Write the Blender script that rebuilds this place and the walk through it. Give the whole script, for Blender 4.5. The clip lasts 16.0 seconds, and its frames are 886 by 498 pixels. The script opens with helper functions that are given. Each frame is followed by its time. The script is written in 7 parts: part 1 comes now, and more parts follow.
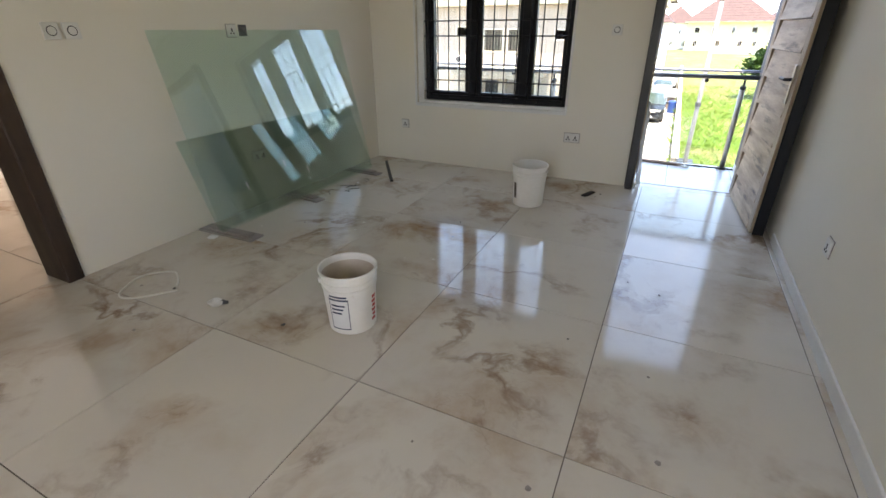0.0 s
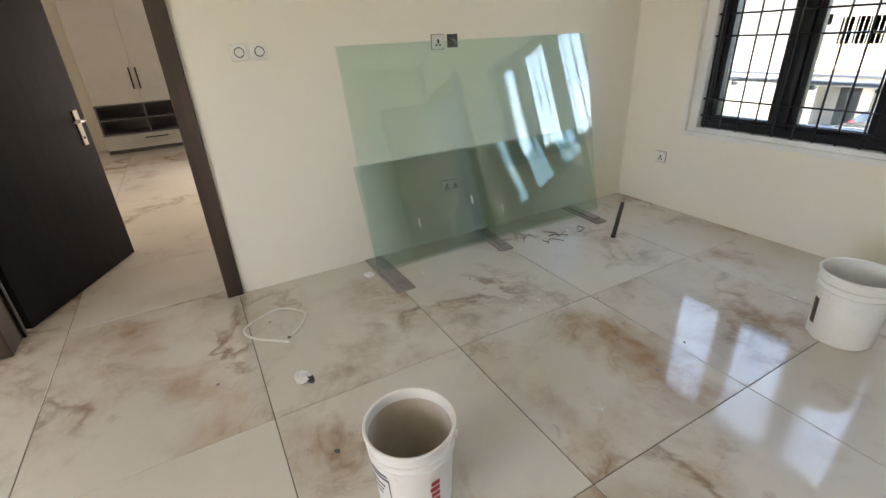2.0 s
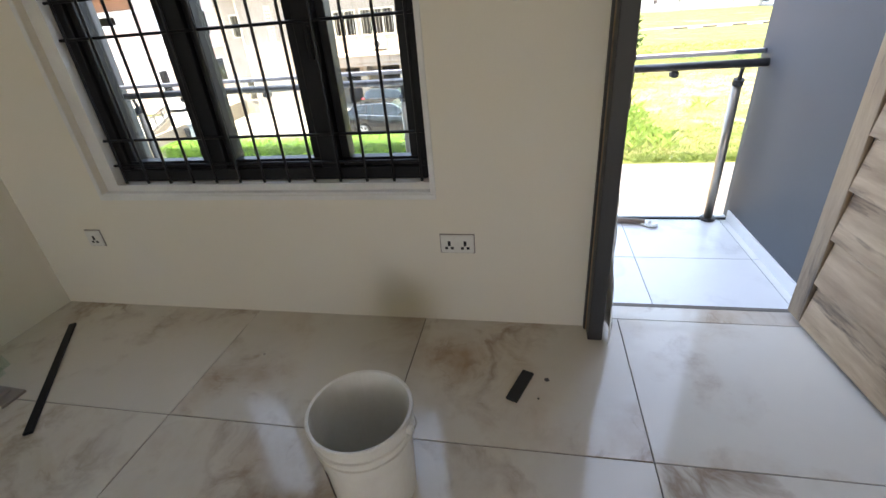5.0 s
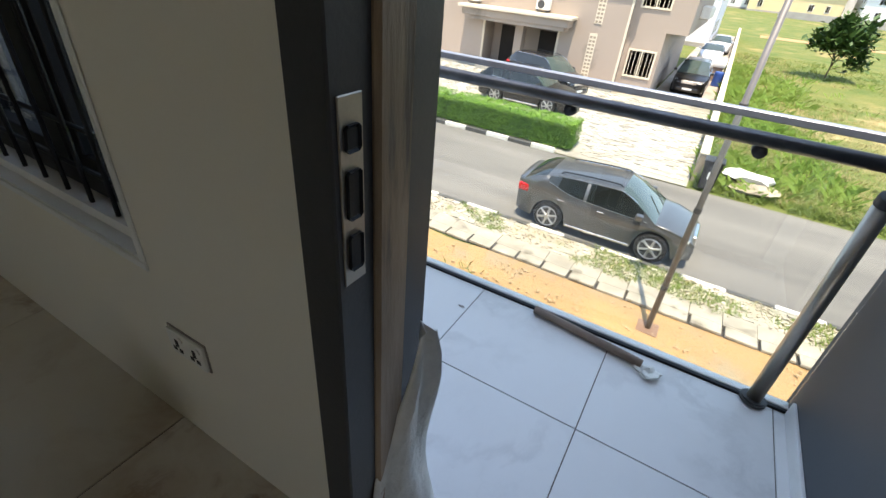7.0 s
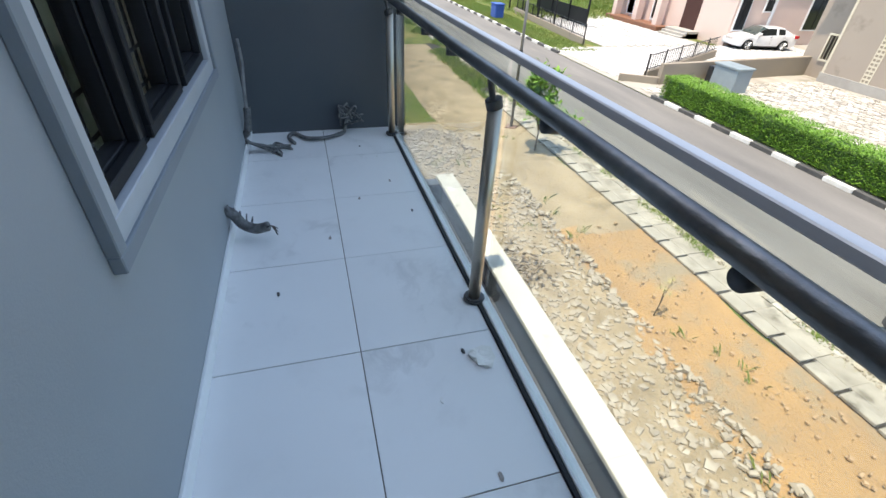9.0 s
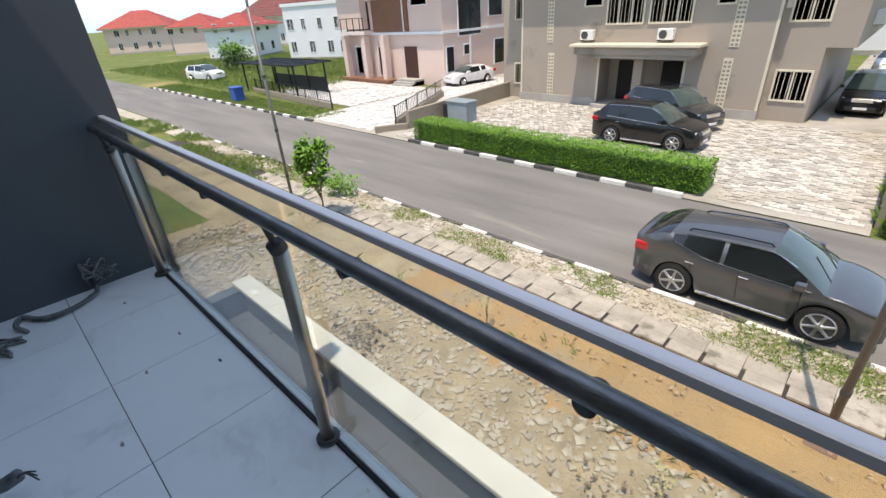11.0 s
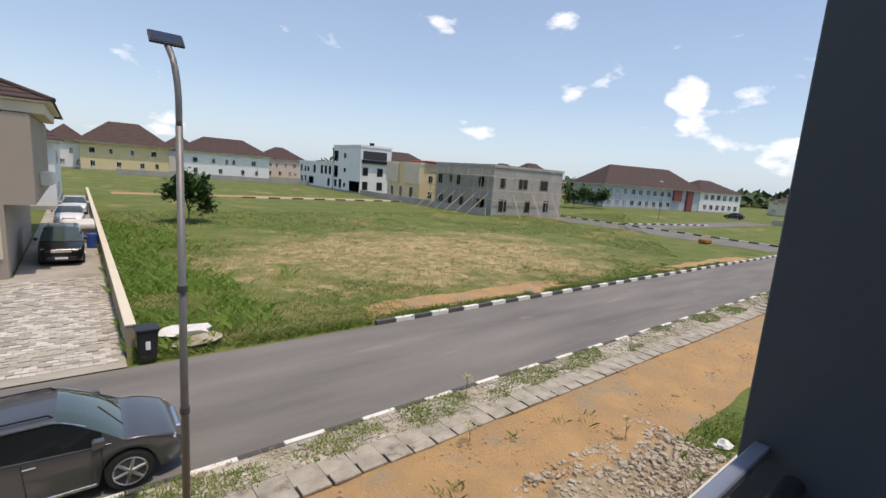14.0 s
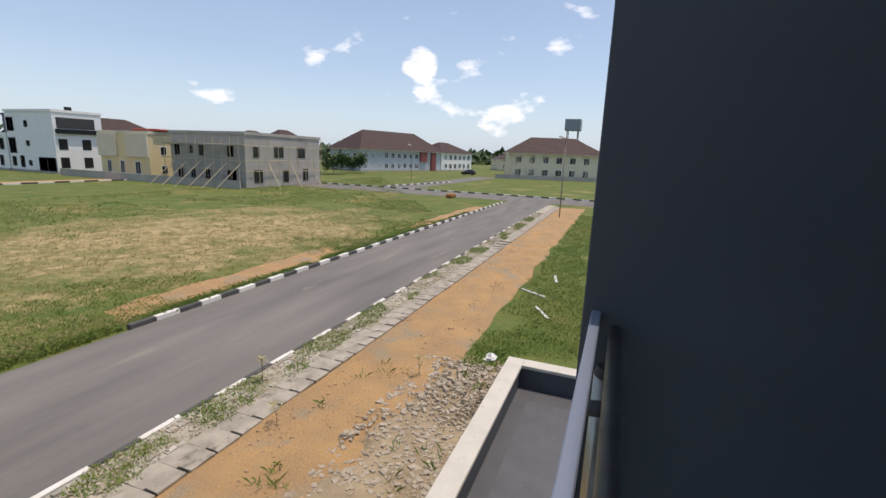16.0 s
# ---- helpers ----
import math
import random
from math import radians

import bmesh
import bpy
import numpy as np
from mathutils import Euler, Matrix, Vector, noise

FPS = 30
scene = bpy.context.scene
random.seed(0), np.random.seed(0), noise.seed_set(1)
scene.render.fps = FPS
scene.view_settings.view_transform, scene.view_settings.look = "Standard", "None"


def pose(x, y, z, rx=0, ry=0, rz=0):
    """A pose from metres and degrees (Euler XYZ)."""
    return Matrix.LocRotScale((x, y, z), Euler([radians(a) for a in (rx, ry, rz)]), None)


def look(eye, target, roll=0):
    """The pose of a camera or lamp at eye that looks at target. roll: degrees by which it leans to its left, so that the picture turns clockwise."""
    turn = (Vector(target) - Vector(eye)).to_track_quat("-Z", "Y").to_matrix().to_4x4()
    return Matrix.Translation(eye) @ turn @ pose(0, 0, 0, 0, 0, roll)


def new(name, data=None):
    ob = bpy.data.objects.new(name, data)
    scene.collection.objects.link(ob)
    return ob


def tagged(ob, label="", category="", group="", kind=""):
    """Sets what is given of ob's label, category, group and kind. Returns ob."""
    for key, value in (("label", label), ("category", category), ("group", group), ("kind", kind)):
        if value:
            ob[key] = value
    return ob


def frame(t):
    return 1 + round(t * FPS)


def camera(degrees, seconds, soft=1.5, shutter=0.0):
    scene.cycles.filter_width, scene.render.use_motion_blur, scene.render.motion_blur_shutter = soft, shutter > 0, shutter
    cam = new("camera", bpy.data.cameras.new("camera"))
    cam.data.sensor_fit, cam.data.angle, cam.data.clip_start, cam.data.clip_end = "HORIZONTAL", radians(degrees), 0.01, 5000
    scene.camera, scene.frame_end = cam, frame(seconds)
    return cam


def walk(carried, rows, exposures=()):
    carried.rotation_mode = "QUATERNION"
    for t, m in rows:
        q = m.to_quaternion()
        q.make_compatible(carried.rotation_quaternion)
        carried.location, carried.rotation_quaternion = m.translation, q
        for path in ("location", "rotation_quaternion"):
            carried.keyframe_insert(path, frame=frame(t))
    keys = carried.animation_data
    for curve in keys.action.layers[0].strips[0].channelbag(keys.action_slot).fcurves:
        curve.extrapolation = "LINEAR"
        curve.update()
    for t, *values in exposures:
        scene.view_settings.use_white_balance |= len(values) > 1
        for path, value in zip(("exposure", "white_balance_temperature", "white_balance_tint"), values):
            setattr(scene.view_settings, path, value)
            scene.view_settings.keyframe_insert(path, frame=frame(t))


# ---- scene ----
cam = camera(89.0, 16.0)
PATH = [
    (0, (-0.039, -0.062, 1.381), (-0.831, 1.554, 0.509), -0.3),
    (0.5, (-0.123, 0.204, 1.365), (-1.421, 1.478, 0.535), 0.1),
    (1, (-0.238, 0.448, 1.402), (-1.809, 1.378, 0.585), -1.0),
    (1.5, (-0.298, 0.795, 1.398), (-1.925, 1.61, 0.568), -2.0),
    (2, (-0.345, 1.131, 1.416), (-1.945, 1.978, 0.565), -2.9),
    (2.5, (-0.446, 1.422, 1.399), (-1.996, 2.325, 0.514), -3.1),
    (3, (-0.522, 1.773, 1.369), (-2.018, 2.743, 0.463), -1.3),
    (3.5, (-0.634, 2.072, 1.359), (-2.04, 3.204, 0.498), -2.5),
    (4, (-0.701, 2.338, 1.408), (-1.757, 3.801, 0.546), -5.4),
    (4.5, (-0.682, 2.526, 1.378), (-1.3, 4.198, 0.471), -5.1),
    (5, (-0.557, 2.81, 1.344), (-0.933, 4.529, 0.393), -4.9),
    (5.2, (-0.501, 2.923, 1.345), (-0.806, 4.644, 0.373), -4.5),
    (7.3, (0.102, 4.366, 1.298), (-0.868, 5.681, 0.145), 8.1),
    (7.5, (0.105, 4.533, 1.286), (-1.016, 5.679, 0.091), 8.7),
    (8, (0.071, 4.82, 1.249), (-1.344, 5.55, 0.04), 8.7),
    (8.2, (0.036, 4.923, 1.228), (-1.445, 5.503, 0.015), 8.0),
    (10.3, (0.015, 5.266, 1.412), (-1.514, 5.954, 0.324), -5.6),
    (10.5, (-0.022, 5.269, 1.4), (-1.501, 6.092, 0.335), -5.9),
    (11, (-0.138, 5.272, 1.445), (-1.4, 6.504, 0.502), -3.9),
    (11.5, (-0.142, 5.279, 1.493), (-1.047, 6.9, 0.749), -1.8),
    (12, (0.067, 5.396, 1.48), (-0.454, 7.249, 0.937), -0.0),
    (12.5, (-0.002, 5.585, 1.509), (-0.075, 7.542, 1.104), 1.1),
    (13, (-0.137, 5.714, 1.531), (0.302, 7.638, 1.203), 1.2),
    (13.5, (-0.299, 5.671, 1.544), (0.59, 7.434, 1.228), 2.1),
    (14, (-0.485, 5.561, 1.551), (0.762, 7.091, 1.227), 4.3),
    (14.5, (-0.677, 5.626, 1.565), (0.851, 6.879, 1.257), 6.5),
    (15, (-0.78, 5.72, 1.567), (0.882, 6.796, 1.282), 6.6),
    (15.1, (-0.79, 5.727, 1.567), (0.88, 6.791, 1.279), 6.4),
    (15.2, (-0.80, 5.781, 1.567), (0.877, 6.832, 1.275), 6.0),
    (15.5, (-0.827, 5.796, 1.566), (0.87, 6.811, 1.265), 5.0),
    (16, (-0.861, 5.787, 1.502), (0.966, 6.493, 1.094), 2.1),
]
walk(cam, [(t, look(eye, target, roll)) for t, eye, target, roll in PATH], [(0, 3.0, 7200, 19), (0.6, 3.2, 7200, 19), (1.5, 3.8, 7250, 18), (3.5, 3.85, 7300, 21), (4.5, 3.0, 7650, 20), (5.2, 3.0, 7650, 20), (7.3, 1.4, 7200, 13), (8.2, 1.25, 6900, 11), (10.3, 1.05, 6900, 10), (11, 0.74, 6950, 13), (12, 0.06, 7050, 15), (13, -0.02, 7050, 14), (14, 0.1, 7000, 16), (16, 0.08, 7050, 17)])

# ---- light ----
SUN_WAY = Vector((0.55, -1.9, 7.4)).normalized()
world = bpy.data.worlds.new("sky")
scene.world = world
world.use_nodes = True
wn, wl = world.node_tree.nodes, world.node_tree.links
wn.clear()
sky = wn.new("ShaderNodeTexSky")
sky.sky_type, sky.sun_disc = "NISHITA", False
sky.sun_elevation, sky.sun_rotation = math.asin(SUN_WAY.z), math.atan2(SUN_WAY.x, SUN_WAY.y)
sky.air_density, sky.dust_density, sky.ozone_density = 1.0, 0.9, 1.8
# scattered fair-weather clouds, smaller and denser towards the horizon
tc = wn.new("ShaderNodeTexCoord")
sep = wn.new("ShaderNodeSeparateXYZ")
wl.new(tc.outputs["Generated"], sep.inputs[0])
lift = wn.new("ShaderNodeMath"); lift.operation = "ADD"; lift.inputs[1].default_value = 0.16
wl.new(sep.outputs["Z"], lift.inputs[0])
puff = wn.new("ShaderNodeMapping"); puff.inputs["Scale"].default_value = (2.6, 2.6, 5.2); puff.inputs["Location"].default_value = (3.1, 1.7, 0.4)
wl.new(tc.outputs["Generated"], puff.inputs["Vector"])
comb = wn.new("ShaderNodeCombineXYZ")
for axis in "XY":
    div = wn.new("ShaderNodeMath"); div.operation = "DIVIDE"
    wl.new(sep.outputs[axis], div.inputs[0]); wl.new(lift.outputs[0], div.inputs[1])
    wl.new(div.outputs[0], comb.inputs[axis])
cn = wn.new("ShaderNodeTexNoise"); cn.inputs["Scale"].default_value = 2.7; cn.inputs["Detail"].default_value = 8; cn.inputs["Roughness"].default_value = 0.52
wl.new(puff.outputs[0], cn.inputs["Vector"])
cr = wn.new("ShaderNodeValToRGB")
cr.color_ramp.elements[0].position, cr.color_ramp.elements[1].position = 0.655, 0.76
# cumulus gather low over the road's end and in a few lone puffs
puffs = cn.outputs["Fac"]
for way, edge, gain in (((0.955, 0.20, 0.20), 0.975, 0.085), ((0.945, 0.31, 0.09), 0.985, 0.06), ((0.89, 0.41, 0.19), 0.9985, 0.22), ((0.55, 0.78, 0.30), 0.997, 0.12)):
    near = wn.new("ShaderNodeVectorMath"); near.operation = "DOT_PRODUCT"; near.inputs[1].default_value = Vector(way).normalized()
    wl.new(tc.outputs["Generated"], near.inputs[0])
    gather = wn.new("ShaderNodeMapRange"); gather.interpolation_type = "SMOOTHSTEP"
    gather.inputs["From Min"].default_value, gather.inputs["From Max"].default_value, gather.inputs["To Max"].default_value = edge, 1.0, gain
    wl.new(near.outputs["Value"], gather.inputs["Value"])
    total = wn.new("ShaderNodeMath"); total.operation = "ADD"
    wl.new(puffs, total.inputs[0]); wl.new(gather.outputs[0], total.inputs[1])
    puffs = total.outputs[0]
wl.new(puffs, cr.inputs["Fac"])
veil = wn.new("ShaderNodeTexNoise"); veil.inputs["Scale"].default_value = 0.5; veil.inputs["Detail"].default_value = 4
wl.new(comb.outputs[0], veil.inputs["Vector"])
vm = wn.new("ShaderNodeMath"); vm.operation = "MULTIPLY_ADD"; vm.inputs[1].default_value = 0.5; vm.inputs[2].default_value = 0.02
wl.new(veil.outputs["Fac"], vm.inputs[0])
mx = wn.new("ShaderNodeMix"); mx.data_type = "RGBA"
mx.inputs["B"].default_value = (3.4, 4.7, 6.3, 1)
haze = wn.new("ShaderNodeMapRange"); haze.inputs["From Min"].default_value, haze.inputs["From Max"].default_value = 0.0, 0.32
haze.inputs["To Min"].default_value, haze.inputs["To Max"].default_value = 0.62, 0.0
wl.new(sep.outputs["Z"], haze.inputs["Value"])
thick = wn.new("ShaderNodeMath"); thick.operation = "MAXIMUM"
wl.new(vm.outputs[0], thick.inputs[0]); wl.new(haze.outputs[0], thick.inputs[1])
wl.new(thick.outputs[0], mx.inputs["Factor"]); wl.new(sky.outputs[0], mx.inputs["A"])
mc = wn.new("ShaderNodeMix"); mc.data_type = "RGBA"
mc.inputs["B"].default_value = (8.6, 8.8, 9.0, 1)
cf = wn.new("ShaderNodeMath"); cf.operation = "MULTIPLY"; cf.inputs[1].default_value = 0.8
wl.new(cr.outputs[0], cf.inputs[0])
wl.new(cf.outputs[0], mc.inputs["Factor"]); wl.new(mx.outputs["Result"], mc.inputs["A"])
bg = wn.new("ShaderNodeBackground"); bg.inputs["Strength"].default_value = 0.148
wl.new(mc.outputs["Result"], bg.inputs["Color"])
wo = wn.new("ShaderNodeOutputWorld"); wl.new(bg.outputs[0], wo.inputs[0])

sun = new("sun", bpy.data.lights.new("sun", "SUN"))
sun.data.energy, sun.data.angle, sun.data.color = 3.1, radians(0.6), (1.0, 0.905, 0.78)
sun.matrix_world = look(SUN_WAY * 100, (0, 0, 0))

# lamps: fill through an added, unseen south opening; sky at the next room's door
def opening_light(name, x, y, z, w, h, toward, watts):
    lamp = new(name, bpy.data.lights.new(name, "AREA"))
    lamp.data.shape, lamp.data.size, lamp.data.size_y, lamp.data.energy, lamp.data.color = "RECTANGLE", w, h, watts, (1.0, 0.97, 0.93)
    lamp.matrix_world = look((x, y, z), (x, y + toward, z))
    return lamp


opening_light("added_south_light", -0.15, -2.38, 1.45, 1.4, 1.45, 1, 3.0)
opening_light("next_door_light", -6.95, 2.78, 1.08, 1.45, 2.05, -1, 7.5)

# ---- materials ----
def mat(name, a, b=None, rough=0.6, metal=0.0, scale=3.0, fine=60.0, bump=0.15, c=None, spots=0.0, spot_scale=1.0, spread=0.0, coat=0.0, rvar=0.1, depth=0.01, stretch=None):
    """A surface of colours a and b mixed at two scales, stains of colour c over a share `spots`, and fine relief."""
    m = bpy.data.materials.new(name)
    m.use_nodes = True
    n, l = m.node_tree.nodes, m.node_tree.links
    p = n["Principled BSDF"]
    p.inputs["Metallic"].default_value = metal
    p.inputs["Coat Weight"].default_value = coat
    p.inputs["Coat Roughness"].default_value = 0.05
    co = n.new("ShaderNodeTexCoord")
    vec = co.outputs["Object"]
    if spread:
        oi = n.new("ShaderNodeObjectInfo")
        ad = n.new("ShaderNodeVectorMath"); ad.operation = "MULTIPLY_ADD"
        ad.inputs[1].default_value = (1, 1, 1)
        k = n.new("ShaderNodeMath"); k.operation = "MULTIPLY"; k.inputs[1].default_value = 70
        l.new(oi.outputs["Random"], k.inputs[0]); l.new(vec, ad.inputs[0]); l.new(k.outputs[0], ad.inputs[2])
        vec = ad.outputs[0]
    if stretch:
        mp = n.new("ShaderNodeMapping"); mp.inputs["Scale"].default_value = stretch
        l.new(vec, mp.inputs["Vector"]); vec = mp.outputs[0]
    n1 = n.new("ShaderNodeTexNoise"); n1.inputs["Scale"].default_value = scale; n1.inputs["Detail"].default_value = 5
    n2 = n.new("ShaderNodeTexNoise"); n2.inputs["Scale"].default_value = fine; n2.inputs["Detail"].default_value = 5; n2.inputs["Roughness"].default_value = 0.62
    l.new(vec, n1.inputs["Vector"]); l.new(vec, n2.inputs["Vector"])
    s1 = n.new("ShaderNodeMath"); s1.operation = "MULTIPLY_ADD"; s1.inputs[1].default_value = 2.2; s1.inputs[2].default_value = -0.6
    l.new(n1.outputs["Fac"], s1.inputs[0])
    s2 = n.new("ShaderNodeMath"); s2.operation = "MULTIPLY_ADD"; s2.inputs[1].default_value = 0.7
    l.new(n2.outputs["Fac"], s2.inputs[0]); l.new(s1.outputs[0], s2.inputs[2])
    s3 = n.new("ShaderNodeMath"); s3.operation = "SUBTRACT"; s3.inputs[1].default_value = 0.35; s3.use_clamp = True
    l.new(s2.outputs[0], s3.inputs[0])
    m1 = n.new("ShaderNodeMix"); m1.data_type = "RGBA"
    b = b or tuple(v * 0.86 for v in a)
    m1.inputs["A"].default_value, m1.inputs["B"].default_value = (*a, 1), (*b, 1)
    l.new(s3.outputs[0], m1.inputs["Factor"])
    out = m1.outputs["Result"]
    if c:
        n3 = n.new("ShaderNodeTexNoise"); n3.inputs["Scale"].default_value = spot_scale; n3.inputs["Detail"].default_value = 6; n3.inputs["Roughness"].default_value = 0.62
        l.new(vec, n3.inputs["Vector"])
        r = n.new("ShaderNodeMapRange"); r.inputs["From Min"].default_value = 0.68 - 0.3 * spots; r.inputs["From Max"].default_value = 0.80 - 0.3 * spots
        l.new(n3.outputs["Fac"], r.inputs["Value"])
        m2 = n.new("ShaderNodeMix"); m2.data_type = "RGBA"; m2.inputs["B"].default_value = (*c, 1)
        l.new(r.outputs[0], m2.inputs["Factor"]); l.new(out, m2.inputs["A"])
        out = m2.outputs["Result"]
    l.new(out, p.inputs["Base Color"])
    rr = n.new("ShaderNodeMath"); rr.operation = "MULTIPLY_ADD"; rr.inputs[1].default_value = rvar; rr.inputs[2].default_value = max(rough - rvar / 2, 0.02)
    l.new(n1.outputs["Fac"], rr.inputs[0]); l.new(rr.outputs[0], p.inputs["Roughness"])
    if bump:
        bp = n.new("ShaderNodeBump"); bp.inputs["Strength"].default_value = bump; bp.inputs["Distance"].default_value = depth
        l.new(n2.outputs["Fac"], bp.inputs["Height"]); l.new(bp.outputs[0], p.inputs["Normal"])
    return m


def marble(name, base, vein, stain, grey, rough, amount):
    """Polished stone-look porcelain; every tile shifts its own veining."""
    m = bpy.data.materials.new(name); m.use_nodes = True
    n, l = m.node_tree.nodes, m.node_tree.links
    p = n["Principled BSDF"]
    co = n.new("ShaderNodeTexCoord"); oi = n.new("ShaderNodeObjectInfo")
    k = n.new("ShaderNodeMath"); k.operation = "MULTIPLY"; k.inputs[1].default_value = 90
    l.new(oi.outputs["Random"], k.inputs[0])
    ad = n.new("ShaderNodeVectorMath"); ad.operation = "ADD"
    l.new(co.outputs["Object"], ad.inputs[0]); l.new(k.outputs[0], ad.inputs[1])
    w = n.new("ShaderNodeTexNoise"); w.inputs["Scale"].default_value = 1.6; w.inputs["Detail"].default_value = 4
    l.new(ad.outputs[0], w.inputs["Vector"])
    wp = n.new("ShaderNodeVectorMath"); wp.operation = "MULTIPLY_ADD"; wp.inputs[1].default_value = (0.5, 0.5, 0)
    l.new(w.outputs["Color"], wp.inputs[0]); l.new(ad.outputs[0], wp.inputs[2])
    def ridge(scale, lo, hi, src):
        t = n.new("ShaderNodeTexNoise"); t.inputs["Scale"].default_value = scale; t.inputs["Detail"].default_value = 7; t.inputs["Roughness"].default_value = 0.6
        l.new(src, t.inputs["Vector"])
        s = n.new("ShaderNodeMath"); s.operation = "SUBTRACT"; s.inputs[1].default_value = 0.5
        l.new(t.outputs["Fac"], s.inputs[0])
        a = n.new("ShaderNodeMath"); a.operation = "ABSOLUTE"; l.new(s.outputs[0], a.inputs[0])
        r = n.new("ShaderNodeMapRange"); r.inputs["From Min"].default_value, r.inputs["From Max"].default_value = hi, lo
        l.new(a.outputs[0], r.inputs["Value"]); return r.outputs[0], t
    def patch(scale, lo, hi, src):
        t = n.new("ShaderNodeTexNoise"); t.inputs["Scale"].default_value = scale; t.inputs["Detail"].default_value = 6; t.inputs["Roughness"].default_value = 0.6
        l.new(src, t.inputs["Vector"])
        r = n.new("ShaderNodeMapRange"); r.inputs["From Min"].default_value, r.inputs["From Max"].default_value = lo, hi
        l.new(t.outputs["Fac"], r.inputs["Value"]); return r.outputs[0]
    def mul(x, y):
        q = n.new("ShaderNodeMath"); q.operation = "MULTIPLY"; l.new(x, q.inputs[0])
        if isinstance(y, float): q.inputs[1].default_value = y
        else: l.new(y, q.inputs[1])
        return q.outputs[0]
    def over(prev, fac, colour):
        q = n.new("ShaderNodeMix"); q.data_type = "RGBA"; q.inputs["B"].default_value = (*colour, 1)
        l.new(fac, q.inputs["Factor"])
        if isinstance(prev, tuple): q.inputs["A"].default_value = (*prev, 1)
        else: l.new(prev, q.inputs["A"])
        return q.outputs["Result"]
    cloud = patch(1.3, 0.35, 0.75, wp.outputs[0])
    out = over(base, mul(cloud, 0.5), grey)
    gate = patch(1.1, 0.47, 0.66, ad.outputs[0])
    st = patch(2.0, 0.44, 0.80, wp.outputs[0])
    out = over(out, mul(mul(st, gate), amount), stain)
    v, _ = ridge(1.1, 0.0, 0.035, wp.outputs[0])
    out = over(out, mul(mul(v, gate), amount * 0.55), vein)
    v2, _ = ridge(3.1, 0.0, 0.018, wp.outputs[0])
    out = over(out, mul(mul(v2, mul(st, gate)), amount * 0.45), vein)
    l.new(out, p.inputs["Base Color"])
    dust = n.new("ShaderNodeTexNoise"); dust.inputs["Scale"].default_value = 2.2; dust.inputs["Detail"].default_value = 6
    l.new(co.outputs["Object"], dust.inputs["Vector"])
    rr = n.new("ShaderNodeMath"); rr.operation = "MULTIPLY_ADD"; rr.inputs[1].default_value = 0.14; rr.inputs[2].default_value = rough - 0.05
    l.new(dust.outputs["Fac"], rr.inputs[0]); l.new(rr.outputs[0], p.inputs["Roughness"])
    return m


def glass(name, tint, gloss=0.015, keep=1.0, base=0.035):
    """Thin glass: tinted clear, with mirror gloss by Fresnel."""
    m = bpy.data.materials.new(name); m.use_nodes = True
    n, l = m.node_tree.nodes, m.node_tree.links
    n.clear()
    t = n.new("ShaderNodeBsdfTransparent"); t.inputs[0].default_value = (*tint, 1)
    g = n.new("ShaderNodeBsdfGlossy"); g.inputs["Roughness"].default_value = gloss
    g.inputs["Color"].default_value = (keep, keep, keep, 1)
    lw = n.new("ShaderNodeLayerWeight"); lw.inputs["Blend"].default_value = 0.5
    pw = n.new("ShaderNodeMath"); pw.operation = "POWER"; pw.inputs[1].default_value = 4.5
    l.new(lw.outputs["Facing"], pw.inputs[0])
    f = n.new("ShaderNodeMath"); f.operation = "MULTIPLY_ADD"; f.inputs[1].default_value = 0.9; f.inputs[2].default_value = base
    l.new(pw.outputs[0], f.inputs[0])
    x = n.new("ShaderNodeMixShader")
    l.new(f.outputs[0], x.inputs[0]); l.new(t.outputs[0], x.inputs[1]); l.new(g.outputs[0], x.inputs[2])
    o = n.new("ShaderNodeOutputMaterial"); l.new(x.outputs[0], o.inputs[0])
    return m


WALL = mat("cream_wall_paint", (0.80, 0.76, 0.67), (0.76, 0.72, 0.63), rough=0.55, scale=0.8, fine=140, bump=0.06)
CEIL = mat("white_ceiling_paint", (0.82, 0.81, 0.78), rough=0.7, bump=0.05)
WHITE = mat("white_trim_paint", (0.8, 0.8, 0.78), rough=0.4, bump=0.03)
TILE = marble("cream_polished_porcelain", (0.66, 0.615, 0.54), (0.22, 0.125, 0.07), (0.38, 0.25, 0.145), (0.56, 0.525, 0.465), 0.075, 1.5)
GROUT = mat("dark_grout", (0.16, 0.14, 0.12), rough=0.9, fine=200)
BTILE = marble("pale_grey_porcelain", (0.76, 0.765, 0.765), (0.42, 0.42, 0.42), (0.60, 0.60, 0.60), (0.69, 0.695, 0.70), 0.3, 0.75)
BROWN = mat("brown_stained_wood", (0.065, 0.038, 0.024), (0.026, 0.016, 0.011), rough=0.5, scale=2, fine=30, stretch=(6, 6, 0.6), bump=0.2)
DARKDOOR = mat("dark_stained_door", (0.010, 0.009, 0.009), (0.017, 0.015, 0.014), rough=0.45, scale=3, fine=40, stretch=(8, 8, 0.8), bump=0.08)
BLACK = mat("black_powder_coat", (0.009, 0.010, 0.013), (0.015, 0.017, 0.02), rough=0.42, fine=150, bump=0.05)
JAMB = mat("dusty_black_metal", (0.03, 0.032, 0.038), (0.05, 0.051, 0.055), rough=0.5, fine=120, bump=0.08)
for m, gloss in ((BLACK, 0.22), (DARKDOOR, 0.08)): m.node_tree.nodes["Principled BSDF"].inputs["Specular IOR Level"].default_value = gloss
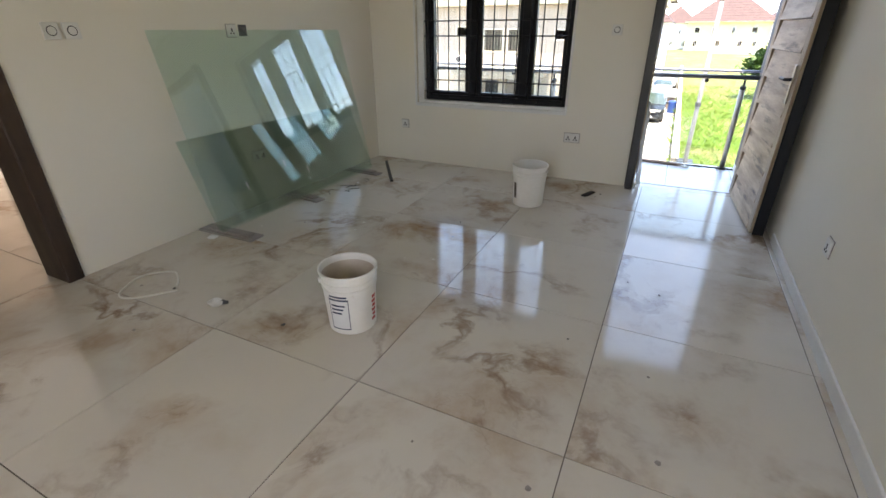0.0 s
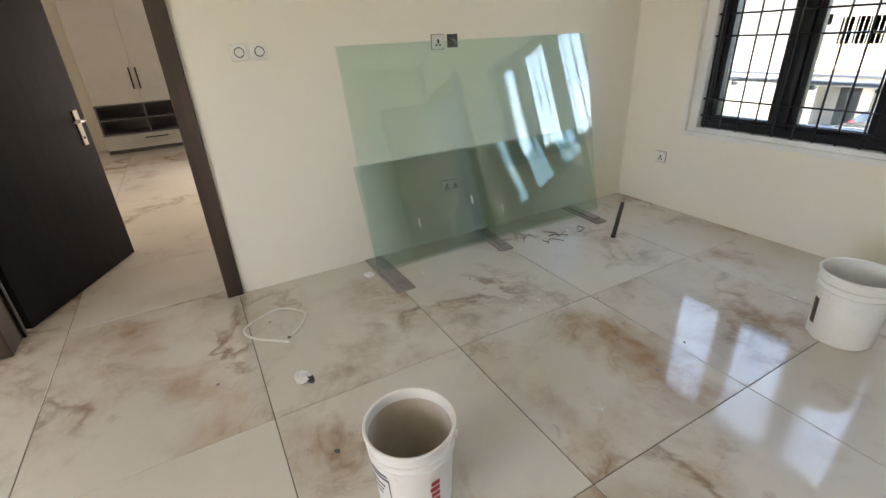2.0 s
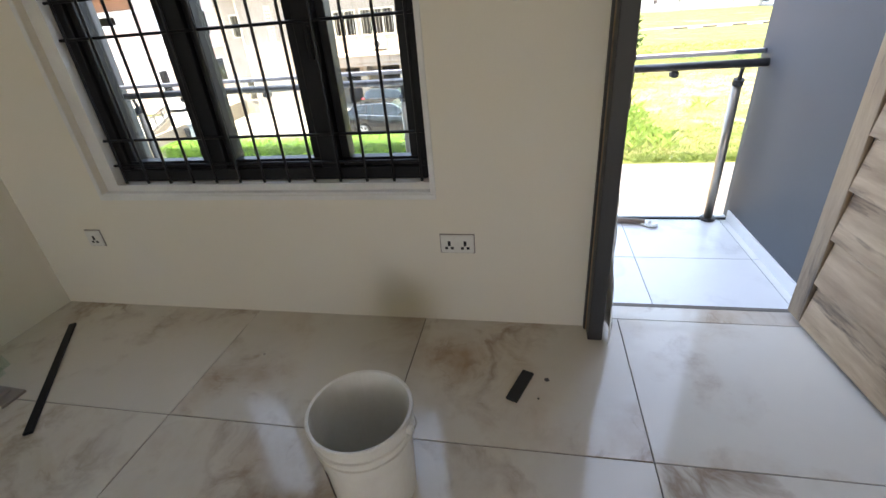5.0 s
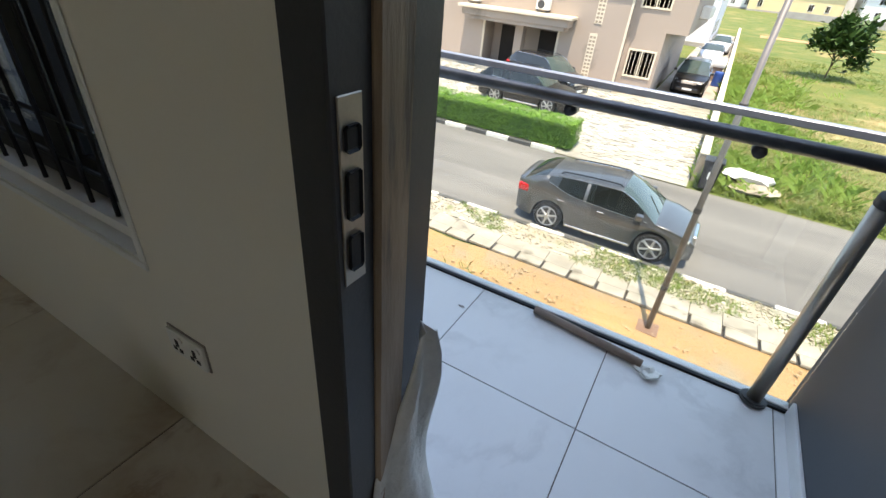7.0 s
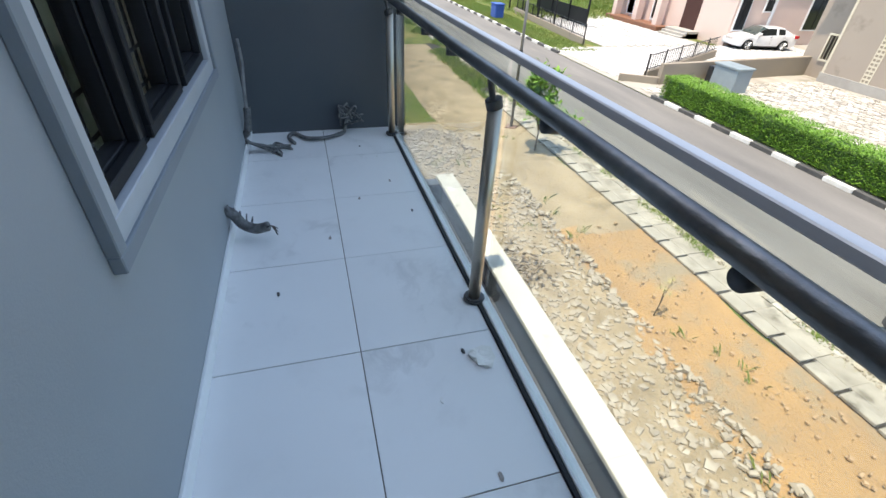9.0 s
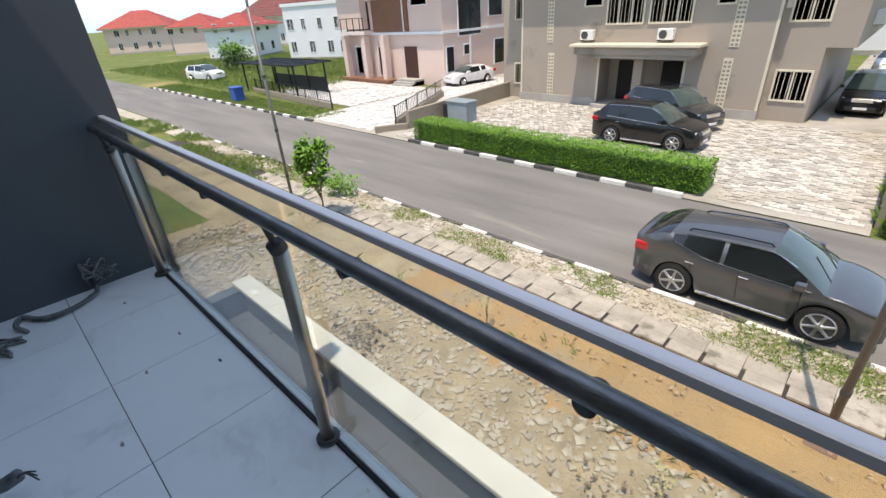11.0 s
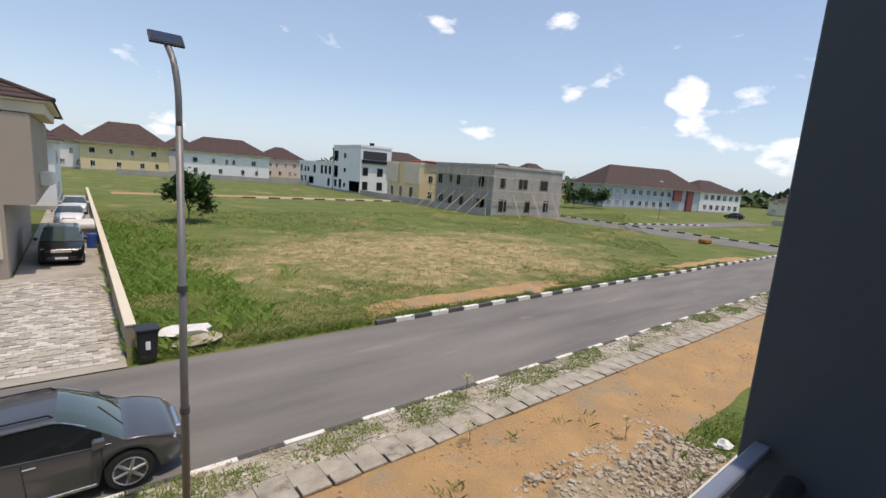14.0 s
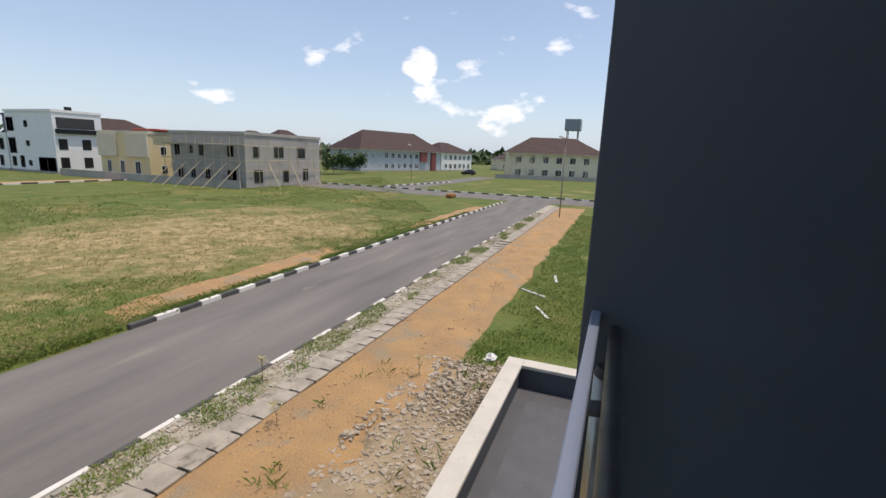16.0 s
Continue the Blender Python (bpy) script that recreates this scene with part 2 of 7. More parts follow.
LAPWOOD = mat("weathered_wood_grain_panel", (0.50, 0.37, 0.25), (0.24, 0.16, 0.10), rough=0.5, scale=2.0, fine=11, stretch=(1.0, 1.0, 8), bump=0.25, c=(0.10, 0.065, 0.045), spots=0.42, spot_scale=2.2, spread=1)
EDGEWOOD = mat("wood_grain_frame", (0.38, 0.28, 0.19), (0.20, 0.14, 0.09), rough=0.5, scale=3, fine=22, stretch=(5, 5, 0.7), bump=0.2, c=(0.07, 0.05, 0.04), spots=0.34, spot_scale=3.2)
STEEL = mat("brushed_steel", (0.55, 0.50, 0.43), (0.42, 0.38, 0.32), rough=0.36, metal=1.0, fine=160, bump=0.04)
CHROME = mat("chrome", (0.75, 0.75, 0.76), rough=0.12, metal=1.0, bump=0)
SLATE = mat("slate_blue_wall_paint", (0.072, 0.083, 0.097), (0.06, 0.07, 0.083), rough=0.62, scale=1.2, fine=170, bump=0.12)
FACADE = mat("grey_blue_facade_paint", (0.29, 0.315, 0.335), (0.255, 0.28, 0.30), rough=0.6, scale=1.0, fine=170, bump=0.12)
TRIMB = mat("blue_grey_window_trim", (0.20, 0.23, 0.26), (0.17, 0.195, 0.22), rough=0.5, fine=160, bump=0.06)
SASH = mat("pale_grey_window_frame", (0.42, 0.45, 0.48), rough=0.35, bump=0.02)
CAPMAT = mat("anodised_cap_rail", (0.26, 0.30, 0.38), (0.22, 0.26, 0.33), rough=0.4, metal=0.3, fine=120, bump=0.03)
RAILMAT = mat("dark_plastic_wrapped_tube", (0.27, 0.265, 0.26), (0.17, 0.165, 0.165), rough=0.36, metal=0.85, scale=9, fine=60, bump=0.2, rvar=0.3)
RUBBER = mat("black_rubber", (0.02, 0.02, 0.02), rough=0.7)
PLASTIC = mat("white_bucket_plastic", (0.80, 0.79, 0.75), (0.72, 0.70, 0.65), rough=0.38, scale=5, fine=40, bump=0.05, c=(0.5, 0.46, 0.40), spots=0.08, spot_scale=9)
RESIDUE = mat("dried_paint_residue", (0.62, 0.55, 0.47), (0.5, 0.43, 0.36), rough=0.7, scale=9)
SOCKET = mat("socket_plastic", (0.78, 0.77, 0.73), rough=0.35, bump=0)
DGREY = mat("dark_grey_plastic", (0.06, 0.06, 0.062), rough=0.5, bump=0.03)
INK = mat("blue_black_ink", (0.04, 0.05, 0.09), rough=0.5, bump=0)
RED = mat("red_ink", (0.5, 0.05, 0.05), rough=0.5, bump=0)
PAPER = mat("label_paper", (0.78, 0.78, 0.76), rough=0.6, bump=0)
STRIP = mat("grey_tile_offcut", (0.30, 0.27, 0.25), (0.24, 0.21, 0.19), rough=0.6, scale=8)
WIRE = mat("dark_wire", (0.04, 0.03, 0.03), rough=0.5, bump=0)
CABLEW = mat("white_cable", (0.75, 0.73, 0.66), rough=0.45, bump=0)
CABLEG = mat("grey_flex_conduit", (0.10, 0.105, 0.11), (0.22, 0.22, 0.22), rough=0.6, scale=20, fine=120)
FILM = mat("crumpled_polythene", (0.80, 0.80, 0.77), (0.62, 0.62, 0.58), rough=0.35, scale=12, fine=50, bump=0.5)
CUPB = mat("pale_grey_laminate", (0.58, 0.57, 0.53), rough=0.45, bump=0.02)
CUPD = mat("dark_grey_laminate", (0.16, 0.16, 0.165), rough=0.5, bump=0.02)
GLASS = glass("clear_glass", (0.96, 0.98, 0.97))
GREEN = glass("green_edge_glass", (0.90, 0.965, 0.945), base=0.065)
GREEND = glass("deep_green_edge_glass", (0.87, 0.935, 0.915), base=0.045)
RAILGLASS = glass("rail_glass", (0.93, 0.965, 0.95))
CONCRETE = mat("weathered_concrete", (0.42, 0.40, 0.36), (0.33, 0.31, 0.28), rough=0.85, scale=1.5, fine=40, bump=0.4, c=(0.2, 0.19, 0.17), spots=0.15, spot_scale=2)
PALECON = mat("pale_parapet_cap", (0.60, 0.58, 0.51), (0.50, 0.48, 0.42), rough=0.8, scale=2.5, fine=50, bump=0.3, c=(0.36, 0.34, 0.29), spots=0.15, spot_scale=4)
DARKROOF = mat("dark_waterproof_screed", (0.07, 0.075, 0.085), (0.10, 0.10, 0.11), rough=0.7, scale=2, fine=50, c=(0.3, 0.3, 0.3), spots=0.05, spot_scale=14)
ASPHALT = mat("worn_asphalt", (0.12, 0.114, 0.106), (0.20, 0.188, 0.17), rough=0.9, scale=0.9, fine=26, bump=0.5, c=(0.25, 0.225, 0.185), spots=0.2, spot_scale=1.4, stretch=(0.16, 1, 1))
GROUNDM = mat("grass_field_soil", (0.055, 0.11, 0.012), (0.16, 0.165, 0.04), rough=0.95, scale=0.42, fine=3.5, bump=1.0, c=(0.27, 0.215, 0.08), spots=0.36, spot_scale=0.15, depth=0.12)
# the middle of the field has dried to straw, the rest stays green
fn, fl = GROUNDM.node_tree.nodes, GROUNDM.node_tree.links
fbase = fn["Principled BSDF"].inputs["Base Color"]
fgreen = fbase.links[0].from_socket
fco = fn.new("ShaderNodeTexCoord")
fmap = fn.new("ShaderNodeMapping"); fmap.vector_type = "TEXTURE"; fmap.inputs["Location"].default_value = (22, 33, 0); fmap.inputs["Scale"].default_value = (17, 11, 50)
fl.new(fco.outputs["Object"], fmap.inputs["Vector"])
flen = fn.new("ShaderNodeVectorMath"); flen.operation = "LENGTH"; fl.new(fmap.outputs[0], flen.inputs[0])
fno = fn.new("ShaderNodeTexNoise"); fno.inputs["Scale"].default_value = 0.35; fno.inputs["Detail"].default_value = 9; fno.inputs["Roughness"].default_value = 0.72
fl.new(fco.outputs["Object"], fno.inputs["Vector"])
fsum = fn.new("ShaderNodeMath"); fsum.operation = "MULTIPLY_ADD"; fsum.inputs[1].default_value = -3.4
fl.new(fno.outputs["Fac"], fsum.inputs[0]); fl.new(flen.outputs["Value"], fsum.inputs[2])
fdry = fn.new("ShaderNodeMapRange"); fdry.inputs["From Min"].default_value, fdry.inputs["From Max"].default_value = -0.55, -1.15
fl.new(fsum.outputs[0], fdry.inputs["Value"])
ffine = fn.new("ShaderNodeTexNoise"); ffine.inputs["Scale"].default_value = 1.7; ffine.inputs["Detail"].default_value = 8; ffine.inputs["Roughness"].default_value = 0.7
fl.new(fco.outputs["Object"], ffine.inputs["Vector"])
framp = fn.new("ShaderNodeValToRGB")
framp.color_ramp.elements[0].position, framp.color_ramp.elements[0].color = 0.36, (0.16, 0.14, 0.04, 1)
framp.color_ramp.elements[1].position, framp.color_ramp.elements[1].color = 0.64, (0.47, 0.36, 0.19, 1)
fl.new(ffine.outputs["Fac"], framp.inputs["Fac"])
fmix = fn.new("ShaderNodeMix"); fmix.data_type = "RGBA"
fl.new(fdry.outputs[0], fmix.inputs["Factor"]); fl.new(fgreen, fmix.inputs["A"]); fl.new(framp.outputs[0], fmix.inputs["B"])
fl.new(fmix.outputs["Result"], fbase)
SAND = mat("orange_sand", (0.45, 0.275, 0.115), (0.33, 0.215, 0.11), rough=0.95, scale=1.0, fine=13, bump=1.0, c=(0.30, 0.24, 0.155), spots=0.5, spot_scale=0.7, depth=0.06)
RUBBLE = mat("rubble_soil", (0.40, 0.315, 0.20), (0.25, 0.195, 0.12), rough=0.95, scale=1.1, fine=9, bump=1.0, c=(0.19, 0.15, 0.09), spots=0.35, spot_scale=1.2, depth=0.05)
STONE = mat("broken_stone", (0.46, 0.40, 0.31), (0.27, 0.225, 0.165), rough=0.9, scale=6, fine=30, bump=0.3, spread=1)
VERGE = mat("old_paving_with_grit", (0.48, 0.44, 0.36), (0.30, 0.27, 0.205), rough=0.95, scale=1.2, fine=14, bump=0.6, c=(0.17, 0.19, 0.07), spots=0.4, spot_scale=1.3, depth=0.03)
DRAIN = mat("drain_cover_concrete", (0.42, 0.38, 0.31), (0.25, 0.225, 0.18), rough=0.9, scale=2.4, fine=22, bump=0.8, c=(0.17, 0.15, 0.115), spots=0.42, spot_scale=2.6, spread=1)
KERBW = mat("white_kerb_paint", (0.72, 0.71, 0.67), (0.6, 0.58, 0.52), rough=0.8, scale=4, fine=30, bump=0.2, spread=1)
KERBB = mat("black_kerb_paint", (0.05, 0.05, 0.05), (0.09, 0.088, 0.08), rough=0.8, scale=4, fine=30, bump=0.2, spread=1)
YARD = mat("interlock_paving", (0.40, 0.37, 0.315), (0.27, 0.25, 0.21), rough=0.9, scale=0.9, fine=14, bump=0.5, c=(0.22, 0.20, 0.15), spots=0.36, spot_scale=0.9, spread=1)
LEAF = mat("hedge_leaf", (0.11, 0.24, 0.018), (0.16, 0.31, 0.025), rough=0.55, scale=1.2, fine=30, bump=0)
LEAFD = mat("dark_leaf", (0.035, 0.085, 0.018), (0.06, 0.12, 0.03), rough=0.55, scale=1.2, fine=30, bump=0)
TALLG = mat("bright_grass_blade", (0.20, 0.34, 0.05), (0.27, 0.36, 0.08), rough=0.6, scale=0.3, fine=9, bump=0)
GRASS = mat("grass_blade", (0.13, 0.215, 0.035), (0.21, 0.25, 0.06), rough=0.6, scale=0.3, fine=9, bump=0)
DRYGRASS = mat("dry_grass_blade", (0.45, 0.38, 0.19), (0.34, 0.31, 0.13), rough=0.7, scale=0.5, fine=9, bump=0)
BARK = mat("bark", (0.16, 0.12, 0.08), rough=0.9, fine=30, bump=0.4)
TAUPE = mat("taupe_render", (0.375, 0.315, 0.255), (0.345, 0.29, 0.235), rough=0.8, scale=0.35, fine=25, bump=0.15, c=(0.22, 0.19, 0.155), spots=0.27, spot_scale=0.4)
CREAM = mat("cream_moulding", (0.66, 0.60, 0.46), (0.6, 0.54, 0.42), rough=0.7, scale=1, fine=30)
ROOFB = mat("brown_stone_coated_roof", (0.062, 0.033, 0.028), (0.045, 0.025, 0.022), rough=0.75, scale=0.9, fine=30, bump=0.2)
ROOFR = mat("maroon_roof", (0.17, 0.045, 0.04), (0.12, 0.035, 0.03), rough=0.7, scale=0.8)
ROOFRED = mat("red_roof", (0.36, 0.06, 0.04), (0.29, 0.05, 0.035), rough=0.6, scale=0.8)
PINK = mat("pale_pink_render", (0.70, 0.54, 0.465), (0.65, 0.50, 0.435), rough=0.75, scale=0.4, fine=25)
PINKW = mat("pale_grey_pink_band", (0.76, 0.655, 0.60), rough=0.7, scale=0.4)
RUST = mat("rust_brown_cladding", (0.22, 0.10, 0.055), (0.18, 0.085, 0.05), rough=0.7, scale=0.6, fine=20)
WHITER = mat("white_render", (0.78, 0.79, 0.80), (0.73, 0.74, 0.75), rough=0.7, scale=0.4, fine=20)
YELLOWR = mat("yellow_cream_render", (0.70, 0.58, 0.34), (0.64, 0.53, 0.31), rough=0.75, scale=0.4, fine=20)
GREYBLK = mat("bare_sandcrete_block", (0.40, 0.385, 0.36), (0.31, 0.30, 0.28), rough=0.9, scale=0.5, fine=6, bump=0.3)
BLUEGR = mat("pale_blue_grey_render", (0.46, 0.51, 0.58), rough=0.75, scale=0.4)
PINKRED = mat("dark_red_panel", (0.22, 0.06, 0.06), rough=0.7)
CHARC = mat("charcoal_render", (0.06, 0.065, 0.075), rough=0.7, scale=0.5)
WPANE = mat("dark_window_glass", (0.02, 0.022, 0.025), rough=0.08, bump=0)
WVOID = mat("dim_interior", (0.03, 0.026, 0.022), rough=0.9, bump=0)
CARGREY = mat("dark_grey_car_paint", (0.10, 0.104, 0.112), (0.105, 0.11, 0.118), rough=0.3, metal=0.55, coat=0.8, bump=0, fine=300)
CARBLACK = mat("black_car_paint", (0.004, 0.004, 0.005), rough=0.3, coat=0.45, bump=0, fine=300)
CARSIL = mat("graphite_car_paint", (0.03, 0.034, 0.04), rough=0.25, metal=0.4, coat=0.9, bump=0, fine=300)
CARWHITE = mat("white_car_paint", (0.78, 0.78, 0.78), rough=0.3, coat=0.8, bump=0, fine=300)
CARGLASS = mat("tinted_car_glass", (0.012, 0.015, 0.015), rough=0.05, coat=0.5, bump=0)
SCREENG = mat("windscreen_glass", (0.05, 0.075, 0.07), rough=0.05, coat=0.6, bump=0)
TYRE = mat("tyre_rubber", (0.018, 0.018, 0.018), rough=0.8, fine=90)
ALLOY = mat("alloy_wheel", (0.6, 0.6, 0.6), rough=0.3, metal=0.9, bump=0)
LAMPR = mat("red_lamp_lens", (0.5, 0.015, 0.02), rough=0.12, coat=0.5, bump=0)
LAMPW = mat("clear_lamp_lens", (0.65, 0.67, 0.68), rough=0.1, coat=0.5, bump=0)
GALV = mat("galvanised_pole", (0.20, 0.195, 0.185), (0.15, 0.145, 0.14), rough=0.5, metal=0.3, scale=4, fine=60, bump=0.1)
SOLAR = mat("solar_cell", (0.015, 0.02, 0.045), (0.02, 0.03, 0.06), rough=0.12, bump=0)
BINB = mat("black_bin_plastic", (0.02, 0.021, 0.023), rough=0.5)
BINBLUE = mat("blue_bin_plastic", (0.03, 0.09, 0.35), rough=0.5)
BOXBLUE = mat("grey_blue_steel_box", (0.24, 0.29, 0.31), (0.2, 0.24, 0.26), rough=0.5, scale=2)
SACK = mat("white_sacking", (0.68, 0.68, 0.66), (0.55, 0.54, 0.5), rough=0.8, scale=3)
SHEDGR = mat("rusty_metal_sheet", (0.27, 0.20, 0.16), rough=0.7)
SCAFF = mat("bamboo_scaffold", (0.5, 0.42, 0.3), rough=0.8)
FARWOOD = mat("far_woodland", (0.06, 0.10, 0.04), (0.04, 0.07, 0.03), rough=0.9, scale=0.1, fine=0.5, bump=0)


# ---- mesh helpers ----
def finish(name, bm, material, parent=None, label="", smooth=False):
    me = bpy.data.meshes.new(name)
    bmesh.ops.recalc_face_normals(bm, faces=bm.faces)
    bm.to_mesh(me); bm.free()
    if smooth:
        for p in me.polygons: p.use_smooth = True
    for m in (material if isinstance(material, (list, tuple)) else [material]): me.materials.append(m)
    ob = new(name, me)
    if parent: ob.parent = parent
    if label: ob["label"] = label
    return ob


def part(name, bm, material, parent, label="", smooth=False):
    return finish(name, bm, material, parent, label, smooth)


def raw(name, verts, faces, material, parent=None, label="", smooth=False):
    me = bpy.data.meshes.new(name)
    me.from_pydata(verts, [], faces); me.update()
    if smooth:
        for p in me.polygons: p.use_smooth = True
    me.materials.append(material)
    ob = new(name, me)
    if parent: ob.parent = parent
    if label: ob["label"] = label
    return ob


def box(x0, x1, y0, y1, z0, z1, bevel=0.0, bm=None, segments=1):
    own = bmesh.new()
    bmesh.ops.create_cube(own, size=1)
    for v in own.verts:
        v.co = Vector((x0 + (v.co.x + 0.5) * (x1 - x0), y0 + (v.co.y + 0.5) * (y1 - y0), z0 + (v.co.z + 0.5) * (z1 - z0)))
    if bevel: bmesh.ops.bevel(own, geom=own.edges[:], offset=bevel, segments=segments, affect="EDGES", profile=0.6)
    return join(bm, own)


def join(bm, own):
    if bm is None: return own
    me = bpy.data.meshes.new("tmp"); own.to_mesh(me); own.free()
    bm.from_mesh(me); bpy.data.meshes.remove(me)
    return bm


def rod(a, b, r, bm=None, r2=None, n=12, bevel=0.0):
    a, b = Vector(a), Vector(b)
    own = bmesh.new()
    bmesh.ops.create_cone(own, cap_ends=True, segments=n, radius1=r, radius2=r if r2 is None else r2, depth=(b - a).length)
    if bevel:
        bmesh.ops.bevel(own, geom=[e for e in own.edges if len(e.link_faces) == 2 and any(len(f.verts) > 4 for f in e.link_faces)], offset=bevel, segments=2, affect="EDGES")
    q = (b - a).to_track_quat("Z", "Y").to_matrix().to_4x4()
    own.transform(Matrix.Translation((a + b) / 2) @ q)
    return join(bm, own)


def lathe(profile, n=40, bm=None):
    """Turns (radius, height) points round the z axis."""
    own = bmesh.new()
    rings = [[own.verts.new((r * math.cos(2 * math.pi * i / n), r * math.sin(2 * math.pi * i / n), z)) for i in range(n)] for r, z in profile]
    for a, b in zip(rings, rings[1:]):
        for i in range(n): own.faces.new((a[i], a[(i + 1) % n], b[(i + 1) % n], b[i]))
    own.faces.new(rings[0][::-1])
    return join(bm, own)


def tube(points, r, n=8, bm=None, closed=False):
    """A round tube along points."""
    own = bmesh.new()
    pts = [Vector(p) for p in points]
    rings, up = [], None
    for i, p in enumerate(pts):
        d = (pts[min(i + 1, len(pts) - 1)] - pts[max(i - 1, 0)]).normalized()
        ref = Vector((0, 0, 1)) if abs(d.z) < 0.9 else Vector((1, 0, 0))
        side = d.cross(ref).normalized(); up = side.cross(d)
        rings.append([own.verts.new(p + r * (math.cos(2 * math.pi * k / n) * side + math.sin(2 * math.pi * k / n) * up)) for k in range(n)])
    for a, b in zip(rings, rings[1:]):
        for k in range(n): own.faces.new((a[k], a[(k + 1) % n], b[(k + 1) % n], b[k]))
    own.faces.new(rings[0][::-1]); own.faces.new(rings[-1])
    return join(bm, own)


def curve_points(ctrl, steps=8):
    """Catmull-Rom points through the control points."""
    c = [Vector(p) for p in ctrl]
    c = [c[0] * 2 - c[1]] + c + [c[-1] * 2 - c[-2]]
    out = []
    for i in range(1, len(c) - 2):
        for s in range(steps):
            t = s / steps
            out.append(0.5 * ((2 * c[i]) + (c[i + 1] - c[i - 1]) * t + (2 * c[i - 1] - 5 * c[i] + 4 * c[i + 1] - c[i + 2]) * t * t + (3 * c[i] - c[i - 1] - 3 * c[i + 1] + c[i + 2]) * t ** 3))
    return out + [c[-2]]


def empty(name, at=(0, 0, 0), label="", category="", group="", kind=""):
    ob = new(name); ob.location = at; ob.empty_display_size = 0.1
    return tagged(ob, label, category, group, kind)


def structure(name, bm, material, label, smooth=False):
    return tagged(finish(name, bm, material, smooth=smooth), label, kind="structure")


def wall_panel(axis, at, thick, u0, u1, z0, z1, holes, name, material, label):
    """A wall of thickness `thick` from `at`, along the other axis, with rectangular holes (u0, u1, z0, z1) cut through it."""
    us = sorted({u0, u1, *[h[0] for h in holes], *[h[1] for h in holes]})
    zs = sorted({z0, z1, *[h[2] for h in holes], *[h[3] for h in holes]})
    bm = bmesh.new()
    solid = lambda i, j: 0 <= i < len(us) - 1 and 0 <= j < len(zs) - 1 and not any(h[0] <= us[i] and us[i + 1] <= h[1] and h[2] <= zs[j] and zs[j + 1] <= h[3] for h in holes)
    pt = lambda u, w, z: bm.verts.new((w, u, z) if axis == "x" else (u, w, z))
    quad = lambda *c: bm.faces.new([pt(*p) for p in c])
    a, b = at, at + thick
    for i in range(len(us) - 1):
        for j in range(len(zs) - 1):
            if not solid(i, j): continue
            l, r, d, t = us[i], us[i + 1], zs[j], zs[j + 1]
            for w in (a, b): quad((l, w, d), (r, w, d), (r, w, t), (l, w, t))
            if not solid(i - 1, j): quad((l, a, d), (l, b, d), (l, b, t), (l, a, t))
            if not solid(i + 1, j): quad((r, a, d), (r, b, d), (r, b, t), (r, a, t))
            if not solid(i, j - 1): quad((l, a, d), (r, a, d), (r, b, d), (l, b, d))
            if not solid(i, j + 1): quad((l, a, t), (r, a, t), (r, b, t), (l, b, t))
    bmesh.ops.remove_doubles(bm, verts=bm.verts, dist=1e-5)
    return structure(name, bm, material, label)

rnd = random.Random(7)
GZ = -4.5

# ---- room ----
LX, RX, WY, BY, CZ = -3.158, 0.79, 4.535, -2.2, 2.72
FY = 4.72                       # outer face of the front wall
wall_panel("x", LX - 0.2, 0.2, BY, WY, 0, CZ, [(0.02, 1.085, 0, 2.1)], "wall_west", WALL, "cream painted plaster wall with a doorway")
wall_panel("y", WY, FY - WY - 0.012, -9.6, 0.99, 0, CZ, [(-2.60, -0.965, 0.65, 1.95), (-0.30, 0.63, 0, 2.12)], "wall_north", WALL, "cream painted wall with a barred window and a door opening")
wall_panel("x", RX, 0.2, BY, WY, 0, CZ, [], "wall_east", WALL, "cream painted plain plaster wall")
# this opening is unseen, added so the fill lamp can light the room
wall_panel("y", BY - 0.2, 0.2, LX - 0.2, RX + 0.2, 0, CZ, [(-0.9, 0.6, 0.7, 2.2)], "wall_south", WALL, "cream painted wall with an added, unseen light opening")
structure("ceiling", box(-9.6, 0.99, BY - 0.2, FY, CZ, CZ + 0.15), CEIL, "plain white painted ceiling")
structure("skirting", box(RX - 0.012, RX, BY, 3.6, 0.0, 0.075, 0.003), WHITE, "narrow white skirting along the plain wall")
# next room
wall_panel("x", -9.6, 0.2, -1.4, WY, 0, CZ, [], "wall_far_west", WALL, "cream painted wall behind the cupboards")
wall_panel("y", 2.6, 0.2, -9.4, -3.36, 0, CZ, [(-7.72, -6.2, 0, 2.15)], "wall_next_north", WALL, "cream painted wall with a wide door opening")
wall_panel("y", -1.4, 0.2, -9.6, -3.358, 0, CZ, [], "wall_next_south", WALL, "cream painted plain wall of the next room")

floor = structure("floor", box(-9.6, 0.99, BY - 0.2, FY - 0.01, -0.2, -0.004), GROUT, "floor of cream marble-look polished tiles with dark joints")

# doorway to the next room: frame of two jambs and a head
df = empty("door_frame", (LX, 0.5, 0), "dark brown wooden door frame around the inner doorway", "door frame")
df_y0, df_y1 = -0.07, 1.172
def jamb_bm(y0, y1, z0, z1):
    bm = box(-0.225, 0.022, y0, y1, z0, z1, 0.006)
    return bm
for nm, a, b in (("jamb", df_y0, 0.03), ("jamb", 1.078, df_y1)):
    bm = jamb_bm(a - 0.5, b - 0.5, 0, 2.2)
    part(nm, bm, BROWN, df)
part("head", jamb_bm(0.03 - 0.5, 1.078 - 0.5, 2.09, 2.2), BROWN, df)
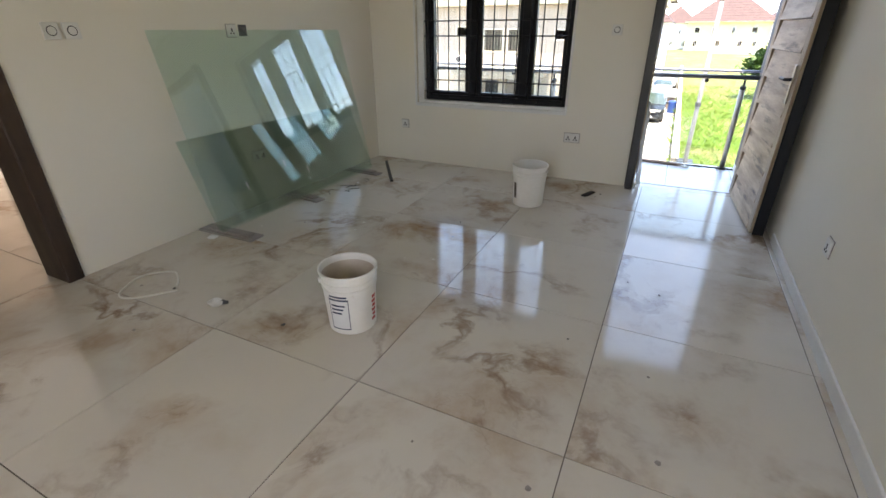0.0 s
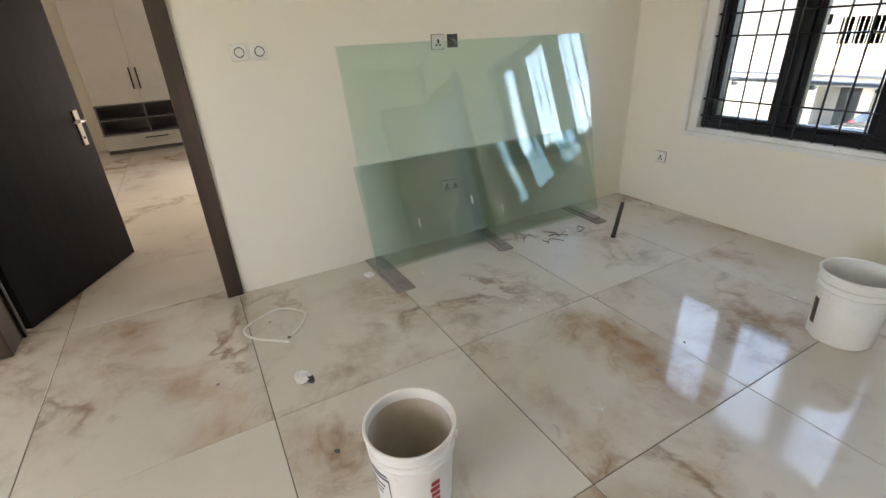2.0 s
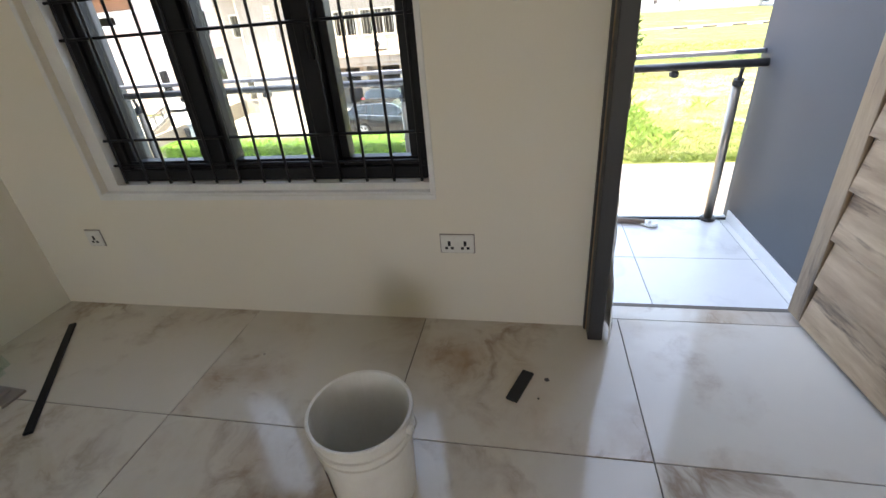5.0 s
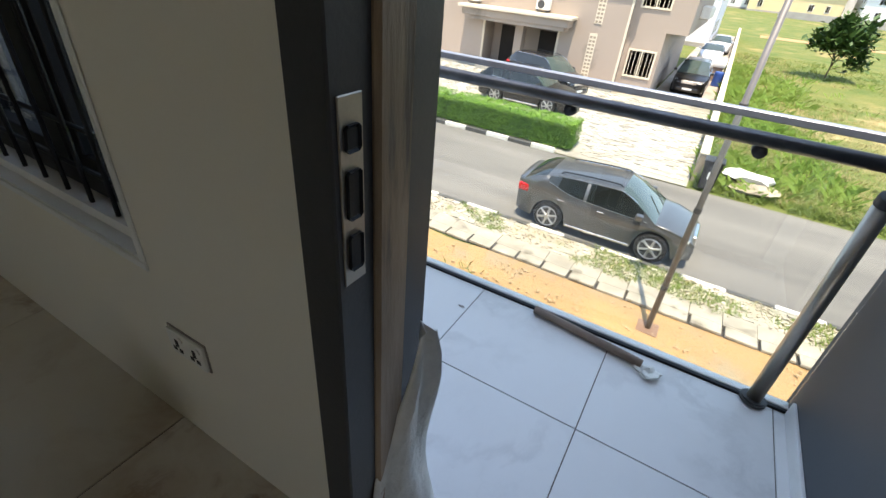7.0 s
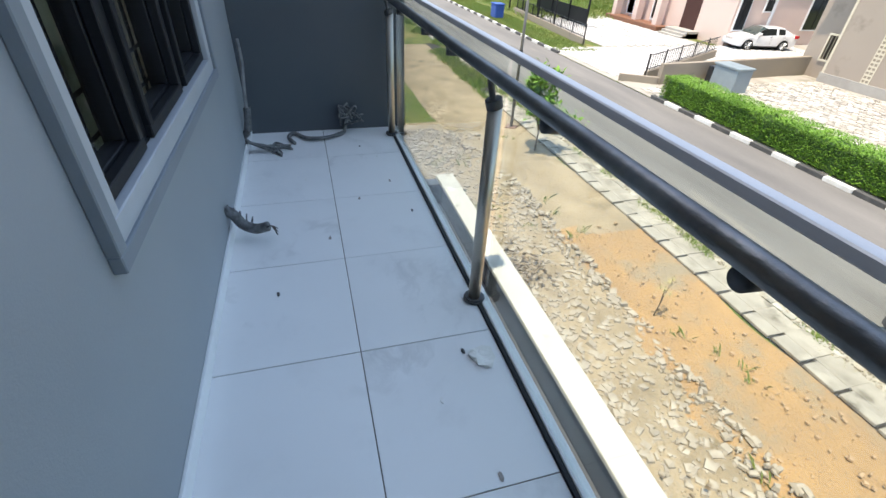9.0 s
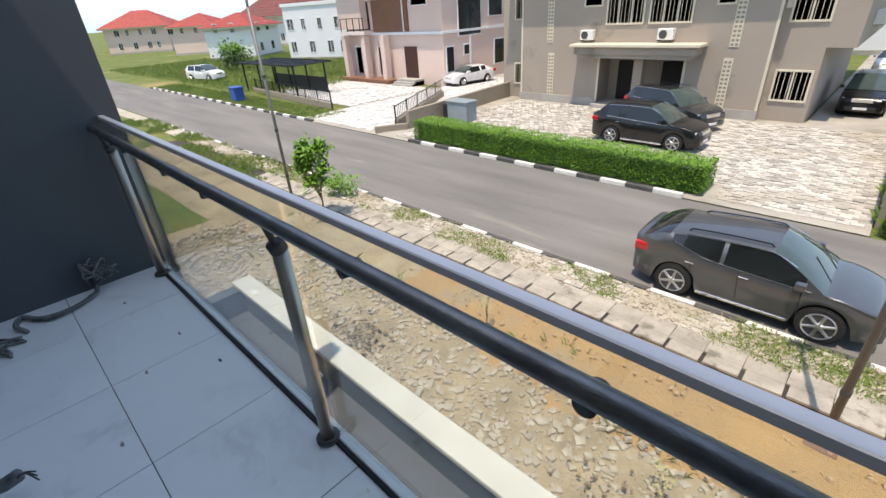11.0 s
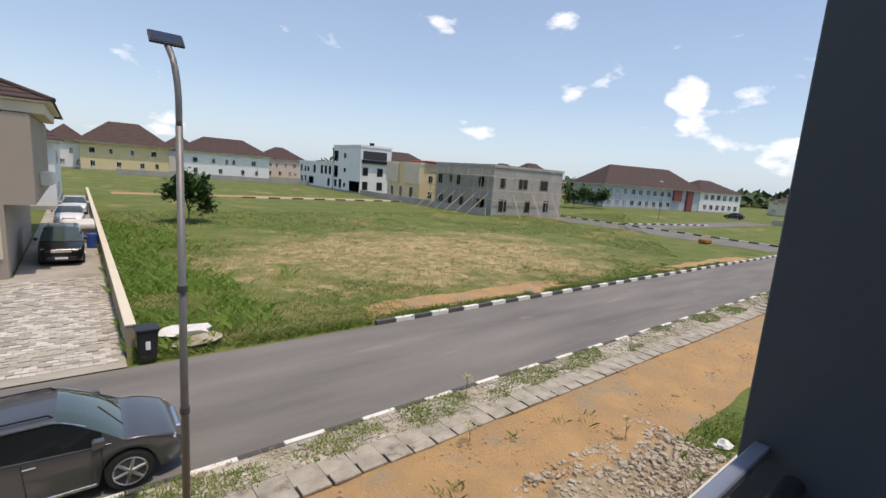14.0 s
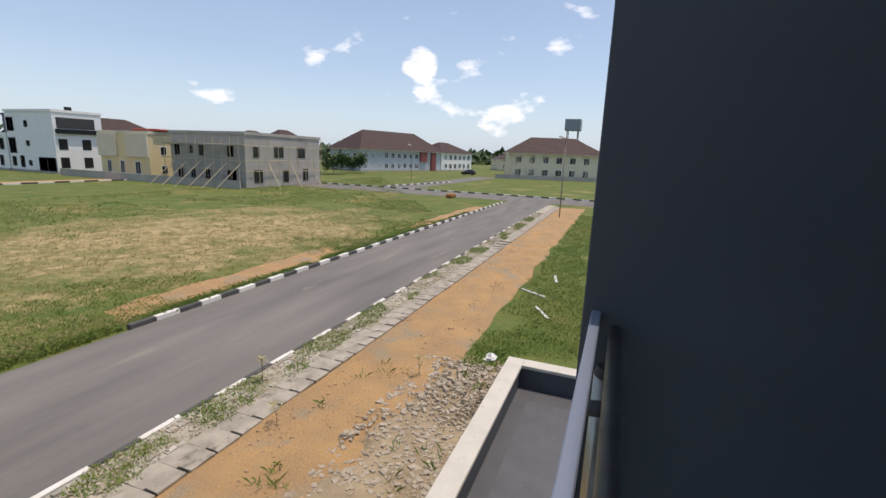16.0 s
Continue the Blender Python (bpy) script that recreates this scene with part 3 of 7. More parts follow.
part("stop", box(-0.20, -0.17, 0.03 - 0.5, 0.045 - 0.5, 0, 2.09), BLACK, df)

# dark inner door leaf, standing open into the next room
idoor = empty("inner_door", (-3.40, 0.045, 0), "dark stained flush inner door standing open", "door")
idoor.rotation_euler = (0, 0, math.atan2(0.49, -1.0))
part("leaf", box(0, 1.03, -0.022, 0.022, 0.012, 2.08, 0.003), DARKDOOR, idoor)
hp = part("handle_plate", box(0.93, 0.975, -0.028, -0.0215, 0.86, 1.09, 0.004), STEEL, idoor, "brushed steel lever plate")
bm = rod((0.952, -0.026, 1.02), (0.952, -0.075, 1.02), 0.009)
bm = rod((0.957, -0.07, 1.02), (0.84, -0.07, 1.02), 0.009, bm, bevel=0.003)
part("lever", bm, CHROME, hp, "chrome lever handle", True)
part("keyhole", rod((0.952, -0.03, 0.91), (0.952, -0.027, 0.91), 0.009), BLACK, hp)

# built-in cupboard in the next room
cup = empty("cupboard_unit", (-9.38, 0.7, 0), "pale grey fitted cupboard with two doors over open shelves", "cupboard")
part("drawer_front", box(0.02, 0.5, -0.75, 0.52, 0.06, 0.27, 0.004), CUPB, cup)
part("drawer_pull", box(0.5, 0.52, -0.22, 0.10, 0.20, 0.215, 0.003), BLACK, cup)
part("plinth", box(0.02, 0.45, -0.75, 0.52, 0.0, 0.055), CUPD, cup)
part("carcass_back", box(0.0, 0.02, -0.75, 0.52, 0.28, 0.72), CUPD, cup)
for y in (-0.75, -0.13, 0.50): part("shelf_side", box(0.02, 0.48, y, y + 0.02, 0.275, 0.72), CUPD, cup)
for z in (0.275, 0.49, 0.70): part("shelf", box(0.02, 0.49, -0.73, 0.50, z, z + 0.018), CUPD, cup)
for y0, y1, hy in ((-0.75, -0.12, -0.17), (-0.115, 0.52, -0.085)):
    d = part("cupboard_door", box(0.47, 0.5, y0, y1, 0.725, 2.5, 0.003), CUPB, cup)
    part("pull", box(0.5, 0.52, hy, hy + 0.018, 0.92, 1.22, 0.003), BLACK, d, "slim black bar pull")
part("top_box", box(0.0, 0.465, -0.75, 0.52, 0.73, 2.5), CUPB, cup)
side = empty("grey_wall_shelf", (-9.38, 2.0, 0), "dark grey open wall shelving beside the cupboard", "shelving")
part("back_panel", box(0.0, 0.03, -0.76, 0.57, 0.02, 2.5), CUPD, side)
for z in (0.02, 0.72, 1.25, 1.8, 2.45): part("shelf", box(0.03, 0.35, -0.76, 0.57, z, z + 0.025), CUPD, side)


def lapped_door(name, at, toward, width, label, height=2.08):
    """An entrance leaf: black steel body, wood-grain stiles and lapped horizontal boards on its face."""
    ob = empty(name, at, label, "door")
    ob.rotation_euler = (0, 0, math.atan2(toward[1], toward[0]))
    part("leaf_core", box(0.0, width, -0.03, 0.04, 0.012, height, 0.003), BLACK, ob, "black steel door core")
    for u0, u1 in ((0.0, 0.10), (width - 0.10, width)):
        part("stile", box(u0 + 0.002, u1 - 0.002, -0.052, -0.031, 0.02, height - 0.01, 0.004), EDGEWOOD, ob)
    rows = 10
    hh = (height - 0.05) / rows
    me = None
    for k in range(rows):
        z = 0.02 + k * hh
        if me is None:
            bm = bmesh.new()
            prof = [(-0.030, 0), (-0.056, 0.004), (-0.053, 0.024), (-0.032, hh - 0.003), (-0.030, hh - 0.003)]
            vs = [[bm.verts.new((u, y, zz)) for y, zz in prof] for u in (0.102, width - 0.102)]
            for i in range(len(prof)): bm.faces.new((vs[0][i], vs[0][(i + 1) % 5], vs[1][(i + 1) % 5], vs[1][i]))
            bm.faces.new(vs[0]); bm.faces.new(vs[1][::-1])
            b = part("board", bm, LAPWOOD, ob); me = b.data
        else:
            b = new("board", me); b.parent = ob
        b.location = (0, 0, z)
    return ob


bdoor = lapped_door("balcony_door", (0.64, 4.70, 0), (0.06, -0.99), 1.03, "wood-grain entrance door with lapped boards, standing open against the wall")
part("lock_case", box(0.945, 0.992, -0.02, 0.03, 0.95, 1.2, 0.002), STEEL, bdoor)
hdl = part("handle_plate", box(0.91, 0.955, -0.060, -0.053, 0.93, 1.17, 0.003), STEEL, bdoor)
part("lever", rod((0.93, -0.095, 1.08), (0.80, -0.095, 1.08), 0.010, rod((0.93, -0.055, 1.08), (0.93, -0.10, 1.08), 0.010)), BLACK, hdl)
ndoor = lapped_door("next_room_door", (-7.35, 1.62, 0), (-0.38, 0.92), 0.95, "wood-grain door with lapped boards opened towards daylight")
hdl = part("handle_plate", box(0.045, 0.09, -0.060, -0.053, 0.86, 1.14, 0.003), STEEL, ndoor)
part("lever", rod((0.068, -0.10, 1.06), (0.20, -0.10, 1.06), 0.011, rod((0.068, -0.055, 1.06), (0.068, -0.105, 1.06), 0.011)), CHROME, hdl, "chrome lever handle")

# frame of the balcony doorway
bf = empty("balcony_door_frame", (0, WY, 0), "black steel door frame with a wood-grain strip", "door frame")
part("jamb", box(-0.31, -0.235, -0.03, 0.038, 0, 2.2, 0.004), JAMB, bf)
strike_side = part("rebate", box(-0.298, -0.238, -0.10, -0.031, 0, 2.2, 0.003), JAMB, bf)
part("wood_strip", box(-0.305, -0.229, -0.034, 0.037, 0, 2.2, 0.006), EDGEWOOD, bf, "dusty wood-grain strip of the frame")
part("outer_jamb", box(-0.36, -0.288, 0.039, 0.192, 0, 2.2, 0.004), JAMB, bf)
part("jamb", box(0.625, 0.72, -0.016, 0.15, 0, 2.2, 0.004), JAMB, bf)
part("head", box(-0.234, 0.624, -0.016, 0.15, 2.1, 2.2, 0.004), JAMB, bf)
bm = box(-0.2385, -0.2355, -0.090, -0.052, 0.965, 1.195, 0.0012)
sp = part("strike_plate", bm, STEEL, bf, "worn steel strike plate with three openings")
for z0, z1 in ((0.985, 1.035), (1.055, 1.115), (1.135, 1.165)):
    part("bolt_hole", box(-0.2356, -0.2340, -0.083, -0.059, z0, z1, 0.004), BLACK, sp)

# window: outer frame, sashes, panes, bars
win = tagged(new("window_1"), "black framed three-light casement window with steel bars", kind="structure")
win.location = (-1.7475, WY, 0.69)
W2, WH = 0.7825, 1.26
def frame_bm(x0, x1, z0, z1, y0, y1, t):
    bm = box(x0, x1, y0, y1, z0, z0 + t, 0.003)
    box(x0, x1, y0, y1, z1 - t, z1, 0.003, bm)
    box(x0, x0 + t, y0, y1, z0 + t, z1 - t, 0.003, bm)
    return box(x1 - t, x1, y0, y1, z0 + t, z1 - t, 0.003, bm)
part("window_frame", frame_bm(-W2 + 0.002, W2 - 0.002, 0.002, WH - 0.002, 0.085, 0.165, 0.055), BLACK, win)
for xm in (-0.235, 0.325): part("mullion", box(xm - 0.045, xm + 0.045, 0.08, 0.165, 0.057, WH - 0.057, 0.003), BLACK, win)
for x0, x1 in ((-W2 + 0.06, -0.285), (-0.185, 0.275), (0.375, W2 - 0.06)):
    s = part("sash", frame_bm(x0, x1, 0.06, WH - 0.06, 0.10, 0.15, 0.036), BLACK, win)
    part("sash_outer", frame_bm(x0 - 0.008, x1 + 0.008, 0.052, WH - 0.052, 0.152, 0.184, 0.036), BLACK, win)
    part("pane", box(x0 + 0.034, x1 - 0.034, 0.122, 0.128, 0.094, WH - 0.094), GLASS, s)
part("outer_frame", frame_bm(-W2 - 0.02, W2 + 0.02, -0.02, WH + 0.02, 0.168, 0.205, 0.07), SASH, win)
part("reveal_lining", box(-W2 - 0.069, -W2 + 0.001, 0.035, 0.166, -0.039, WH - 0.001), WHITE, win, "white painted side of the window opening")
part("reveal_lining", box(-W2 + 0.002, W2 - 0.001, 0.035, 0.166, -0.039, 0.0), WHITE, win, "white painted sill of the window opening")
part("reveal_trim", frame_bm(-W2 - 0.092, W2 + 0.022, -0.062, WH + 0.022, -0.006, 0.0, 0.024), WHITE, win, "white painted edge round the window opening")
part("window_sill", box(-W2 - 0.069, W2 - 0.003, 0.0, 0.034, -0.039, -0.030), WHITE, win)
for k in range(13):
    x = -W2 + 0.045 + k * (2 * W2 - 0.09) / 12
    part("bar", rod((x, 0.05, 0.003), (x, 0.05, WH - 0.003), 0.0065, n=8), BLACK, win)
for z in (0.09, 0.21, 0.64, 0.78, 1.10):
    part("cross_bar", rod((-W2 + 0.002, 0.062, z), (W2 - 0.002, 0.062, z), 0.0065, n=8), BLACK, win)
part("latch", box(0.33, 0.35, 0.06, 0.08, 0.5, 0.62, 0.004), BLACK, win)


# sockets and switches
def plate(name, at, face, w, label, kind, holes=1):
    """A wall plate, 86 mm high; face: which way it looks."""
    ob = empty(name, at, label, kind)
    ob.rotation_euler = (0, 0, {"-y": 0, "+x": math.pi / 2, "-x": -math.pi / 2}[face])
    if kind == "socket": part("surround", box(-w / 2 - 0.004, w / 2 + 0.004, -0.004, 0.0, -0.047, 0.047, 0.001), STRIP, ob)
    part("plate", box(-w / 2, w / 2, -0.012, 0.0, -0.043, 0.043, 0.006, segments=2), SOCKET, ob)
    if kind == "switch":
        bm = rod((0, -0.0125, 0), (0, -0.0145, 0), 0.026, n=28)
        ring = part("ring", bm, DGREY, ob)
        part("rocker", rod((0, -0.0146, 0), (0, -0.0175, 0), 0.021, n=28), SOCKET, ob)
    else:
        for k in range(holes):
            x = (k - (holes - 1) / 2) * 0.07
            bm = box(x - 0.006, x + 0.006, -0.0135, -0.0122, -0.008, 0.016)
            box(x - 0.019, x - 0.006, -0.0135, -0.0122, -0.024, -0.012, bm=bm)
            box(x + 0.006, x + 0.019, -0.0135, -0.0122, -0.024, -0.012, bm=bm)
            part("pin_holes", bm, BLACK, ob)
            part("rocker", rod((x + 0.02, -0.0122, 0.024), (x + 0.02, -0.0150, 0.024), 0.009, n=16), SOCKET, ob)
    return ob


plate("wall_switch", (LX, 1.453, 1.39), "+x", 0.086, "white square switch with a round dark-ringed rocker", "switch")
plate("wall_switch", (LX, 1.556, 1.39), "+x", 0.086, "white square switch with a round dark-ringed rocker", "switch")
plate("wall_socket", (LX, 2.655, 1.387), "+x", 0.086, "white single wall socket above the leaning glass", "socket")
ob = empty("back_box", (LX, 2.765, 1.39), "dark open back box with loose wires", "back box")
part("rim", box(0.0, 0.006, -0.04, 0.04, -0.04, 0.04, 0.003), DGREY, ob)
part("wires", tube(curve_points([(0.006, -0.02, 0.02), (0.03, 0.0, 0.0), (0.02, 0.02, -0.02), (0.008, 0.01, 0.02)]), 0.003, 5), STRIP, ob)
plate("wall_socket", (LX, 2.708, 0.42), "+x", 0.146, "white double wall socket behind the leaning glass", "socket", 2)
plate("wall_socket", (-2.764, WY, 0.42), "-y", 0.086, "white single wall socket low on the wall", "socket")
plate("wall_socket", (-0.867, WY, 0.42), "-y", 0.146, "white double wall socket under the window", "socket", 2)
plate("wall_switch", (-0.585, WY, 1.38), "-y", 0.086, "white round rocker switch beside the doorway", "switch")
plate("wall_socket", (RX, 2.56, 0.414), "-x", 0.086, "white single wall socket on the plain wall", "socket")


# panes of glass leaning on the wall
def leaning(y0, y1, height, foot, top, material, label):
    ob = tagged(finish("glass_sheet", box(-0.004, 0.004, y0, y1, 0, height, 0.001), material), label, "glass sheet", "leaning glass sheets")
    lean = math.asin((top - foot) / height)   # the head rests on the wall
    ob.location, ob.rotation_euler = (foot, 0, 0.034), (0, lean, 0)
    return ob


leaning(1.976, 3.945, 1.39, -2.862, -3.150, GREEN, "tall green-tinted glass sheet leaning on the wall")
leaning(1.988, 4.0, 0.69, -2.905, -3.152, GREEND, "low green-tinted glass sheet leaning behind the tall one")
for (x0, x1, y0, y1, r, lab) in ((-3.14, -2.60, 1.985, 2.115, 0.02, "long grey tile offcut under the glass"), (-3.14, -2.72, 2.88, 2.985, -0.09, "brown wooden batten under the glass"), (-3.14, -2.70, 3.80, 3.90, -0.06, "grey tile offcut under the glass")):
    ob = tagged(finish("support_strip", box(-(x1 - x0) / 2, (x1 - x0) / 2, -(y1 - y0) / 2, (y1 - y0) / 2, 0, 0.014, 0.002), STRIP), lab, "offcut", "strips under the glass")
    ob.location, ob.rotation_euler = ((x0 + x1) / 2, (y0 + y1) / 2, 0), (0, 0, r)
    top = tagged(finish("support_strip", box(-(x1 - x0) / 2 + 0.05, (x1 - x0) / 2 - 0.06, -0.035, 0.035, 0, 0.016, 0.002), STRIP), "short grey offcut stacked under the glass", "offcut", "strips under the glass")
    top.location, top.rotation_euler = ((x0 + x1) / 2, (y0 + y1) / 2, 0.0142), (0, 0, r)
for y, z in ((2.32, 0.26), (2.75, 0.33), (3.0, 0.22), (3.98, 0.38)):
    lb = tagged(finish("glass_sticker", box(-0.0005, 0.0005, -0.007, 0.007, -0.03, 0.03), PAPER), "small white sticker on the glass", "sticker")
    lb.location, lb.rotation_euler = (-2.855 - z * 0.2117, y, 0.034 + z), (0.1, -0.2087, 0)

# buckets
def bucket(at, turn, label, dirty, decal):
    ob = empty("paint_bucket", at, label, "bucket", "paint buckets")
    ob.rotation_euler = (0, 0, turn)
    if not decal: ob.scale = (1.05, 1.05, 1.05)
    outer = [(0.0, 0.0), (0.115, 0.0), (0.121, 0.008), (0.133, 0.245), (0.139, 0.247), (0.139, 0.256), (0.134, 0.258), (0.135, 0.277), (0.142, 0.279), (0.142, 0.288), (0.136, 0.29), (0.137, 0.322), (0.146, 0.324), (0.147, 0.334), (0.144, 0.338), (0.137, 0.336)]
    inner = [(0.134, 0.30), (0.124, 0.09), (0.118, 0.03), (0.0, 0.026)]
    bm = lathe(outer + inner, 56)
    part("body", bm, PLASTIC, ob, smooth=False)
    if dirty:
        part("lining", lathe([(0.0, 0.031), (0.1175, 0.034), (0.1255, 0.19), (0.132, 0.302), (0.1325, 0.302), (0.1262, 0.19), (0.1183, 0.034)], 48), RESIDUE, ob, "beige dried residue inside")
    hpts = [(0.141 * math.cos(a), 0.141 * math.sin(a), 0.292 - 0.075 * math.sin((a + 0.1) / (math.pi + 0.2) * math.pi)) for a in [i * math.pi / 20 for i in range(21)]]
    hpts = [(x * (1.03 + 0.02 * math.sin(i)), y * 1.03, z) for i, (x, y, z) in enumerate(hpts)]
    part("wire_handle", tube(hpts, 0.0025, 6), STEEL, ob, "thin wire carrying handle", True)
    for s in (1, -1): part("handle_lug", rod((s * 0.134, 0, 0.292), (s * 0.15, 0, 0.292), 0.013, n=14), PLASTIC, ob)
    def wrap(name, a0, a1, z0, z1, r0, material, lab=""):
        n = 12; vs, fs = [], []
        for i in range(n + 1):
            a = a0 + (a1 - a0) * i / n
            for z in (z0, z1):
                rr = 0.1205 + (z / 0.245) * 0.0125 + r0
                vs.append((rr * math.cos(a), rr * math.sin(a), z))
        for i in range(n): fs.append((2 * i, 2 * i + 2, 2 * i + 3, 2 * i + 1))
        return raw(name, vs, fs, material, ob, lab)
    if decal:
        lab = wrap("label", -2.75, -1.95, 0.035, 0.215, 0.0012, PAPER, "white printed label with dark border")
        wrap("label_border", -2.75, -1.95, 0.205, 0.215, 0.002, INK); wrap("label_border", -2.75, -1.95, 0.035, 0.041, 0.002, INK)
        wrap("label_border", -2.75, -2.72, 0.041, 0.205, 0.002, INK); wrap("label_border", -1.98, -1.95, 0.041, 0.205, 0.002, INK)
        for k in range(3): wrap("print_bar", -2.66, -2.1 - 0.07 * k, 0.172 - 0.022 * k, 0.182 - 0.022 * k, 0.002, INK)
        wrap("heading_bar", -2.72, -2.0, 0.222, 0.232, 0.002, INK)
        for k in range(6): wrap("red_print", -0.98 + (k % 2) * 0.03, -0.72, 0.05 + 0.026 * k, 0.068 + 0.026 * k, 0.002, RED)
    else:
        wrap("dark_mark", -2.3, -2.05, 0.07, 0.2, 0.0015, BROWN, "brown printed strip")
    return ob


bucket((-1.335, 1.505, 0), 0.95, "white plastic paint bucket with blue and red print, dirty inside", True, True)
bucket((-1.025, 3.655, 0), -0.12, "white plastic paint bucket, clean and empty", False, False)

# loose things on the floor
bar = tagged(finish("metal_strip", box(-0.40, 0.40, -0.016, 0.016, 0, 0.012, 0.002), BLACK), "long black metal strip lying on the tiles", "metal strip")
bar.location, bar.rotation_euler = (-2.69, 4.01, 0.0), (0, 0, math.atan2(4.341 - 3.685, -2.929 + 2.447))
offc = tagged(finish("rubber_offcut", box(-0.085, 0.085, -0.024, 0.024, 0, 0.012, 0.003), RUBBER), "short black rubber offcut on the tiles", "offcut")
offc.location, offc.rotation_euler = (-0.583, 4.129, 0), (0, 0, math.atan2(0.155, 0.062))
loop = curve_points([(-2.46, 1.31, 0.006), (-2.60, 1.15, 0.006), (-2.71, 1.12, 0.006), (-2.79, 1.22, 0.006), (-2.82, 1.33, 0.006), (-2.75, 1.42, 0.006), (-2.67, 1.45, 0.006), (-2.56, 1.385, 0.006), (-2.51, 1.34, 0.008)], 6)
tagged(finish("white_cable", tube(loop, 0.006, 8), CABLEW, smooth=True), "loose loop of white cable on the tiles", "cable")
def crumple(name, at, size, material, label, seed, cat):
    bm = bmesh.new(); bmesh.ops.create_icosphere(bm, subdivisions=2, radius=1)
    r = random.Random(seed)
    for v in bm.verts:
        k = 0.6 + 0.7 * r.random(); v.co = Vector((v.co.x * size[0] * k, v.co.y * size[1] * k, max(0, (v.co.z * 0.5 + 0.45)) * size[2] * k))
    ob = tagged(finish(name, bm, material), label, cat); ob.location = at
    return ob
crumple("paper_scrap", (-2.13, 1.30, 0), (0.045, 0.035, 0.03), PAPER, "small crumpled white paper scrap", 3, "paper scrap")
crumple("paper_scrap", (-2.10, 1.335, 0), (0.025, 0.02, 0.02), DGREY, "small dark torn scrap beside the paper", 4, "paper scrap")
crumple("paper_scrap", (-2.92, 1.93, 0), (0.035, 0.03, 0.02), PAPER, "small crumpled white paper scrap by the wall", 5, "paper scrap")
for k, (x, y) in enumerate(((-2.78, 3.35), (-2.70, 3.45), (-2.82, 3.15), (-2.65, 3.28), (-2.72, 3.6))):
    r = random.Random(20 + k)
    pts = [(x + r.uniform(-0.05, 0.05), y + r.uniform(-0.07, 0.07), 0.003 + r.random() * 0.006) for _ in range(5)]
    tagged(finish("wire_offcut", tube(curve_points(pts, 5), 0.0022, 5), WIRE), "thin tangled wire offcut on the tiles", "wire", "wire offcuts")
for k in range(34):
    r = random.Random(60 + k)
    crumple("chip", (r.uniform(-3.0, 0.4), r.uniform(0.6, 4.4), 0), (r.uniform(0.004, 0.011),) * 2 + (0.006,), r.choice((DGREY, STRIP, STRIP, PAPER)), "tiny chip of building debris on the tiles", 80 + k, "debris")["group"] = "debris chips"

# ---- balcony ----
BZ = -0.04
bfloor = structure("balcony_floor", box(-3.58, 0.72, FY - 0.012, 5.845, -0.30, BZ - 0.004), GROUT, "balcony floor of pale grey porcelain tiles")
structure("floor_edge", box(-3.58, 0.72, 5.803, 5.845, BZ - 0.003, BZ + 0.012, 0.003), WHITE, "pale slab edge under the balcony glass")
structure("floor_trim", box(-3.58, 0.72, 5.784, 5.802, BZ - 0.003, BZ + 0.010, 0.002), BLACK, "black trim along the balcony edge")
# taken up to z 5.2, out of view, to cast the balcony's shade
wall_panel("y", FY - 0.011, 0.011, -9.6, 3.2, -0.30, 5.2, [(-2.56, -0.935, 0.66, 1.98), (-0.30, 0.72, -0.30, 2.2)], "facade", FACADE, "grey-blue painted outer wall of the house")
structure("threshold", box(-0.285, 0.63, FY - 0.011, FY + 0.012, -0.3, -0.002), GROUT, "dark threshold of the balcony door")
# moulded surround of the balcony side of the window
bm = frame_bm(-2.605, -0.915, 0.635, 2.01, FY, FY + 0.03, 0.045)
structure("window_surround", bm, TRIMB, "blue-grey moulded surround of the window")
structure("end_wall_west", box(-3.80, -3.58, FY, 5.92, -1.2, 3.2, 0.004), SLATE, "dark slate-painted end wall of the balcony")
structure("end_wall_east", box(0.72, 0.94, FY, 5.866, -1.2, 3.2, 0.004), SLATE, "dark slate-painted end wall of the balcony")
structure("facade_skirting", box(-3.57, -0.36, FY, FY + 0.012, BZ, BZ + 0.07, 0.002), BTILE, "pale tile skirting along the balcony wall")
structure("end_skirting", box(0.708, 0.72, FY + 0.002, 5.78, BZ, BZ + 0.07, 0.002), BTILE, "pale tile skirting along the end wall")
crumple("wall_patch", (-3.579, 5.16, 1.33), (0.003, 0.085, 0.22), PAPER, "white plaster repair patch on the dark wall", 9, "plaster patch").rotation_euler = (0, 0, 0)
crumple("wall_patch", (-3.579, 4.99, 1.36), (0.003, 0.02, 0.05), PAPER, "small white plaster repair patch on the dark wall", 11, "plaster patch")

rail = empty("balcony_railing", (0, 5.78, BZ), "glass balcony railing with steel posts and a dark round handrail", "railing")
ry, hz_, cz_ = 5.78, 0.931 - BZ, 0.985 - BZ
for x in (-3.40, -1.381, 0.598):
    p = part("post", rod((x, 0, 0.004), (x, 0, 0.86), 0.026, n=24), STEEL, rail, "brushed steel post", True)
    part("collar", rod((x, 0, 0.855), (x, -0.01, 0.885), 0.029, n=24), DGREY, p)
    part("saddle", rod((x, -0.01, 0.88), (x, -0.026, hz_ - 0.025), 0.011, n=12), DGREY, p)
    part("base_flange", rod((x, 0, 0.0), (x, 0, 0.022), 0.047, n=28, bevel=0.006), DGREY, p, "dark round base cover")
part("handrail", rod((-3.578, -0.027, hz_), (0.718, -0.027, hz_), 0.0225, n=28), RAILMAT, rail, "dark wrapped round handrail", True)
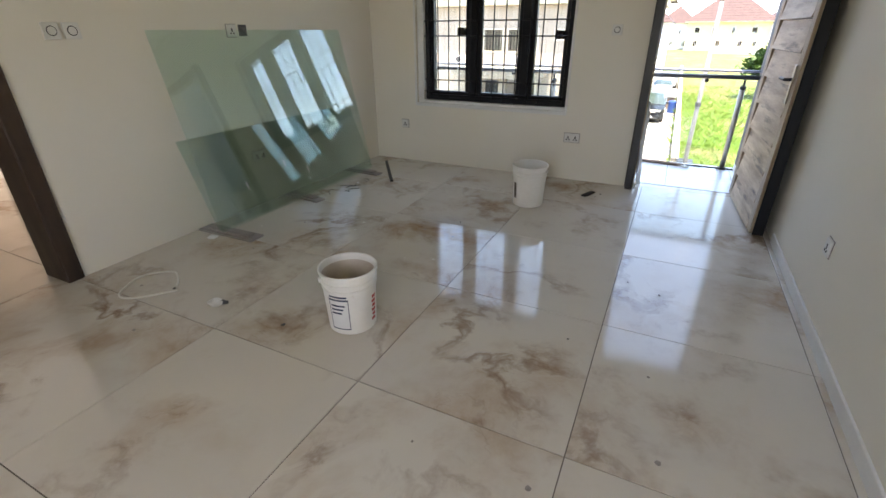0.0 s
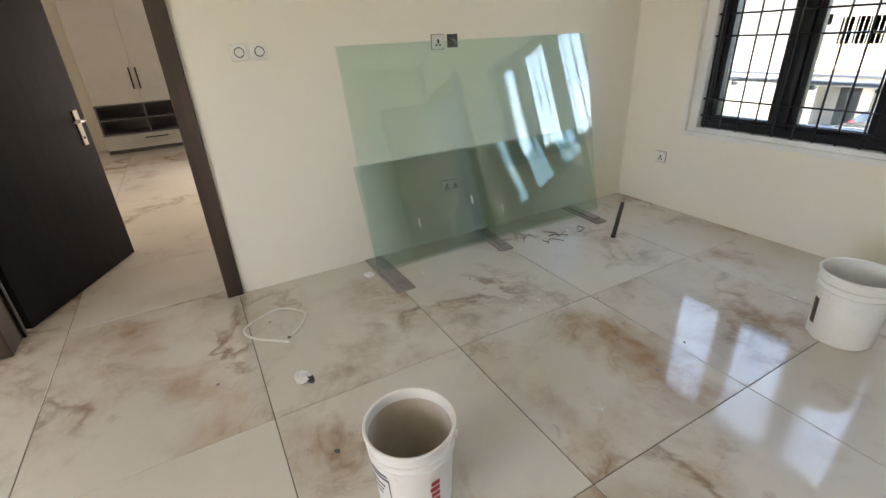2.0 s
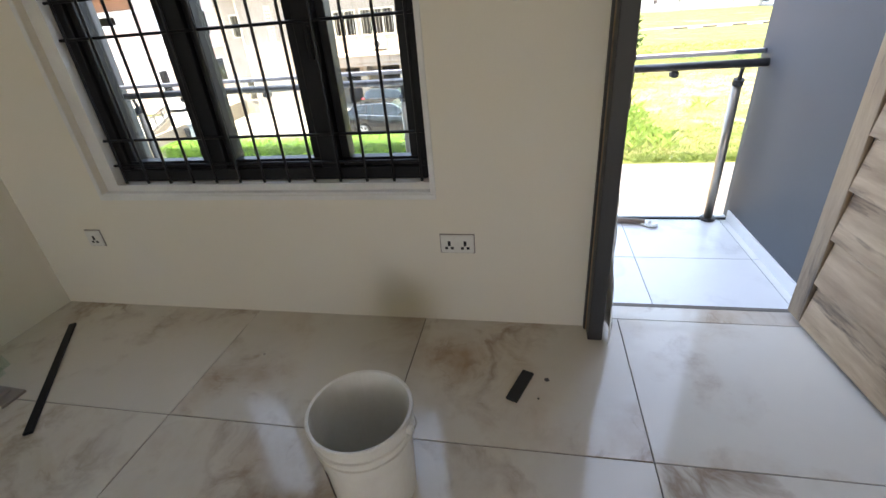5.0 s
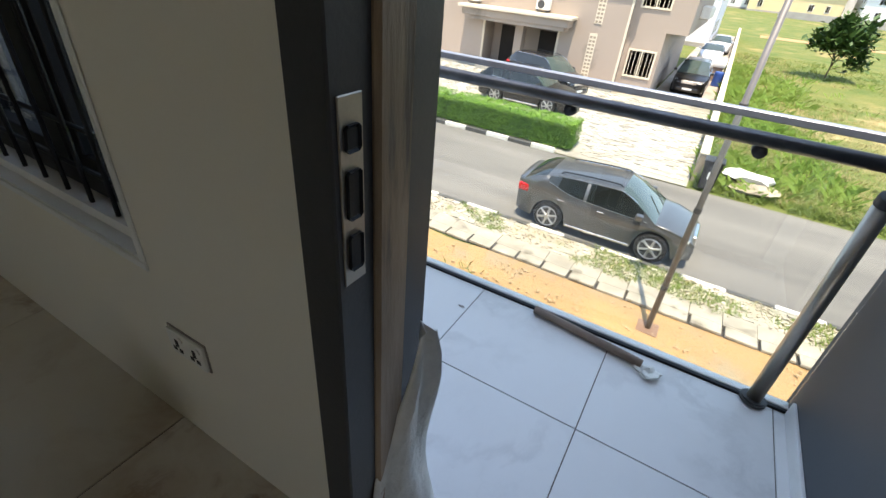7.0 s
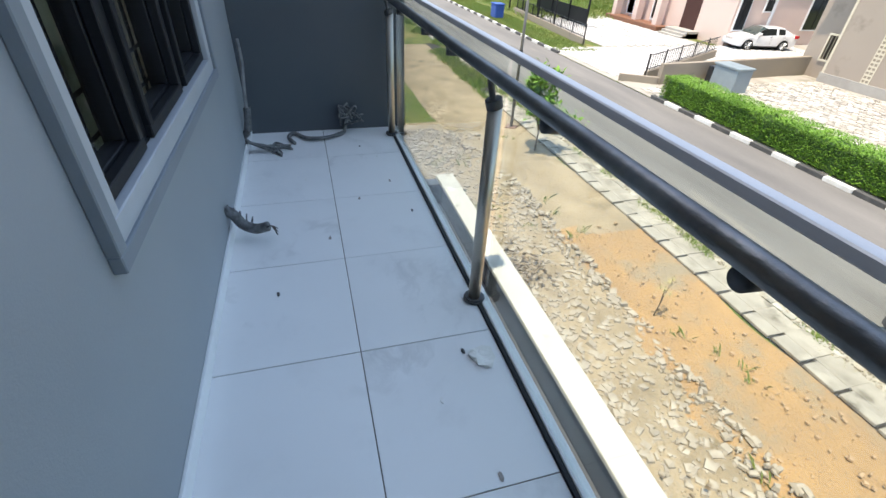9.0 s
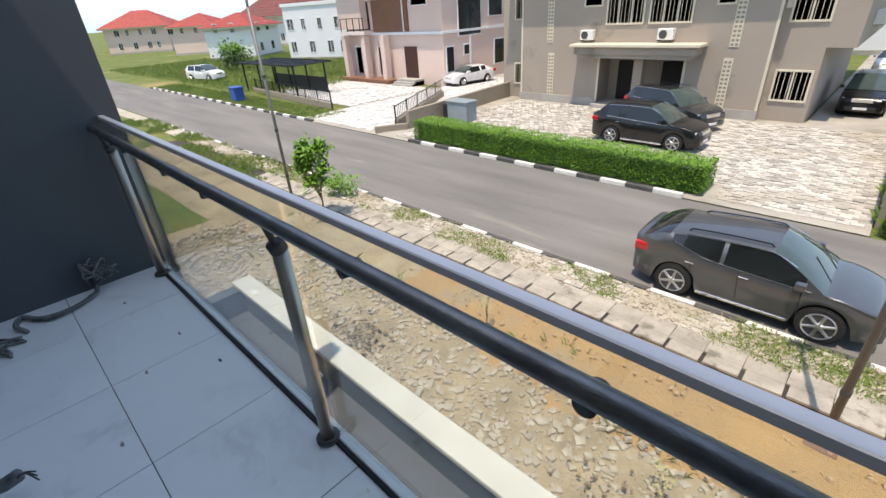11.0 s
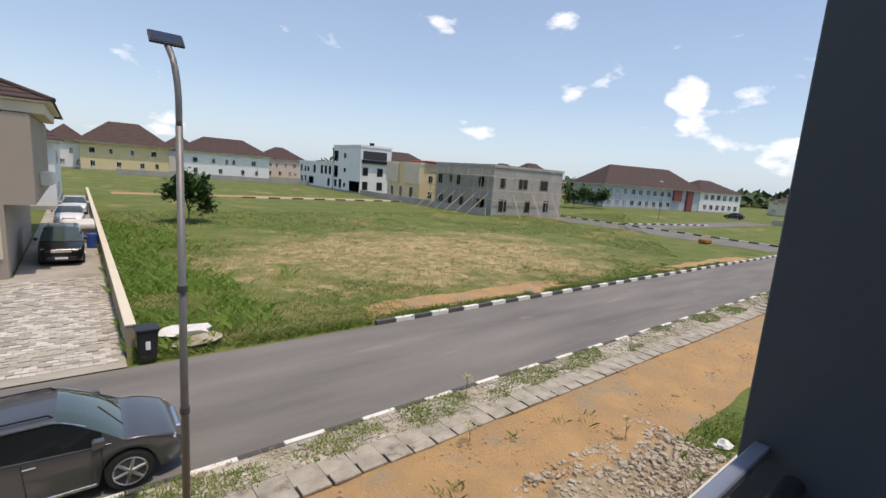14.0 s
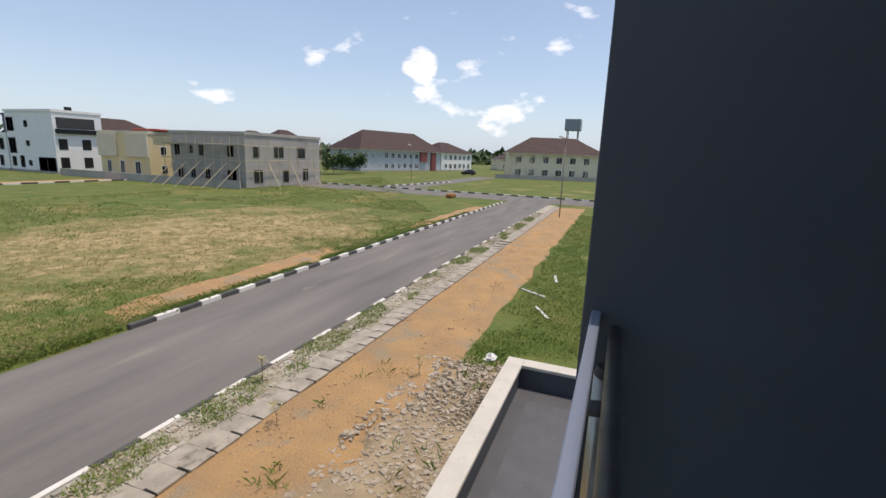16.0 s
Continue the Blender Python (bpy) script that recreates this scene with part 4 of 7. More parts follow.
part("cap_rail", box(-3.578, 0.718, 0.024, 0.056, cz_ - 0.012, cz_ + 0.012, 0.003), CAPMAT, rail, "blue-grey metal cap on the glass edge")
for x in (-3.0, -2.35, -1.9, -1.0, -0.35, 0.25):
    st = part("glass_clamp", rod((x, -0.022, hz_ - 0.04), (x, 0.034, hz_ - 0.045), 0.021, n=18), DGREY, rail, "round dark glass clamp", True)
for x0, x1 in ((-3.575, -1.40), (-1.365, 0.715)):
    part("glass_panel", box(x0, x1, 0.036, 0.044, 0.014, cz_ - 0.013), RAILGLASS, rail, "clear glass panel")

# cables left on the balcony
def cable(name, ctrl, r, material, label, cat="cable"):
    return tagged(finish(name, tube(curve_points(ctrl, 6), r, 8), material, smooth=True), label, cat)
TAPE = mat("black_tape_wrap", (0.035, 0.037, 0.04), (0.16, 0.165, 0.17), rough=0.45, scale=30, fine=90, bump=0.5)
stub = cable("conduit_stub", [(-2.10, FY - 0.004, 0.13), (-2.09, FY + 0.035, 0.10), (-2.07, FY + 0.07, 0.055), (-2.04, FY + 0.13, 0.04), (-2.02, FY + 0.19, 0.06)], 0.026, TAPE, "taped flexible conduit stub sticking out of the wall", "conduit")
for k in range(5):
    r = random.Random(90 + k)
    part("tape_turn", tube([Vector((-2.10, FY + 0.01 + 0.025 * k, 0.125 - 0.02 * k)) + 0.0265 * Vector((math.cos(a), 0.25 * math.sin(a + r.random()), math.sin(a))) for a in np.linspace(0, 6.2, 12)], 0.003, 5), TAPE, stub)
for k in range(3): part("wire_tip", tube(curve_points([(-2.025 + 0.008 * k, FY + 0.18, 0.056), (-2.01 + 0.01 * k, FY + 0.21, 0.065 + 0.006 * k), (-1.99 + 0.015 * k, FY + 0.235, 0.06 - 0.01 * k)], 4), 0.003, 5), WIRE, stub)
cable("wall_cable", [(-3.42, FY + 0.05, 0.66), (-3.36, FY + 0.06, 0.53), (-3.27, FY + 0.05, 0.36), (-3.22, FY + 0.045, 0.22), (-3.20, FY + 0.03, 0.12), (-3.21, FY - 0.003, 0.08)], 0.012, CABLEG, "loose grey cable rising from the wall")
cable("conduit_stub", [(-3.215, FY - 0.003, 0.08), (-3.205, FY + 0.03, 0.12), (-3.22, FY + 0.045, 0.20), (-3.235, FY + 0.05, 0.27)], 0.024, TAPE, "taped conduit end by the wall", "conduit")
for k in range(6):
    r = random.Random(140 + k)
    cable("cable_end", [(-3.21, FY - 0.002, 0.07 - 0.006 * k), (-3.20 + r.uniform(-0.02, 0.02), FY + 0.05, 0.03), (-3.20 + r.uniform(-0.08, 0.03), FY + 0.10 + 0.02 * k, -0.02), (-3.20 + r.uniform(-0.14, 0.06), FY + 0.17 + r.uniform(0, 0.08), -0.026), (-3.16 + r.uniform(-0.12, 0.12), FY + 0.22 + r.uniform(0, 0.10), -0.028)], 0.008, TAPE if k % 2 else CABLEG, "frayed cable end spread over the balcony tiles")["group"] = "cable ends"
cable("floor_cable", [(-3.578, 5.46, 0.06), (-3.53, 5.43, 0.0), (-3.45, 5.40, -0.026), (-3.37, 5.25, -0.024), (-3.40, 5.12, -0.026), (-3.50, 5.04, -0.022), (-3.42, 5.00, -0.026), (-3.30, 5.04, -0.026)], 0.014, CABLEG, "grey cable lying on the balcony tiles")
cable("floor_cable", [(-3.42, 5.08, -0.022), (-3.34, 5.16, -0.020), (-3.36, 5.30, -0.012), (-3.47, 5.42, -0.018)], 0.011, TAPE, "dark cable lying on the balcony tiles")
for k in range(11):
    r = random.Random(40 + k)
    cable("cable_end", [(-3.582, 5.46 + 0.006 * k, 0.06), (-3.53, 5.46 + r.uniform(-0.07, 0.08), 0.11 + r.uniform(0, 0.08)), (-3.47, 5.47 + r.uniform(-0.09, 0.11), 0.10 + r.uniform(-0.05, 0.09)), (-3.50, 5.48 + r.uniform(-0.10, 0.10), 0.04 + r.uniform(-0.02, 0.1))], 0.007, TAPE if k % 3 else CABLEG, "frayed cable end from the end wall")["group"] = "cable ends"
for k, (x, y) in enumerate(((-3.2, 5.5), (-3.0, 5.6), (-2.6, 5.62), (-2.2, 5.68), (-2.7, 5.1), (-2.0, 5.2), (-1.1, 5.64), (-0.9, 5.5), (-0.6, 5.6), (-1.6, 4.95), (-3.3, 5.3), (-2.4, 5.4))):
    crumple("grit", (x, y, BZ), (0.016, 0.007, 0.004), (DGREY, PAPER, STRIP)[k % 3], "small bit of rubbish on the balcony tiles", 200 + k, "debris")["group"] = "balcony grit"
crumple("rag", (-1.05, 5.70, BZ), (0.05, 0.05, 0.02), FILM, "crumpled grey scrap of plastic by the post", 31, "plastic scrap")
tagged(finish("pipe_offcut", rod((-0.30, 5.765, BZ + 0.02), (0.19, 5.70, BZ + 0.02), 0.019, n=14), SHEDGR, smooth=True), "dusty brown pipe offcut lying along the glass", "pipe")
crumple("plastic_scrap", (0.22, 5.68, BZ), (0.05, 0.04, 0.03), FILM, "torn grey plastic scrap at the pipe's end", 33, "plastic scrap")
# polythene sheet hanging on the door frame
vs, fs = [], []
for i in range(9):
    for j in range(13):
        u, v = i / 8, j / 12
        w = 0.04 + 0.17 * (1 - v)
        vs.append((-0.222 + 0.012 * math.sin(8 * u + 7 * v) + 0.003 * math.sin(19 * u - 13 * v) + 0.035 * (1 - v) * u, 4.66 - w * 0.5 + w * (u - 0.5) * 1.4 - 0.02 + 0.012 * math.sin(9 * v), 0.02 + 0.75 * v + 0.02 * math.sin(5 * u)))
for i in range(8):
    for j in range(12): fs.append((i * 13 + j, (i + 1) * 13 + j, (i + 1) * 13 + j + 1, i * 13 + j + 1))
ob = raw("polythene_sheet", vs, fs, FILM, smooth=True)
tagged(ob, "crumpled clear polythene taped to the door frame", "polythene")
ob.modifiers.new("thickness", "SOLIDIFY").thickness = 0.002

# flat porch roof over the ground floor, below the balcony
structure("porch_roof", box(-6.3, 6.40, FY + 0.01, 7.08, -2.75, -2.42), DARKROOF, "dark screeded flat roof below the balcony")
# thin rectangle laid on the roof in a slightly paler grey
structure("porch_pale_patch", box(3.6, 6.0, 5.3, 6.85, -2.418, -2.412), mat("pale_patch_grey", (0.11, 0.115, 0.125), (0.085, 0.09, 0.1), rough=0.7, scale=3, c=(0.32, 0.32, 0.32), spots=0.06, spot_scale=18), "paler rectangle on the porch roof")
for b in ((-6.3, 6.40, 7.085, 7.31, -2.85, -2.051), (6.405, 6.62, FY + 0.01, 7.31, -2.85, -2.051), (-6.52, -6.305, FY + 0.01, 7.31, -2.85, -2.051)):
    structure("porch_parapet", box(*b, 0.004), SLATE, "slate-painted parapet of the porch roof")
structure("parapet_cap", box(-6.54, 6.64, 7.05, 7.34, -2.05, -1.99, 0.008), PALECON, "pale cement cap on the porch parapet")
structure("parapet_cap", box(6.37, 6.64, FY + 0.01, 7.048, -2.05, -1.99, 0.008), PALECON, "pale cement cap on the porch parapet")
structure("porch_wall", box(-6.3, 6.40, FY + 0.01, 6.9, GZ - 0.2, -2.76), FACADE, "grey-blue painted ground floor under the porch roof")
structure("house_base", box(-9.6, 6.4, -2.4, FY + 0.009, GZ - 0.2, -0.31), FACADE, "grey-blue painted ground floor of the house")
# out-of-view slab, added with the tall facade to keep sun off the balcony
structure("shade_slab", box(-9.8, 3.3, 1.0, FY, 5.0, 5.2), CONCRETE, "unseen flat slab added to shade the balcony")
tagged(finish("paper_sheet", box(-0.06, 0.06, -0.04, 0.04, 0, 0.002), PAPER), "white scrap of paper on the parapet", "paper scrap").location = (-6.0, 7.15, -1.989)

# ---- street ----
def sheet(name, outline_fn, x0, x1, y0, y1, nx, ny, z, amp, material, label, seed=0, freq=0.5):
    """A gently uneven ground patch; outline_fn(u, v) moves its rim."""
    vs, fs = [], []
    for i in range(nx + 1):
        for j in range(ny + 1):
            u, v = i / nx, j / ny
            x, y = x0 + (x1 - x0) * u, y0 + (y1 - y0) * v
            dx, dy = outline_fn(u, v, x, y) if outline_fn else (0, 0)
            edge = min(1, 6 * min(u, 1 - u, v, 1 - v))
            h = amp * edge * (0.5 + 0.8 * noise.noise((x * freq + seed, y * freq, seed))) if amp else 0
            vs.append((x + dx, y + dy, z + h))
    for i in range(nx):
        for j in range(ny):
            a = i * (ny + 1) + j
            fs.append((a, a + ny + 1, a + ny + 2, a + 1))
    return tagged(raw(name, vs, fs, material, smooth=True), label, kind="structure")


def wobble(ax, ay, f, seed):
    def fn(u, v, x, y):
        e = 1 if min(v, 1 - v) < 0.001 else 0.0
        k = 1 if min(u, 1 - u) < 0.001 else 0.0
        return (k * ax * noise.noise((y * f, seed, 1)), (abs(v - 0.5) * 2) ** 2 * (1 if v > 0.5 else -1) * ay * noise.noise((x * f, seed, 5 + (v > 0.5))))
    return fn


KN, KF = 14.55, 20.30
ground = raw("ground", [(-2500, -2500, GZ - 0.02), (2500, -2500, GZ - 0.02), (2500, 2500, GZ - 0.02), (-2500, 2500, GZ - 0.02)], [(0, 1, 2, 3)], GROUNDM)
tagged(ground, "grassy building land with bare sandy patches", kind="structure")
sheet("road", None, -140, 62, KN, KF, 120, 6, GZ, 0.0, ASPHALT, "worn grey asphalt road with pale dusty edges")
sheet("road", None, 62, 70, -40, 140, 4, 60, GZ + 0.004, 0.0, ASPHALT, "worn grey asphalt cross street")
sheet("road", None, 70, 130, 40, 46, 30, 4, GZ + 0.004, 0.0, ASPHALT, "worn grey asphalt side street")
sheet("verge", wobble(0, 0.1, 0.4, 3), -60, 60, 13.45, KN - 0.16, 240, 6, GZ + 0.03, 0.05, VERGE, "old paved verge with grit and weeds", 3, 1.2)
sheet("sand_strip", wobble(0.5, 0.35, 0.35, 8), -8.2, 58, 9.7, 12.82, 220, 12, GZ - 0.005, 0.12, SAND, "strip of orange sand beside the drain", 8, 0.8)
sheet("rubble_ground", wobble(0.5, 0.5, 0.3, 12), -16, 11.5, 7.3, 10.6, 130, 30, GZ - 0.01, 0.16, RUBBLE, "rubble-strewn bare soil in front of the house", 12, 0.9)
sheet("rubble_ground", wobble(0.5, 0.5, 0.3, 15), -30, -7.4, 9.6, 12.82, 90, 12, GZ - 0.008, 0.12, RUBBLE, "bare sandy soil beside the drain", 15, 0.9)
sheet("sand_patch", wobble(0.6, 0.6, 0.5, 21), 9.0, 22.5, 21.3, 23.0, 50, 8, GZ - 0.012, 0.10, SAND, "patch of orange sand at the field's edge", 21, 0.7)
sheet("sand_patch", wobble(0.6, 0.5, 0.4, 24), 33, 52, 20.9, 22.4, 50, 8, GZ - 0.012, 0.10, SAND, "patch of orange sand at the field's edge", 24, 0.7)
sheet("yard", None, -20.3, 0.35, 20.35, 33, 60, 40, GZ + 0.02, 0.0, YARD, "weathered interlocking block paving of the front yard")
sheet("yard", None, -3.0, 0.35, 33, 80, 8, 60, GZ + 0.02, 0.0, YARD, "weathered interlocking block paving beside the house")
sheet("driveway", None, -28.5, -20.4, 20.35, 46, 30, 40, GZ + 0.018, 0.0, YARD, "pale block-paved drive of the neighbouring house")
sheet("driveway", None, -42.5, -28.52, 24.7, 33.4, 30, 20, GZ + 0.018, 0.0, YARD, "pale block-paved forecourt of the neighbouring house")
sheet("field_road", None, 3, 62, 84, 88, 30, 3, GZ + 0.002, 0.0, SAND, "sandy track across the field")


# kerbs: alternating white and black stones
def kerb_run(name, x0, x1, y0, y1, h, length, label):
    ob = empty(name, (0, 0, GZ), label, "kerb", kind="structure")
    me = {}
    n = int((x1 - x0) / length)
    for k in range(n):
        x = x0 + k * length
        for m in (KERBW, KERBB):
            if m.name not in me:
                bm = box(0.004 - length / 2, length / 2 - 0.006, (y0 - y1) / 2, (y1 - y0) / 2, -0.1, h, 0.015)
                q = part("kerb_stone", bm, m, ob); me[m.name] = q.data
                bpy.data.objects.remove(q)
        q = new("kerb_stone", me[(KERBW if k % 2 else KERBB).name]); q.parent = ob
        q.location = (x + length / 2, (y0 + y1) / 2 + rnd.uniform(-0.012, 0.012), rnd.uniform(-0.01, 0.006)); q.rotation_euler = (0, 0, rnd.uniform(-0.012, 0.012))
    return ob


kerb_run("kerb", -40, 60, KN - 0.14, KN, 0.06, 0.95, "low black and white painted kerb on the near side")
kerb_run("kerb", 8.45, 59, KF, KF + 0.2, 0.17, 0.92, "black and white painted kerb along the field")
kerb_run("kerb", -17.6, -3.4, KF + 0.02, KF + 0.2, 0.14, 0.95, "black and white painted kerb in front of the hedge")
kerb_run("kerb", -60, -26.5, KF + 0.02, KF + 0.2, 0.14, 0.95, "black and white painted kerb by the neighbour's lawn")
kerb_run("kerb", 20, 60, 82.5, 82.8, 0.2, 2.0, "black and white kerb across the field")
ck = kerb_run("kerb", 4, 60, -0.1, 0.1, 0.2, 1.2, "black and white painted kerb of the cross street")
ck.location = (70.2, 0, GZ); ck.rotation_euler = (0, 0, math.pi / 2)
ck = kerb_run("kerb", 0, 24, -0.1, 0.1, 0.2, 1.2, "black and white painted kerb of the side street")
ck.location = (72, 46.2, GZ); ck.rotation_euler = (0, 0, -0.18)

# drain with separate concrete cover slabs
drain = empty("drain_cover", (0, 0, GZ), "row of concrete drain slabs with open slots between", "drain", kind="structure")
# solid dark bed under the slabs: its colour paints the slots' shade
part("channel", box(-30, 58, 12.72, 13.42, -0.3, 0.015), mat("drain_slot_shade", (0.05, 0.045, 0.04), rough=0.95), drain)
sm = None
k = 0
x = -19.0
while x < 57.5 and k < 140:
    if sm is None:
        q = part("slab", box(-0.312, 0.312, -0.06, 0.42, 0.016, 0.075, 0.008, box(-0.255, 0.312, -0.37, -0.061, 0.016, 0.075, 0.008)), DRAIN, drain); sm = q.data; bpy.data.objects.remove(q)
    q = new("slab", sm); q.parent = drain
    q.location = (x + 0.3, 13.07 + rnd.uniform(-0.02, 0.02), rnd.uniform(-0.012, 0.012)); q.rotation_euler = (rnd.uniform(-0.02, 0.02), rnd.uniform(-0.015, 0.015), rnd.uniform(-0.02, 0.02))
    x += 0.63 if not 27 < x < 30 else 0.95
    k += 1


# rubble stones
def stones(name, count, place, smin, smax, material, label, seed):
    r = np.random.RandomState(seed)
    base = np.array([(-1, -1, -0.6), (1, -0.9, -0.6), (0.9, 1, -0.6), (-1, 0.8, -0.6), (-0.7, -0.7, 0.6), (0.8, -0.6, 0.5), (0.6, 0.8, 0.7), (-0.8, 0.6, 0.45)])
    quads = np.array([(0, 3, 2, 1), (4, 5, 6, 7), (0, 1, 5, 4), (1, 2, 6, 5), (2, 3, 7, 6), (3, 0, 4, 7)])
    V, F = [], []
    for k in range(count):
        x, y, z = place(r)
        s = (smin + (smax - smin) * r.rand() ** 3)
        b = base * (s * (0.5 + r.rand(3)) * (1, 0.9, 0.75)) * (1 + 0.55 * (r.rand(8, 3) - 0.5))
        a = r.rand() * 6.3; c, sn = math.cos(a), math.sin(a)
        b = b @ np.array([(c, sn, 0), (-sn, c, 0), (0, 0, 1)])
        V.append(b + (x, y, z)); F.append(quads + 8 * k)
    return tagged(raw(name, np.concatenate(V).tolist(), np.concatenate(F).tolist(), material), label, "rubble", kind="stuff")


def hz(x, y, seed, amp, freq):
    return amp * (0.5 + 0.8 * noise.noise((x * freq + seed, y * freq, seed)))


stones("rubble_stones", 17000, lambda r: (lambda x, y: (x, y, GZ + hz(x, y, 12, 0.16, 0.9) * 0.9))(-15 + 26 * r.rand(), 7.4 + (3.3 if r.rand() < 0.8 else 1.8) * r.rand()), 0.007, 0.08, STONE, "scattered broken stone and concrete rubble", 5)
stones("roadside_grit", 11000, lambda r: (-30 + 80 * r.rand(), 13.5 + 0.85 * r.rand(), GZ + 0.075), 0.008, 0.045, STONE, "grit and small stones on the verge", 6)
stones("sand_clods", 2600, lambda r: (-8 + 40 * r.rand(), 10.3 + 2.2 * r.rand(), GZ + 0.06), 0.008, 0.035, mat("sand_clod", (0.45, 0.31, 0.18), rough=0.95, spread=1), "clods on the sand strip", 9)


# grass
def blades(name, count, place, h0, h1, material, label, seed, spread=0.05, per=7):
    r = np.random.RandomState(seed)
    V, F = [], []
    n = 0
    for k in range(count):
        got = place(r)
        if got is None: continue
        x, y, z, s = got
        for b in range(per):
            a, lean = r.rand() * 6.283, 0.45 + 0.8 * r.rand()
            h = s * (h0 + (h1 - h0) * r.rand())
            ox, oy = x + r.randn() * spread * s, y + r.randn() * spread * s
            w = 0.008 * s + 0.003
            dx, dy = math.cos(a), math.sin(a)
            V += [(ox - dy * w, oy + dx * w, z), (ox + dy * w, oy - dx * w, z), (ox + dx * lean * h * 0.5 + dy * w * 0.6, oy + dy * lean * h * 0.5 - dx * w * 0.6, z + h * 0.75), (ox + dx * lean * h, oy + dy * lean * h, z + h * 0.95)]
            F += [(n, n + 1, n + 2, n + 3)]; n += 4
    return tagged(raw(name, V, F, material), label, "grass", kind="stuff")


def field(lo, hi, thr, dens_seed, size, dry):
    def place(r):
        y = KF + 0.4 + (hi - lo) * r.rand() ** 1.7 + lo
        x = 0.9 + (y * 1.5 + 6) * r.rand() ** 1.2
        d = noise.noise((x * 0.12, y * 0.12, dens_seed)) + 0.5 * noise.noise((x * 0.5, y * 0.5, dens_seed)) + (0.5 if x < 5 else 0) - (0.5 if (9 < x < 22.5 and 21.5 < y < 22.8) else 0)
        d += dry * (0.55 if ((x - 22) / 17) ** 2 + ((y - 33) / 11) ** 2 < 1 else -0.25)
        if d < thr: return None
        return (x, y, GZ - 0.02, size * (0.5 + 0.5 * r.rand()) * (1 + (y - KF) * 0.012))
    return place


blades("field_grass", 26000, field(0.0, 42, 0.0, 3.3, 0.8, -0.6), 0.06, 0.2, GRASS, "rough green grass over the open field", 11, 0.16)
blades("dry_field_grass", 14000, field(0.3, 40, 0.0, 9.1, 0.7, 0.8), 0.08, 0.24, DRYGRASS, "dry straw-coloured grass over the open field", 12, 0.18)
blades("tall_grass", 3400, lambda r: (lambda x, y: (x, y, GZ - 0.02, 0.55 + 0.6 * r.rand()) if 0.45 + 0.9 * noise.noise((x * 0.35, y * 0.22, 41)) > x / 11 + 0.35 * r.rand() else None)(0.75 + 10 * r.rand() ** 2.2, KF + 0.6 + 30 * r.rand() ** 1.3), 0.2, 0.55, TALLG, "tall bright grass along the boundary wall", 13, 0.16)
blades("kerb_grass", 1700, lambda r: (lambda x: (x, KF + 0.25 + 0.5 * r.rand() ** 2, GZ - 0.02, 0.8) if noise.noise((x * 0.5, 3, 1)) > -0.25 else None)(0.6 + 45 * r.rand() ** 1.3), 0.10, 0.32, GRASS, "grass growing along the far kerb", 14, 0.08)
blades("verge_weeds", 9000, lambda r: (lambda x, y: (x, y, GZ + 0.055, 0.9) if noise.noise((x * 0.55, y * 0.9, 7)) > 0.08 else None)(-30 + 75 * r.rand(), 13.4 + 1.0 * r.rand()), 0.03, 0.10, GRASS, "weeds growing in the verge", 15, 0.07)
blades("dry_verge_weeds", 2600, lambda r: (lambda x, y: (x, y, GZ + 0.055, 0.8) if noise.noise((x * 0.5, y * 0.8, 31)) > 0.0 else None)(-30 + 75 * r.rand(), 13.3 + 1.1 * r.rand()), 0.02, 0.07, DRYGRASS, "dry weeds growing in the verge", 35, 0.09)
blades("near_grass", 9000, lambda r: (lambda x, y: (x, y, GZ - 0.02, 1.0) if noise.noise((x * 0.3, y * 0.4, 5)) > -0.3 else None)(10.8 + 40 * r.rand() ** 1.5, 3.0 + 6.6 * r.rand()), 0.04, 0.13, GRASS, "green grass beyond the sand strip", 16, 0.14)
blades("rubble_weeds", 320, lambda r: (lambda x, y: (x, y, GZ + 0.05, 0.8) if noise.noise((x * 0.7, y * 0.7, 17)) > 0.2 else None)(-15 + 26 * r.rand(), 6.5 + 5.5 * r.rand()), 0.06, 0.3, GRASS, "small weeds among the rubble", 17, 0.10)
blades("lawn_grass", 3500, lambda r: (-60 + 33 * r.rand(), KF + 0.35 + 2.6 * r.rand(), GZ - 0.02, 0.7), 0.08, 0.25, GRASS, "grass strip in front of the neighbour's fence", 18, 0.12)
blades("far_lawn_grass", 5000, lambda r: (-95 + 55 * r.rand(), 24 + 26 * r.rand(), GZ - 0.02, 1.3), 0.12, 0.35, GRASS, "grass plot beyond the neighbour's carport", 19, 0.25)
blades("left_verge_grass", 1600, lambda r: (lambda x, y: (x, y, GZ + 0.02, 0.8) if noise.noise((x * 0.3, y * 0.6, 27)) > -0.1 else None)(-40 + 22 * r.rand(), 12.4 + 2.0 * r.rand()), 0.08, 0.3, GRASS, "grass on the verge down the street", 28, 0.10)


